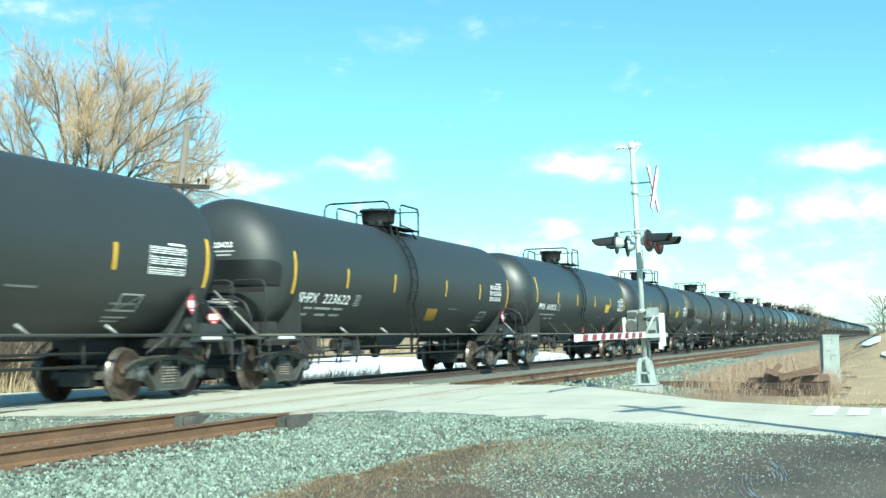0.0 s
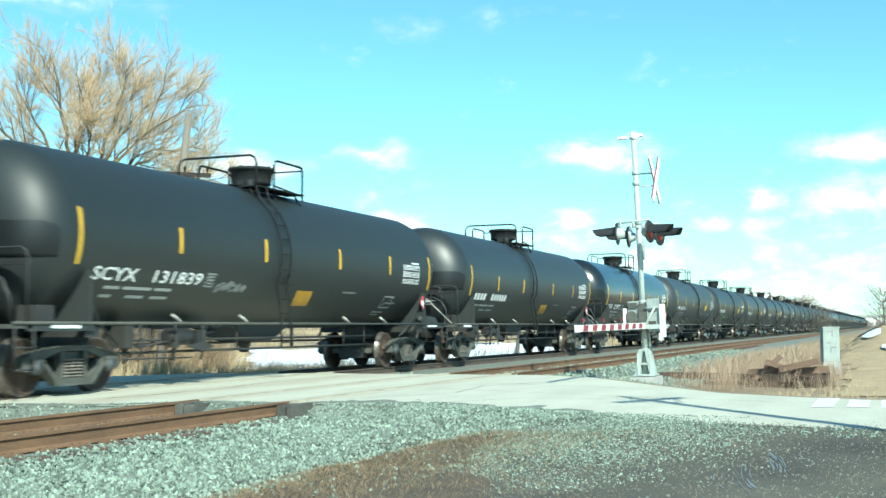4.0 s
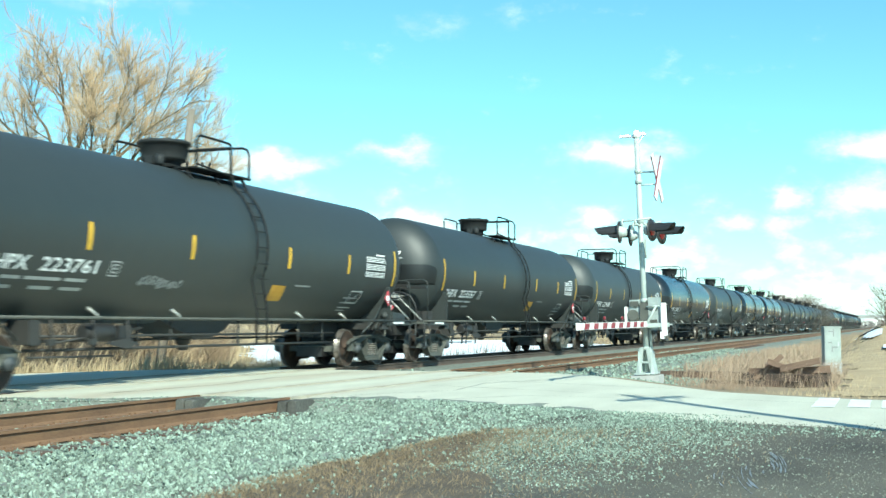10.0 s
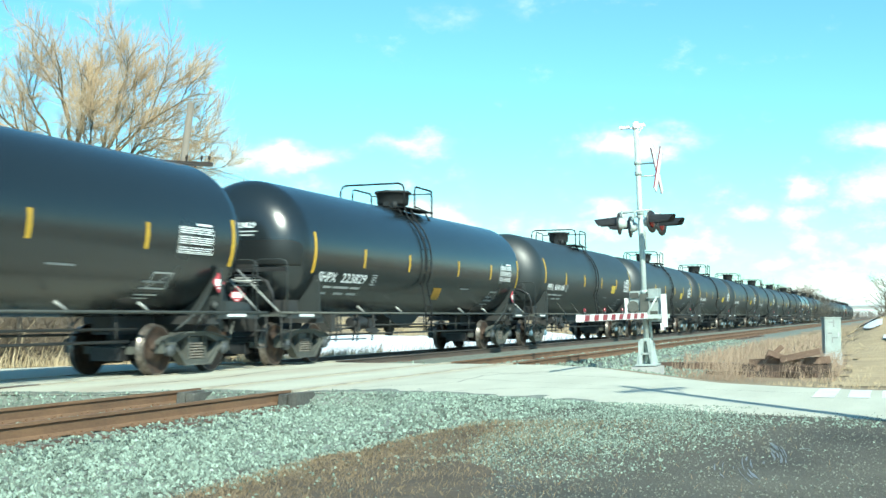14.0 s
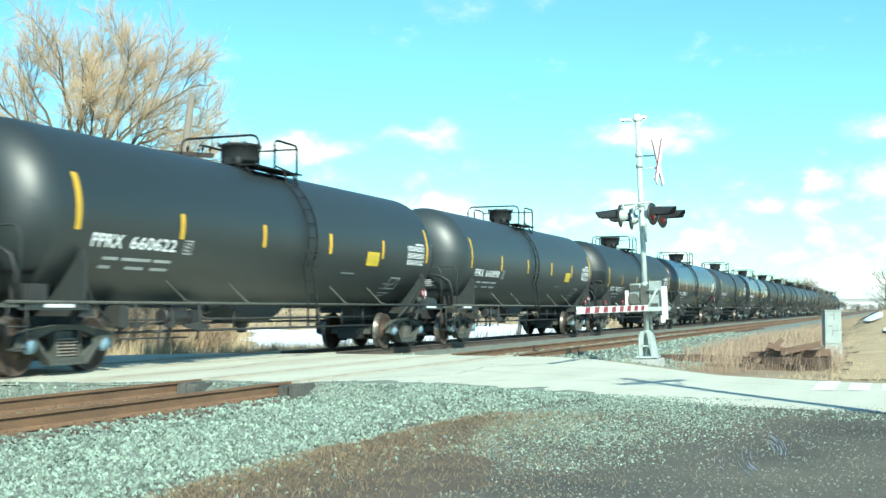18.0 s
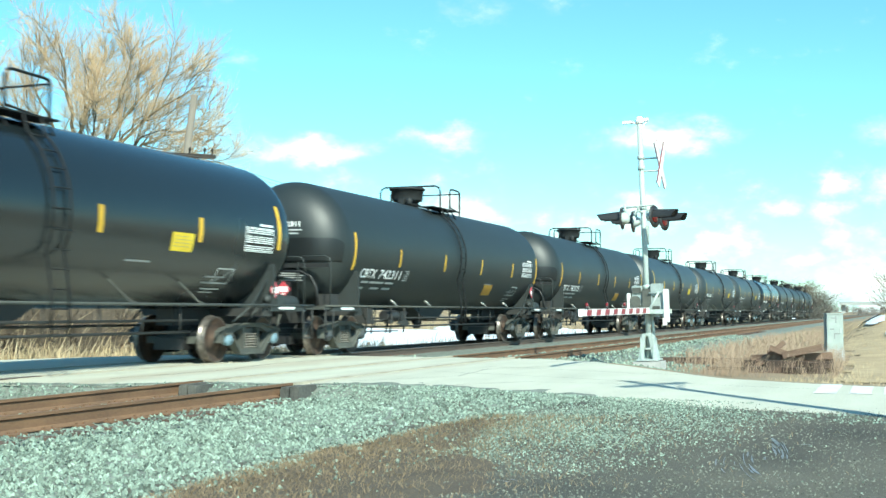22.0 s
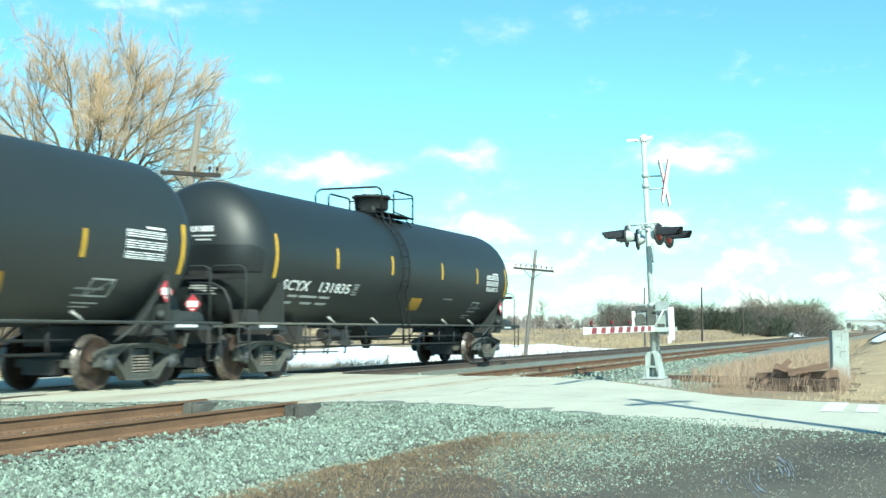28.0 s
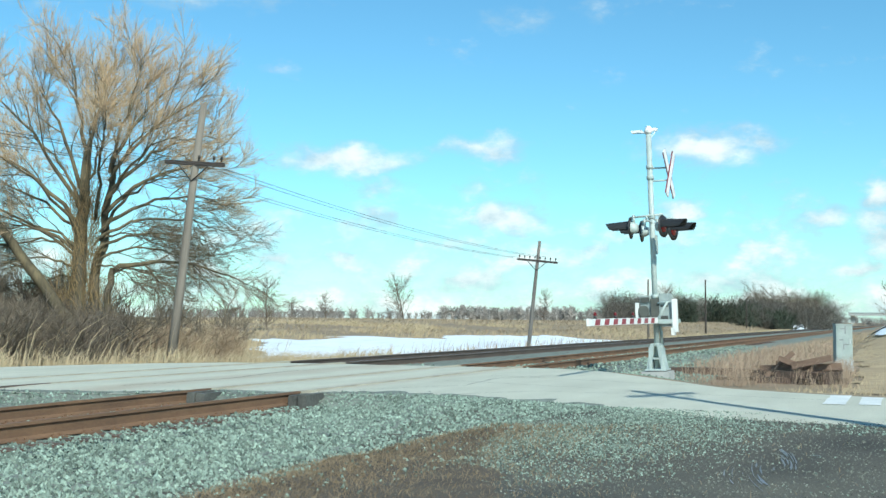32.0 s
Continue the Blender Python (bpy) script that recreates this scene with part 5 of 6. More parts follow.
HEAP = bed(28.0, 2.4) - .02
for x, y, z, ln, rz, ry in ((26.3, 2.35, 0, 1.8, 52, 0), (26.6, 1.95, 0, 1.7, 74, 0), (26.9, 1.75, 0, 1.8, 48, 0), (26.6, 1.5, 0, 1.5, 84, 0), (26.6, 2.5, .18, 1.6, 78, 2),
                            (26.4, 2.05, .18, 1.6, 63, -3), (26.6, 1.65, .19, 1.5, 104, 3), (26.5, 2.35, .34, 1.5, 70, 3), (26.3, 1.75, .18, 1.7, 88, 0), (26.2, 2.1, .0, 2.0, 92, 0), (26.7, 1.9, .36, 1.5, 80, -5), (26.4, 1.55, .37, 1.3, 96, 4), (27.0, 3.4, -.06, 2.0, 96, 0)):
    # the ties on top take the lighter brown wood colour
    timber(x + 1.5, (y - 2.0) * .8 + 2.30, HEAP + z * .85, ln * .86, rz, ry, .21, .155, "tiebrown" if z > .3 else "tie")
for x, y, ln, rz in ((30.9, 4.75, 2.5, 94), (31.2, 4.55, 2.3, 90)):
    timber(x, y, bed(x, y) + .02, ln, rz, 0, .2, .17, "tie")
timber(26.4, 1.9, HEAP, .85, 0, 0, .13, .11, "tiebrown").matrix_basis = pose(28.0, 2.72, HEAP + .40, -42, 0, 0) @ pose(0, 0, 0, 0, 0, 90)
timber(26.4, 1.9, HEAP, .6, 0, 0, .18, .12, "tiebrown").matrix_basis = pose(27.8, 2.5, HEAP + .44, 20, 0, 8) @ pose(0, 0, 0, 0, 0, 90)
timber(26.4, 1.9, HEAP, .9, 0, 0, .2, .14, "tiebrown").matrix_basis = pose(27.7, 2.0, HEAP + .46, -13, 0, -6) @ pose(0, 0, 0, 0, 0, 90)


# ---- poles and wires ----
def pole(x, y, zb, height, lean, label, cross=2.3, arm_at=None, group="poles along the track", tilt=0, r=.15, insul=True, wood="oldwood", turn=0):
    p = thing("utility_pole", label, "utility pole", group, m=pose(x, y, zb, tilt, lean, turn))
    bm = bmesh.new()
    tube(bm, [(0, 0, -.4), (0.01, 0, height * .3), (-.01, 0.01, height * .65), (0, 0, height)], r, 12, r * .7)
    part("post", bm, wood, p)
    if arm_at:
        bm = bmesh.new()
        box(bm, -.13, -.03, -cross / 2, cross / 2, arm_at - .06, arm_at + .06)
        a = part("crossarm", bm, "darkwood", p)
        if insul:
            for i in range(8):
                yy = -cross / 2 + .12 + i * (cross - .24) / 7
                if abs(yy) < .12 or (height > 8 and i not in (0, 1, 3)):
                    continue
                bm = bmesh.new()
                lathe(bm, [(.015, 0), (.015, .08), (.04, .09), (.045, .14), (.03, .19), (0, .2)], 8, at=(-.08, yy, arm_at + .06))
                part("insulator", bm, "darkwood", a)
        bm = bmesh.new()
        for s in (-1, 1):
            tube(bm, [(-.14, s * .55, arm_at - .05), (-.14, 0, arm_at - .55)], .02, 5)
        part("brace", bm, "darkwood", p)
    return p


pole(29.1, 20.45, -.55, 8.15, 3.0, "grey weathered wooden pole with a dark crossarm, leaning", 2.1, 6.28, tilt=5.2)
pole(63.0, 20.0, -.6, 6.2, 0.5, "grey weathered wooden pole with a crossarm, leaning", 2.4, 5.05, tilt=6.0, r=.12, wood="polegrey")
pole(96.0, 20.0, -.65, 5.2, .5, "grey weathered wooden pole beside the track", None, None, r=.10, wood="polegrey")
pole(127.0, 20.2, -.7, 6.3, .3, "thin dark wooden pole beside the track", None, None, r=.11, wood="darkwood")
pole(235.0, 25, -.6, 5.0, .3, "thin dark wooden pole beside the track", None, None, r=.13, wood="darkwood")
pole(176.0, 22, -.6, 5.0, .3, "thin dark wooden pole beside the track", None, None, r=.12, wood="darkwood")
# the pole behind the camera whose shadow lies over the road
pole(8.5, -3.87, -.35, 9.75, 0, "tall wooden roadside pole with crossarms", 1.7, 9.2, group="roadside poles", r=.14, insul=False, turn=67)


def wire(a, b, sag, name="overhead_wire"):
    a, b = Vector(a), Vector(b)
    pts = [a.lerp(b, t / 12) - Vector((0, 0, sag * 4 * (t / 12) * (1 - t / 12))) for t in range(13)]
    bm = bmesh.new()
    tube(bm, pts, .007, 4)
    thing(name, "thin dark overhead wire between the poles", "wire", "overhead wires", mesh=mesh_of(name, bm, "wire"))


for o in (-1.0, -.65, .65, 1.0):
    wire((29.5, 20.2 + o, 5.6), (63.2, 20 + o, 4.65), .35)
    wire((-8, 20.4 + o, 5.6), (29.5, 20.2 + o, 5.6), .4)


# ---- plants ----
class Twigs:
    """Collects tapered bars of few sides for one mesh."""

    def __init__(self):
        self.v, self.f = [], []

    def bar(self, pts, r0, r1, n=3, pointed=False):
        base, m = len(self.v), len(pts)
        for i, p in enumerate(pts[:-1] if pointed else pts):
            d = (pts[min(i + 1, m - 1)] - pts[max(i - 1, 0)])
            u = d.cross(Vector((.3, .2, 1)) if abs(d.z) < .9 * d.length else Vector((1, .1, 0))).normalized()
            w = d.cross(u).normalized()
            r = r0 + (r1 - r0) * i / (m - 1)
            for k in range(n):
                a = 6.2832 * k / n
                self.v.append(p + (u * math.cos(a) + w * math.sin(a)) * r)
        if pointed:
            self.v.append(pts[-1])
            for k in range(n):
                self.f.append((base + (m - 2) * n + k, base + (m - 2) * n + (k + 1) % n, base + (m - 1) * n))
        for i in range(m - 2 if pointed else m - 1):
            for k in range(n):
                self.f.append((base + i * n + k, base + i * n + (k + 1) % n, base + (i + 1) * n + (k + 1) % n, base + (i + 1) * n + k))

    def mesh(self, name, material, smooth=True):
        return raw(name, [tuple(p) for p in self.v], self.f, material, smooth=smooth)


def limb(r, start, d, length, n, up, wob):
    pts, p, d = [start.copy()], start.copy(), d.normalized()
    for i in range(n):
        d = (d + Vector((r.gauss(0, wob), r.gauss(0, wob), r.gauss(0, wob) + up))).normalized()
        p = p + d * (length / n)
        pts.append(p)
    return pts


def side_dir(r, d, angle):
    u = d.orthogonal().normalized()
    u.rotate(Matrix.Rotation(r.uniform(0, 6.283), 3, d))
    return (d * math.cos(angle) + u * math.sin(angle)).normalized()


def big_willow(x, y, z):
    """Two close trunks and a leaning one; limbs fork into branches and long fine twigs within a domed crown."""
    r = random.Random(11)
    t = thing("willow_tree", "large bare willow with tan twigs and several spreading trunks", "tree", m=pose(x, y, z))
    wood, mid, fine, old = Twigs(), Twigs(), Twigs(), Twigs()
    right, away = Vector((.55, -.83, 0)), Vector((.83, .55, 0))

    def at(a, b, c):
        return right * a + away * b + Vector((0, 0, c))

    def spray(pts, rad, bundle, kids, twigs, reach, up):
        """Branchlets along a bough's outer part, each ending in long fine twigs."""
        m = len(pts) - 1
        for k in range(kids):
            s = .18 + .82 * (k + r.random()) / kids
            i = min(m - 1, int(s * m))
            p = pts[i].lerp(pts[i + 1], s * m - i)
            along = (pts[i + 1] - pts[i]).normalized()
            d = side_dir(r, along, r.uniform(.3, .95))
            ln = reach * r.uniform(.55, 1.15) * (1.1 - .35 * s)
            b = limb(r, p, d, ln, 4, up, .15)
            mid.bar(b, min(rad * .55, .011), .0038, 3)
            for q in range(twigs):
                u = .25 + .75 * (q + r.random()) / twigs
                j = min(3, int(u * 4))
                e = side_dir(r, (b[j + 1] - b[j]).normalized(), r.uniform(.15, .6)) + right * .12
                bundle.bar(limb(r, b[j].lerp(b[j + 1], u * 4 - j), e, reach * r.uniform(.3, .68), 2, up + .04, .10), .0046, .0030, 3, True)

    def bough(start, end, rad, arch_up, bundle, subs, up=.05, reach=1.25, twigs=15):
        """A limb that leaves the trunk steeply and arches to its end, with side limbs."""
        ctrl = start.lerp(end, .38) + Vector((0, 0, arch_up))
        n = 11
        pts = []
        for i in range(n + 1):
            t_ = i / n
            q = start * (1 - t_) ** 2 + ctrl * (2 * t_ * (1 - t_)) + end * t_ ** 2
            pts.append(q + Vector((r.gauss(0, .05), r.gauss(0, .05), r.gauss(0, .045))) * (1 if 0 < i else 0))
        wood.bar(pts, rad * .78, .012, 7)
        spray(pts[6:], .03, bundle, 11, twigs, reach, up)
        for k in range(subs):
            s = .30 + .68 * (k + r.random()) / subs
            i = min(n - 1, int(s * n))
            d = side_dir(r, (pts[i + 1] - pts[i]).normalized(), r.uniform(.45, .95))
            out = Vector((pts[i].x, pts[i].y, (pts[i].z - 4.5) * .9)).normalized()
            sub = limb(r, pts[i], d + out * .3, r.uniform(1.7, 3.1) * (1.15 - .4 * s), 7, up * r.uniform(-.4, 1.6), .13)
            wood.bar(sub, max(.015, rad * (1 - .75 * s) * .38), .006, 5)
            spray(sub, .018, bundle, 13, twigs, reach, up)

    def stem(points, r0, r1):
        pts = [Vector(p) for p in points]
        fine_pts = []
        for i in range(len(pts) - 1):
            for k in range(4):
                fine_pts.append(pts[i].lerp(pts[i + 1], k / 4) + Vector((r.gauss(0, .06), r.gauss(0, .06), 0)))
        fine_pts.append(pts[-1])
        wood.bar(fine_pts, r0, r1, 9)

    # trunks
    stem((at(-.1, 0, -.3), at(-.15, 0, 3.5), at(-.1, .1, 6.0), at(.05, 0, 8.0)), .36, .13)
    stem((at(.45, .3, -.3), at(.45, .4, 3.2), at(.75, .5, 5.6), at(1.0, .6, 7.6)), .24, .10)
    stem((at(.9, -.5, -.3), at(.75, -.4, -.1), at(-.6, -.5, 1.7), at(-2.2, -.7, 4.0), at(-3.4, -.8, 5.6)), .34, .14)
    stem((at(.9, -.3, -.3), at(.95, -.4, 2.4), at(1.15, -.45, 3.5)), .18, .12)
    # upper boughs: where they leave the trunks and where they end, across, away and up
    for a, c, ea, eb, ec, rad, lift in ((.0, 7.6, -.7, -.4, 11.9, .12, .4), (.05, 8.0, 1.0, 1.4, 12.1, .11, .4), (.9, 7.2, 2.3, -.5, 12.0, .11, .7), (1.0, 7.6, 3.6, .8, 11.2, .11, .9), (.9, 6.9, 4.8, -.8, 10.3, .11, 1.2), (.8, 6.2, 5.1, .6, 8.9, .12, 1.5),
                                        (.75, 5.6, 5.5, -.4, 7.4, .12, 1.7), (.6, 4.9, 5.6, .8, 6.1, .11, 1.8), (-.1, 6.4, -2.2, .9, 11.2, .12, .9), (-.1, 5.6, -4.0, -1.2, 10.4, .12, 1.2), (-.1, 5.0, -5.6, .4, 8.8, .12, 1.4), (-3.2, 5.4, -5.4, -1.0, 8.4, .10, .8),
                                        (-3.4, 5.6, -3.4, -1.6, 9.6, .10, .6), (0, 5.6, .4, 4.6, 9.4, .10, 1.2), (.4, 5.4, 1.1, -4.4, 9.0, .10, 1.2), (-.1, 5.8, -2.8, 3.8, 9.2, .10, 1.2), (.7, 5.8, 3.6, -3.6, 8.2, .10, 1.4), (.7, 5.0, 3.6, 3.8, 7.6, .10, 1.5), (-.1, 4.6, -3.4, -3.8, 7.6, .10, 1.3),
                                        (.1, 7.0, .6, -1.8, 10.6, .09, .5), (-1.9, 3.6, -6.6, -.6, 7.4, .12, .5), (-.1, 4.0, -6.8, .6, 6.4, .10, 1.2), (-2.6, 4.6, -6.2, .8, 5.2, .09, .8), (-.1, 4.8, -4.8, 1.8, 7.2, .09, 1.0), (-3.2, 5.2, -7.6, -.2, 7.0, .09, .9), (-.1, 3.8, -4.6, -1.8, 5.6, .09, 1.0), (.95, 7.0, 2.9, 2.2, 10.0, .09, .7)):
        bough(at(a, .1, c), at(ea, eb, ec), rad, lift, fine, 6)
    # lower boughs: drooping, with shade put into the colour of their twigs
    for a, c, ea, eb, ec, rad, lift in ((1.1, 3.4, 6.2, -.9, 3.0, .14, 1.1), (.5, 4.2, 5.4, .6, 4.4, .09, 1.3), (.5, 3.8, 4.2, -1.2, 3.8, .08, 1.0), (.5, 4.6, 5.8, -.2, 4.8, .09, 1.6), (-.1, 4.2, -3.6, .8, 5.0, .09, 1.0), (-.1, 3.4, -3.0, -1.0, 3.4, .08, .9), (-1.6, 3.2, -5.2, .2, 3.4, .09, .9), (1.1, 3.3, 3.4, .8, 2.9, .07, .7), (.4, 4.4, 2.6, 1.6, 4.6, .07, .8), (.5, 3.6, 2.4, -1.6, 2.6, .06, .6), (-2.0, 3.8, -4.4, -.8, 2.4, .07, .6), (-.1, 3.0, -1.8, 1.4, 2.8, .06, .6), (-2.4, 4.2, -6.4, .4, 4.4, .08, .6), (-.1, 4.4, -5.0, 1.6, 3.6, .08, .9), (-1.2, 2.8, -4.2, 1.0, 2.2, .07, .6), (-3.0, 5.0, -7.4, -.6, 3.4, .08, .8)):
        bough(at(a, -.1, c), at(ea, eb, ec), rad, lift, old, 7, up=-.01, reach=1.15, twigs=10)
    shoots = Twigs()   # yellow-brown shoots clothing the trunks
    for _ in range(820):
        a, c = r.uniform(-1.0, 1.1), r.uniform(.4, 6.2)
        p = at(a * (.5 if c > 2.5 else 1), r.uniform(-.5, .5), c)
        shoots.bar(limb(r, p, Vector((r.gauss(0, .35), r.gauss(0, .35), 1)), r.uniform(.5, 1.7), 3, .06, .15), .011, .004, 3)
    tagged(part("undergrowth", shoots.mesh("undergrowth", "shoot"), None, t, "yellow-brown shoots along the trunks"), kind="stuff")
    part("trunk", wood.mesh("trunk", "bark"), None, t, "ridged brown trunks and limbs")
    tagged(part("branch_work", mid.mesh("branch_work", "branch"), None, t), kind="stuff")
    tagged(part("lower_crown", old.mesh("lower_crown", "lowtwig"), None, t, "twigs of the low limbs, coloured darker for shade"), kind="stuff")
    tagged(part("crown", fine.mesh("crown", "twig"), None, t, "haze of thin tan twigs"), kind="stuff")
    return t


big_willow(35.8, 29.2, -.6)


def bare_tree(seed, height, spread, detail=1.0, thick=1.0, segs=2):
    """A small bare tree as one bundle of bars."""
    r = random.Random(seed)
    tw = Twigs()
    trunk = limb(r, Vector((0, 0, -.2)), Vector((r.uniform(-.1, .1), r.uniform(-.1, .1), 1)), height * .75, 6, .05, .06)
    tw.bar(trunk, height * .018 * thick, height * .005 * thick, 5)
    for i in range(1, 7):
        for _ in range(int(4 * detail)):
            d = (trunk[i] - trunk[i - 1]).normalized()
            b = limb(r, trunk[i], side_dir(r, d, r.uniform(.6, 1.25)), spread * r.uniform(.7, 1.1) * math.sqrt(max(.15, 1 - ((i - 3) / 4.5) ** 2)), 4, .08, .12)
            tw.bar(b, height * .006 * thick, height * .002 * thick, 3)
            for j in range(1, 5):
                for _ in range(int(3 * detail)):
                    e = limb(r, b[j], side_dir(r, (b[j] - b[j - 1]).normalized(), r.uniform(.4, .9)), spread * r.uniform(.2, .5), segs, .08, .15)
                    tw.bar(e, height * .0027 * thick, 0, 3, True)
    return tw


for seed, x, y, h, s in ((3, 174.2, 76.8, 6.8, 3.9), (4, 168, 88, 4.6, 1.8), (5, 160, 48.5, 5.0, 1.5), (6, 120, .7, 5.5, 2.2), (8, 150, 84, 3.0, 1.6), (9, 84, 49.5, 5.0, 1.8), (12, 150, 29, 5.5, 2.2)):
    t = thing("bare_tree", "bare leafless tree standing in the field", "tree", "trees in the field", m=pose(x, y, bed(x, y)))
    part("branch_work", bare_tree(seed, h, s, 1.5, 1.0).mesh("branch_work", "twigdark"), None, t)


def far_wood(name, label, n, sample, hs, material, seed, thick=1.6, detail=.75):
    """A wood far off: many small bare crowns in one mesh."""
    protos = [bare_tree(seed + i, 1.0, .42, detail, thick, 1) for i in range(5)]
    arr = [(np.array([tuple(p) for p in t.v]), t.f) for t in protos]
    r = random.Random(seed)
    verts, faces = [], []
    for _ in range(n):
        x, y = sample(r)
        v, f = arr[r.randrange(5)]
        h, a = r.uniform(*hs), r.uniform(0, 6.28)
        c, s = math.cos(a), math.sin(a)
        w = h * r.uniform(.8, 1.4)
        k, z = len(verts), bed(x, y)
        verts += [(x + (p[0] * c - p[1] * s) * w, y + (p[0] * s + p[1] * c) * w, z + p[2] * h) for p in v]
        faces += [tuple(q + k for q in ff) for ff in f]
    thing(name, label, "wood", kind="stuff", mesh=raw(name, verts, faces, material))


def in_arc(a0, a1, d0, d1):
    def pick(r):
        a, d = radians(r.uniform(a0, a1)), r.uniform(d0, d1)
        return d * math.cos(a), d * math.sin(a)
    return pick


far_wood("thicket", "bare brown thicket of trees beyond the track", 250, in_arc(3.2, 13.8, 190, 260), (3.4, 6.6), "thicketwood", 21, .75, 1.34)
far_wood("thicket", "taller pale brown trees at the end of the thicket", 46, in_arc(3.4, 7.2, 215, 275), (6.4, 9.4), "brushwood", 24, .6, 1.34)
far_wood("thicket_edge", "dark low scrub at the edge of the thicket", 46, in_arc(5.0, 11.5, 182, 200), (3.0, 5.2), "evergreen", 31, 1.6, 1.34)
far_wood("tree_line", "distant line of bare trees on the horizon", 190, in_arc(11.5, 36, 480, 620), (3.4, 6.0), "farwood", 41, 5.5)
far_wood("tree_line", "distant line of bare trees on the horizon", 130, in_arc(11.5, 22, 440, 500), (4.5, 7.2), "farwood", 45, 5.0)
far_wood("hedgerow", "bare hedgerow across the field", 46, in_arc(25.5, 36, 200, 270), (1.8, 3.6), "farwood", 51, 2.2)
far_wood("brush", "tangle of bare grey-brown brush under the willow", 200, lambda r: (lambda a, d: (d * math.cos(a), d * math.sin(a)))(radians(r.uniform(36.5, 47)), r.uniform(34, 48)), (.9, 2.9), "brushwood", 61, 1.0, 1.0)
far_wood("brush", "tangle of bare red-brown brush beside the pole", 120, lambda r: (lambda a, d: (d * math.cos(a), d * math.sin(a)))(radians(r.uniform(31.8, 38)), r.uniform(37, 50)), (.6, 1.9), "redbrush", 63, 1.0, 1.0)


far_wood("hedgerow", "low bare scrub below the distant bridge", 130, in_arc(-4, 3.2, 655, 740), (3.2, 6.0), "farwood", 71, 3.0)
far_wood("brush", "tall bare grey brush behind the leaning trunk", 70, lambda r: (lambda a, d: (d * math.cos(a), d * math.sin(a)))(radians(r.uniform(39.5, 47)), r.uniform(46, 56)), (2.2, 4.6), "brushwood", 67, .8, 1.34)
far_wood("brush", "bare brown bushes in the field behind the willow", 36, in_arc(31, 40, 58, 78), (1.8, 4.4), "brushwood", 81, 1.2)


def grass(name, label, n, sample, hs, width, material, seed, lean=.35, wind=(.35, -.1)):
    """Dry blades, each bent and tapered, in one mesh."""
    r = np.random.default_rng(seed)
    pts = []
    tries = 0
    while len(pts) < n and tries < n * 6:
        tries += 1
        p = sample(r)
        if p is not None:
            pts.append(p)
    verts, faces = [], []
    for x, y in pts:
        z, h, a = bed(x, y) + (.03 if y < 6 and x < 14 else -.02), r.uniform(*hs), r.uniform(0, 6.28)
        dx, dy = r.normal(wind[0], lean) * h, r.normal(wind[1], lean) * h
        wx, wy = math.cos(a) * width, math.sin(a) * width
        k = len(verts)
        verts += [(x - wx, y - wy, z), (x + wx, y + wy, z), (x + dx * .35 + wx * .8, y + dy * .35 + wy * .8, z + h * .62), (x + dx * .35 - wx * .8, y + dy * .35 - wy * .8, z + h * .62), (x + dx, y + dy, z + h * .97)]
        faces += [(k, k + 1, k + 2, k + 3), (k + 3, k + 2, k + 4)]
    thing(name, label, "grass", kind="stuff", mesh=raw(name, verts, faces, material))


def patchy(x0, x1, y0, y1, cut=-.1, s=.3, keep=None):
    def pick(r):
        x, y = r.uniform(x0, x1), r.uniform(y0, y1)
        if nz(x, y, s, 4) < cut or (keep and not keep(x, y)):
            return None
        return x, y
    return pick


def off_road(x, y):
    return x > np.interp(y, FAR_Y, FAR_X) + .15 or x < np.interp(y, NEAR_Y, NEAR_X) - .15


grass("tall_grass", "tall leaning straw stalks under the willow", 520, patchy(22, 35, 19.5, 27, -.3, .4, off_road), (.6, 1.8), .010, "straw", 21, lean=.3, wind=(.35, -.45))


def snow_at(x, y):
    d = math.hypot(x, y)
    return y > max(16.0, 21.5 - .62 * (x - 36)) + .35 * nz(x, y, .3, 9) and y < .60 * x + 1.2 * nz(x, y, .2, 2) and y > .217 * min(x, 76) and x < 108 and y > .2 * x and 38 < d < 80 + 7 * nz(x, y, .09, 3) + 3 * nz(x, y, .5, 3) + (10 if y < .4 * x else 0) and nz(x, y, .12, 6) > -.42


grass("tall_grass", "tall pale dry grass along the roadside", 16000, patchy(20.5, 36, 16.2, 24.5, -.2, .5, off_road), (.12, .62), .009, "straw", 1, lean=.55)
grass("tall_grass", "dry brown grass behind the roadside", 7000, patchy(24, 40, 19, 30, -.25, .6, off_road), (.1, .5), .010, "field_straw", 41, lean=.5)
grass("tall_grass", "pale dry grass on the bank behind the main track", 5200, patchy(25.6, 40, 16.0, 18.4, -.3, .3, lambda x, y: x < 30 + 10 * rng.random()), (.1, .3), .010, "straw", 2)
grass("field_grass", "matted dry grass over the field", 20000, patchy(40, 210, 20, 110, -.05, .05, lambda x, y: .10 * x < y < .8 * x and not snow_at(x, y) and math.hypot(x, y) > 60), (.06, .3), .05, "field_straw", 3, lean=.9)
grass("tussocks", "pale tufts of dry grass beyond the snow", 9000, patchy(46, 120, 20, 70, .12, .11, lambda x, y: not snow_at(x, y) and math.hypot(x, y) > 58), (.12, .5), .03, "straw", 43, lean=.8, wind=(.5, -.5))
grass("field_grass", "dry grass below the thicket beyond the track", 9000, patchy(70, 200, 16.5, 30, -.3, .1, lambda x, y: not snow_at(x, y)), (.1, .36), .03, "field_straw", 4, lean=.7)
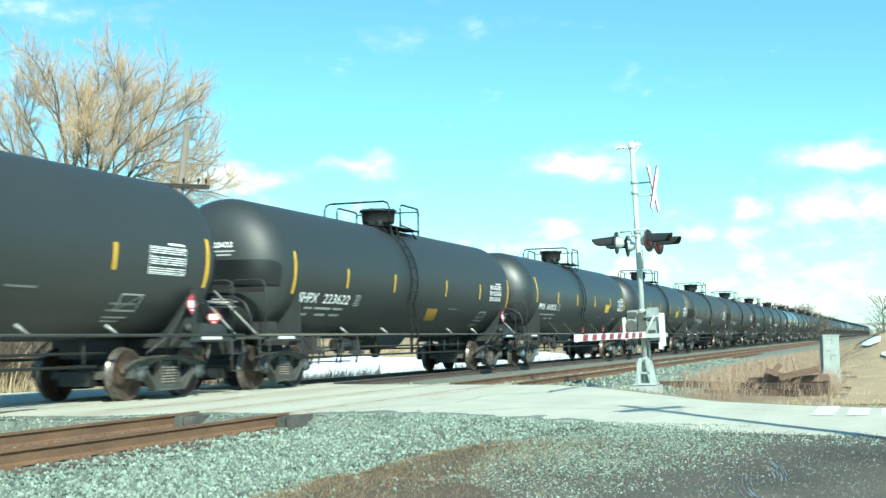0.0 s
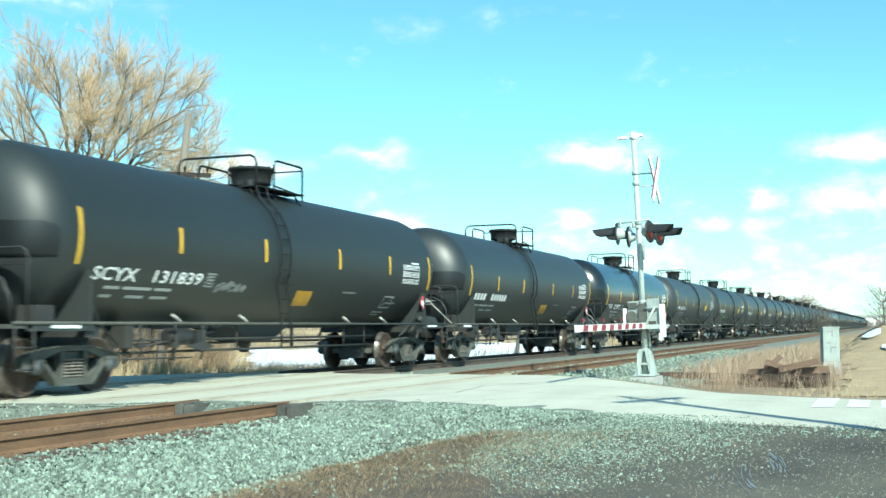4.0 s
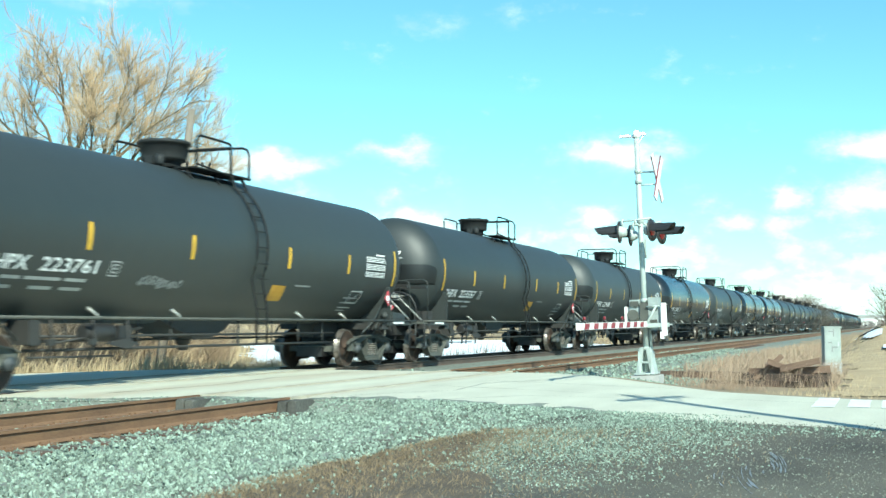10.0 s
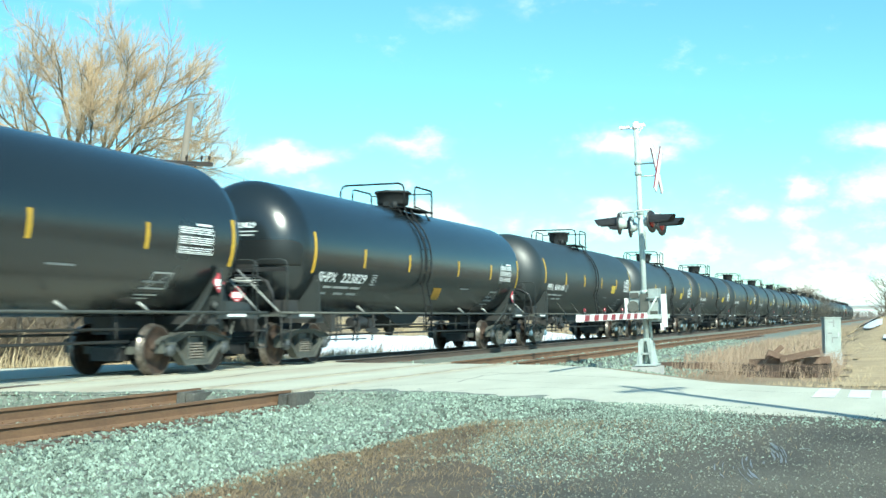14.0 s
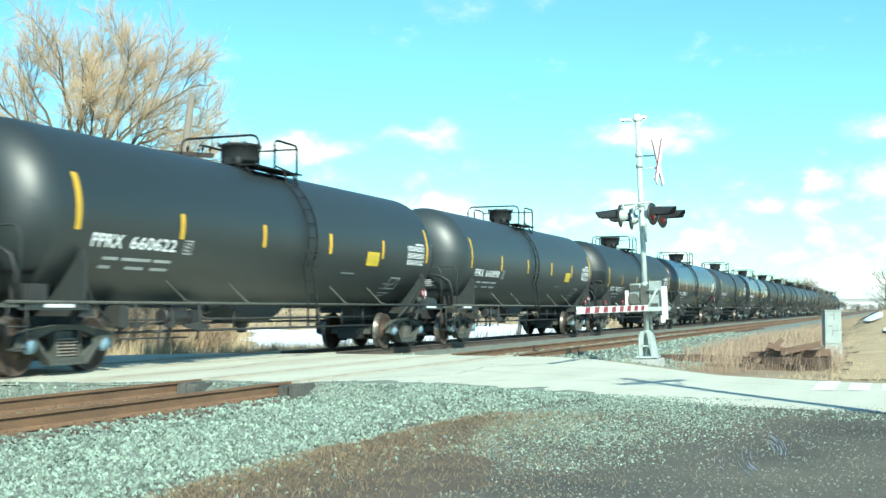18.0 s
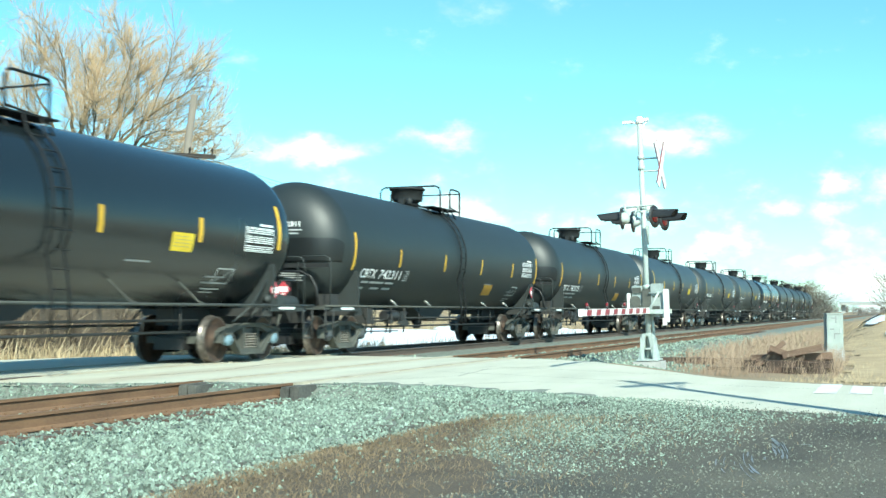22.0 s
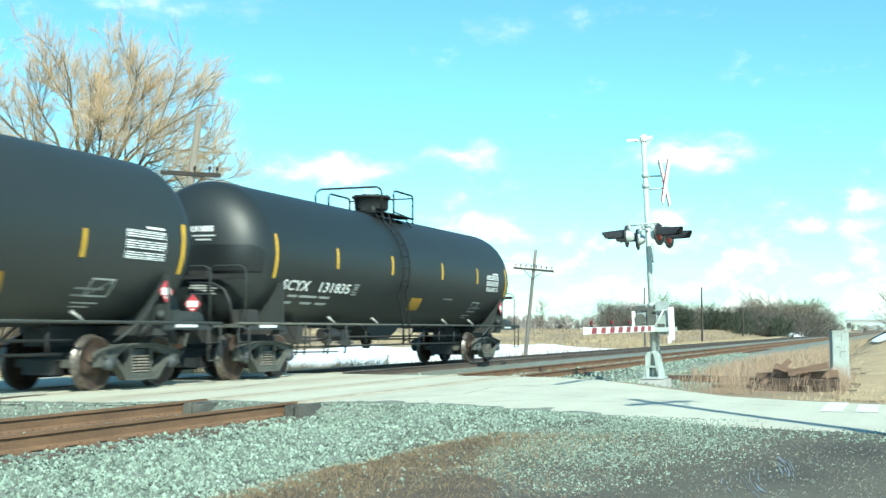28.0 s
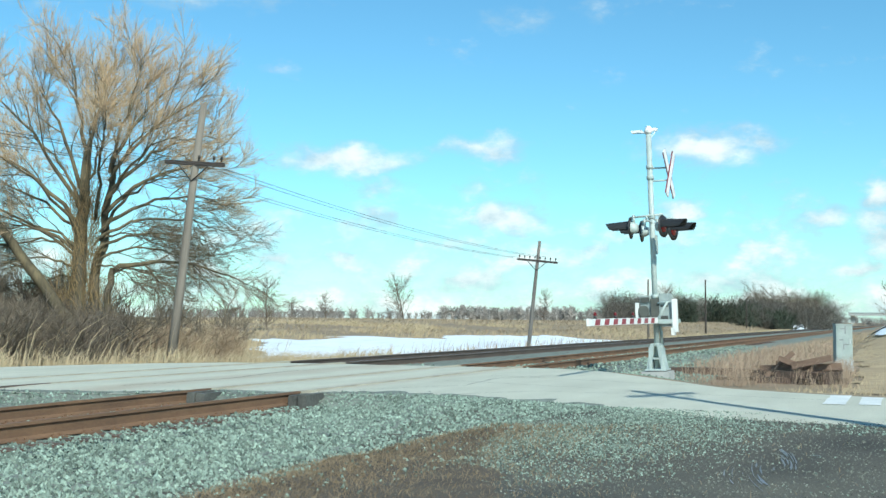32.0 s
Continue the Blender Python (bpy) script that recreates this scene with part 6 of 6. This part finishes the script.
grass("field_grass", "pale fringe of dry grass along the far side of the main track", 5000, patchy(48, 190, 16.4, 18.6, -.3, .2, lambda x, y: not snow_at(x, y)), (.2, .6), .02, "straw", 44, lean=.6)
grass("weeds", "dead brown weeds beside the crossing signal", 2600, patchy(24.9, 33, 1.2, 5.2, -.05, .8, lambda x, y: off_road(x, y) and y < 4.6 - .9 * rng.random() ** 3 and not (25.2 < x < 29.4 and 1.3 < y < 3.2 and rng.random() < .8)), (.12, .66), .0034, "weed", 5, lean=.5)
grass("weeds", "dead brown weeds along the side track", 3600, patchy(30, 60, 2.6, 5.4, -.2, .4), (.2, .6), .009, "weed", 6)
grass("field_grass", "dry tan grass beside the far track", 8000, patchy(38, 170, -6, 5.6, -.3, .15, lambda x, y: 2.2 - 8 * step(75, 90, x) < y < 6.2 - .012 * x), (.15, .5), .018, "field_straw", 14)
bank = thing("bank", "low bank of pale trampled tan grass", "bank", kind="structure",
             mesh=height_sheet("bank", [24 + .5 * i for i in range(120)], [-9 + .25 * i for i in range(48)], lambda x, y: bed(x, y) + .02 + .02 * nz(x, y, 1.9, 6), "sand",
                               keep=lambda x, y: x > np.interp(y, FAR_Y, FAR_X) + .25 + .3 * nz(x, y, .9, 2) and y < 1.25 + .5 * step(34, 44, x) + .6 * nz(x, y, .5, 4) + .3 * nz(x, y, 2.3, 4)))
grass("bank_grass", "short pale tan grass on the bank by the road", 14000, patchy(21, 75, -4.5, 2.2, -.3, .4, off_road), (.03, .13), .006, "straw", 7)
grass("dead_grass", "flattened dead grass in the dirt strip", 26000, lambda r: (lambda x: (x, apron_edge(x) + .12 - abs(r.gamma(1.3, .6))))(r.uniform(2, 12.6)), (.018, .06), .0026, "deadgrass", 8, lean=1.1)


grass("weeds", "dead stalks standing in the snow", 420, patchy(40, 72, 15.6, 21, -.1, .5), (.3, .9), .010, "weed", 31, lean=.2)
grass("field_grass", "tussocks of dry grass at the edge of the snow", 9000, patchy(34, 120, 15.8, 60, -.1, .25, lambda x, y: any(snow_at(x + a, y + b) for a, b in ((3, 0), (-3, 1), (0, -2.5))) and not snow_at(x, y)), (.15, .5), .018, "straw", 32)


# ---- snow ----
snow = thing("snow_patch", "long patch of old white snow in the ditch", "snow", "snow patches", kind="structure",
             mesh=height_sheet("snow_patch", [30 + .9 * i for i in range(90)], [15.5 + .5 * i for i in range(80)], lambda x, y: bed(x, y) + .09 + .10 * nz(x, y, .35, 8) + .05 * nz(x, y, 1.3, 8), "snow", keep=snow_at))
for x0, y0, w, h in ((150, 15.2, 40, 3.5), (62, .4, 10, 1.6), (53, .5, 6, .8), (95, 1.4, 14, 1.2), (300, 130, 60, 8), (310, 170, 50, 8), (45, -.4, 5, .8)):
    thing("snow_patch", "small patch of old snow on the dry grass", "snow", "snow patches", kind="structure",
          mesh=height_sheet("snow_patch", [x0 + w * i / 14 for i in range(15)], [y0 + h * i / 6 for i in range(7)], lambda x, y: bed(x, y) + .10 + .05 * nz(x, y, .5, 8), "snow",
                            keep=lambda x, y, x0=x0, y0=y0, w=w, h=h: ((x - x0 - w / 2) / w * 2) ** 2 + ((y - y0 - h / 2) / h * 2) ** 2 < .9 + .5 * nz(x, y, .3, 5)))


thing("snow_patch", "ploughed bank of old snow beside the main track", "snow", "snow patches", kind="structure",
      mesh=height_sheet("snow_patch", [190 + 4 * i for i in range(28)], [15.9 + .4 * i for i in range(13)], lambda x, y: bed(x, y) - .1 + 1.5 * max(0, 1 - ((x - 244) / 52) ** 2) * max(0, 1 - ((y - 18.2) / 2.4) ** 2) + .15 * nz(x, y, .15, 8), "snow"))


# ---- far buildings ----
def house(x, y, rz, w, d, h, label):
    hs = thing("house", label, "house", "houses beyond the field", m=pose(x, y, bed(x, y), 0, 0, rz))
    bm = bmesh.new()
    box(bm, -w / 2, w / 2, -d / 2, d / 2, -.5, h)
    part("wall", bm, "siding", hs)
    bm = bmesh.new()
    plate(bm, [(-w / 2 - .4, h), (w / 2 + .4, h), (0, h + w * .38)], -d / 2 - .4, d / 2 + .4)
    part("roof", bm, "roof", hs)
    for i in range(3):
        bm = bmesh.new()
        box(bm, -w / 2 - .06, -w / 2 - .01, -d / 2 + d * (i + .5) / 3 - .6, -d / 2 + d * (i + .5) / 3 + .6, h * .36, h * .8)
        part("window", bm, "glass", hs)


house(440, 176, 112, 6, 7, 1.9, "pale house with a dark roof beyond the field")
house(446, 169.5, 60, 5, 6, 1.8, "low pale house beyond the field")
house(560, 290, 30, 6, 14, 1.6, "long white farm building beyond the field")


def overpass():
    o = thing("overpass", "distant grey concrete road bridge over the track", "bridge")
    bm = bmesh.new()
    box(bm, 640, 650, -140, 28, 4.7, 5.9)
    part("deck", bm, "concrete", o)
    bm = bmesh.new()
    box(bm, 639.8, 640, -140, 28, 5.9, 6.4)
    part("railing", bm, "galv", o)
    for y in (26, -8, -40, -75):
        bm = bmesh.new()
        box(bm, 643, 646, y - 1, y + 1, -1, 4.7)
        part("pier", bm, "concrete", o)


overpass()


# ---- loose stone ----
near_ok = lambda x, y: y > apron_edge(x) + .2 * nz(x, y, .8, 2) and x < np.interp(y, NEAR_Y, NEAR_X) + .1
loose_stones("crushed_stone", "grey-green crushed stone lying beside the side track", 25000, (2.5, 15.2), (3.6, 7.7), lambda x, y: apron_z(x, y) + .015, .0265, near_ok)
loose_stones("crushed_stone", "grey-green ballast stones between the ties", 7000, (4, 14.4), (7.0, 10.9), lambda x, y: -.190 - .08 * step(1.6, 2.4, abs(y - SIDE)), .027, lambda x, y: abs(abs(y - SIDE) - .7525) > .1)
loose_stones("crushed_stone", "grey-green ballast stones by the crossing signal", 9500, (24.8, 60), (4.3, 11.0), lambda x, y: max(bed(x, y), -.17 - .2 * step(1.5, 2.6, abs(y - SIDE))), .045, lambda x, y: abs(abs(y - SIDE) - .7525) > .1)


def grit_here(x, y):
    d = math.hypot((x - 12.5) / 3.1, (y - 3.15) / 1.75)
    return y < apron_edge(x) + .3 and rng.random() < max(.004, 1.15 - d) * (.7 + nz(x, y, 1.1, 9))


loose_stones("grit", "scattered pale grit on the dark shoulder", 34000, (5.5, 14.6), (.2, 5.4), lambda x, y: bed(x, y) + .03, .013, grit_here)
loose_stones("grit", "pale stones in the dirt", 420, (3, 12.6), (2.8, 5.6), lambda x, y: bed(x, y) + .045, .02, lambda x, y: apron_edge(x) - 1.1 < y < apron_edge(x))
loose_stones("grit", "fine dark and pale grit on the damp shoulder", 20000, (5.0, 13.9), (-.6, 5.0), lambda x, y: bed(x, y) + .028, .0105, lambda x, y: y < apron_edge(x) - .2 + .6 * nz(x, y, 1.3, 5), "gritdark")
loose_stones("grit", "grit along the edge of the road", 1500, (12.4, 15.4), (.0, 7.3), lambda x, y: bed(x, y) + .035, .016, lambda x, y: -.7 < x - np.interp(y, NEAR_Y, NEAR_X) < .12)
loose_stones("crushed_stone", "grey-green stones packed against the road", 5200, (10.2, 15.0), (6.6, 16.2), lambda x, y: min(bed(x, y) + .034, road_z(x, y) - .02), .03,
             lambda x, y: -3.0 < x - np.interp(y, NEAR_Y, NEAR_X) < .06 and min(abs(abs(y - SIDE) - .7525), abs(abs(y - MAIN) - .7525)) > .1)


loose_stones("grit", "fine gravel scattered along the crossing's edge", 5200, (11.6, 15.2), (6.6, 16.4), lambda x, y: max(bed(x, y), min(bed(x, y) + .034, road_z(x, y) - .012)) + .008, .016, lambda x, y: -1.0 < x - np.interp(y, NEAR_Y, NEAR_X) < .3 * rng.random() ** 2 and min(abs(abs(y - SIDE) - .7525), abs(abs(y - MAIN) - .7525)) > .05)


# ---- painted glints on the shoulder ----
def puddle(x, y, n, spread, rz, seed, long):
    """Thin pale strokes that paint a bluish sheen over the grit."""
    bm = bmesh.new()
    r = random.Random(seed)
    c, q = math.cos(radians(rz)), math.sin(radians(rz))
    for i in range(n):   # fine strokes in a fan, bent like a tyre's swirl
        rad, a0, span, ww = r.uniform(.4, 1.6) * spread, r.uniform(-.5, .5), r.uniform(.3, .8), r.uniform(.003, .011)
        last = None
        for k in range(9):
            a = a0 + span * k / 8
            wk = ww * math.sin(math.pi * (k + .3) / 8.6) * (1 + .8 * nz(a * 3, rad, 6.0, seed))
            pair = []
            for side in (-1, 1):
                u, v = (rad + side * wk) * math.cos(a), (rad + side * wk) * math.sin(a) * long
                px, py = x + u * c - v * q, y + u * q + v * c
                pair.append(bm.verts.new((px, py, shoulder_z(px, py) + .006)))
            if last:
                bm.faces.new((last[0], last[1], pair[1], pair[0]))
            last = pair
    thing("puddle", "thin pale strokes painted as glints on the dark shoulder", "puddle", "puddles", kind="stuff", mesh=mesh_of("puddle", bm, "puddle"))


for x, y, n, spread, rz, seed, long in ((10.7, 1.12, 12, .13, -82, 3, 5.0), (10.4, 1.0, 7, .2, 98, 5, 4.0), (11.0, .72, 4, .12, 12, 9, 1.6), (10.2, 1.2, 4, .26, 97, 7, 3.5), (8.95, 2.85, 5, .16, 150, 8, 1.5)):
    puddle(x, y, n, spread, rz, seed, long)


CLOUDS = ((26.9, 7.9, 0.053, 0.013, 0.95), (25.0, 6.4, 0.021, 0.01, 0.6), (19.9, 8.6, 0.032, 0.009, 0.75), (30.3, 12.2, 0.014, 0.005, 0.5), (8.9, 8.4, 0.047, 0.015, 1.0), (7.1, 8.5, 0.029, 0.007, 0.7), (19.0, 4.9, 0.042, 0.015, 0.95),
          (25.5, 4.8, 0.029, 0.013, 0.65), (26.8, 3.0, 0.021, 0.008, 0.8), (3.8, 4.7, 0.024, 0.011, 0.85), (0.9, 5.8, 0.018, 0.014, 1.0), (0.8, 3.9, 0.018, 0.013, 0.9), (10.3, 5.3, 0.019, 0.01, 0.85), (14.1, 15.1, 0.015, 0.007, 0.35))
BANKS = ((20.4, 1.9, 0.044, 0.011, 0.75), (6.1, 3.6, 0.029, 0.007, 0.6), (15.1, 2.9, 0.027, 0.011, 0.6), (31.4, 15.6, 0.034, 0.006, 0.22), (29.9, 2.8, 0.029, 0.012, 0.7), (8.5, 2.0, 0.059, 0.012, 0.6), (-3.7, 8.5, 0.044, 0.013, 1.0), (-2.8, 5.9, 0.037, 0.02, 1.0),
         (18.4, 14.6, 0.029, 0.01, 0.35), (35.3, 15.5, 0.054, 0.01, 0.3), (-4.8, 6.1, 0.029, 0.015, 0.9), (1.0, 4.9, 0.024, 0.012, 0.8), (-2.6, 3.3, 0.044, 0.015, 0.8), (2.1, 2.5, 0.024, 0.007, 0.7))


def cloud_ring():
    rad, verts, faces = 2600, [], []
    n, els = 96, [-1, 2, 5, 8, 12, 16, 20, 25, 30]
    for e in els:
        for k in range(n):
            a = 2 * math.pi * k / n
            verts.append((rad * math.cos(a) * math.cos(radians(e)), rad * math.sin(a) * math.cos(radians(e)), rad * math.sin(radians(e))))
    for j in range(len(els) - 1):
        for k in range(n):
            faces.append((j * n + k, j * n + (k + 1) % n, (j + 1) * n + (k + 1) % n, (j + 1) * n + k))
    m = bpy.data.materials.new("cloud")
    m.use_nodes = True
    nt = m.node_tree
    n_, l = nt.nodes, nt.links
    n_.remove(n_["Principled BSDF"])
    tc = n_.new("ShaderNodeTexCoord")

    def vmath(op, a, b):
        v = n_.new("ShaderNodeVectorMath")
        v.operation = op
        for i, x in enumerate((a, b)):
            if x is None:
                continue
            if isinstance(x, tuple):
                v.inputs[i].default_value = x
            else:
                l.new(x, v.inputs[i])
        return v.outputs["Value" if op == "LENGTH" else "Vector"]

    def fmath(op, a, b):
        v = n_.new("ShaderNodeMath")
        v.operation = op
        for i, x in enumerate((a, b)):
            if isinstance(x, float):
                v.inputs[i].default_value = x
            else:
                l.new(x, v.inputs[i])
        return v.outputs[0]

    unit = vmath("MULTIPLY", tc.outputs["Object"], (1 / rad, 1 / rad, 1 / rad))
    warp, fine, wide = (n_.new("ShaderNodeTexNoise") for _ in range(3))
    flat = vmath("MULTIPLY", unit, (1, 1, 1.8))
    for t, sc, det in ((warp, 22, 4), (fine, 30, 9), (wide, 13, 8)):
        l.new(flat, t.inputs[0])
        t.inputs["Scale"].default_value, t.inputs["Detail"].default_value, t.inputs["Roughness"].default_value = sc, det, .58
    bent = vmath("ADD", unit, vmath("MULTIPLY", vmath("SUBTRACT", warp.outputs["Color"], (.5, .5, .5)), (.045, .045, .03)))
    total = None
    for az, el, w, h, s in CLOUDS + BANKS:
        a, e = radians(az), radians(el)
        c = (math.cos(a) * math.cos(e), math.sin(a) * math.cos(e), math.sin(e))
        w, h = w * 1.18, h * 1.25
        d = vmath("LENGTH", vmath("MULTIPLY", vmath("SUBTRACT", bent, c), (1 / w, 1 / w, 1 / h)), None)
        v = fmath("MULTIPLY", fmath("SUBTRACT", 1.15, d), s)
        total = v if total is None else fmath("MAXIMUM", total, v)
    total = fmath("MAXIMUM", total, -0.25)
    # a broken band low in the sky, all round
    sep = n_.new("ShaderNodeSeparateXYZ")
    l.new(unit, sep.inputs[0])
    band = n_.new("ShaderNodeMapRange")
    l.new(sep.outputs[2], band.inputs[0])
    for i, v in ((1, 0.0), (2, .16), (3, .82), (4, -.46)):
        band.inputs[i].default_value = v
    low = fmath("ADD", band.outputs[0], fmath("MULTIPLY", fmath("SUBTRACT", wide.outputs[0], .5), 3.2))
    total = fmath("MAXIMUM", total, fmath("MULTIPLY", low, .8))
    total = fmath("ADD", total, fmath("MULTIPLY", fmath("SUBTRACT", fine.outputs[0], .5), 1.3))
    fac = n_.new("ShaderNodeMapRange")
    fac.interpolation_type = "SMOOTHSTEP"
    l.new(total, fac.inputs[0])
    fac.inputs[1].default_value, fac.inputs[2].default_value, fac.inputs[4].default_value = -0.1, 0.9, 0.93
    em, tr, mx = n_.new("ShaderNodeEmission"), n_.new("ShaderNodeBsdfTransparent"), n_.new("ShaderNodeMixShader")
    tone = n_.new("ShaderNodeMix")
    tone.data_type = "RGBA"
    # tops lit, undersides grey
    above = n_.new("ShaderNodeTexNoise")
    l.new(vmath("ADD", flat, (0, 0, .022)), above.inputs[0])
    above.inputs["Scale"].default_value, above.inputs["Detail"].default_value, above.inputs["Roughness"].default_value = 13, 8, .58
    lit = n_.new("ShaderNodeMapRange")
    l.new(fmath("ADD", fmath("MULTIPLY", fmath("SUBTRACT", wide.outputs[0], above.outputs[0]), 4.0), fmath("MULTIPLY", fac.outputs[0], .9)), lit.inputs[0])
    lit.inputs[1].default_value, lit.inputs[2].default_value = .1, 1.2
    l.new(lit.outputs[0], tone.inputs[0])
    tone.inputs[6].default_value, tone.inputs[7].default_value = (.50, .605, .685, 1), (1.0, .985, .965, 1)
    l.new(tone.outputs[2], em.inputs[0])
    em.inputs[1].default_value = CLOUD
    l.new(fac.outputs[0], mx.inputs[0])
    l.new(tr.outputs[0], mx.inputs[1])
    l.new(em.outputs[0], mx.inputs[2])
    l.new(mx.outputs[0], n_["Material Output"].inputs[0])
    me = raw("clouds", verts, faces, smooth=True)
    me.materials.append(m)
    return thing("clouds", "broken white cumulus clouds low in a bright blue sky", "clouds", kind="structure", mesh=me)


CLOUD = 1.02
clouds = cloud_ring()
motions()
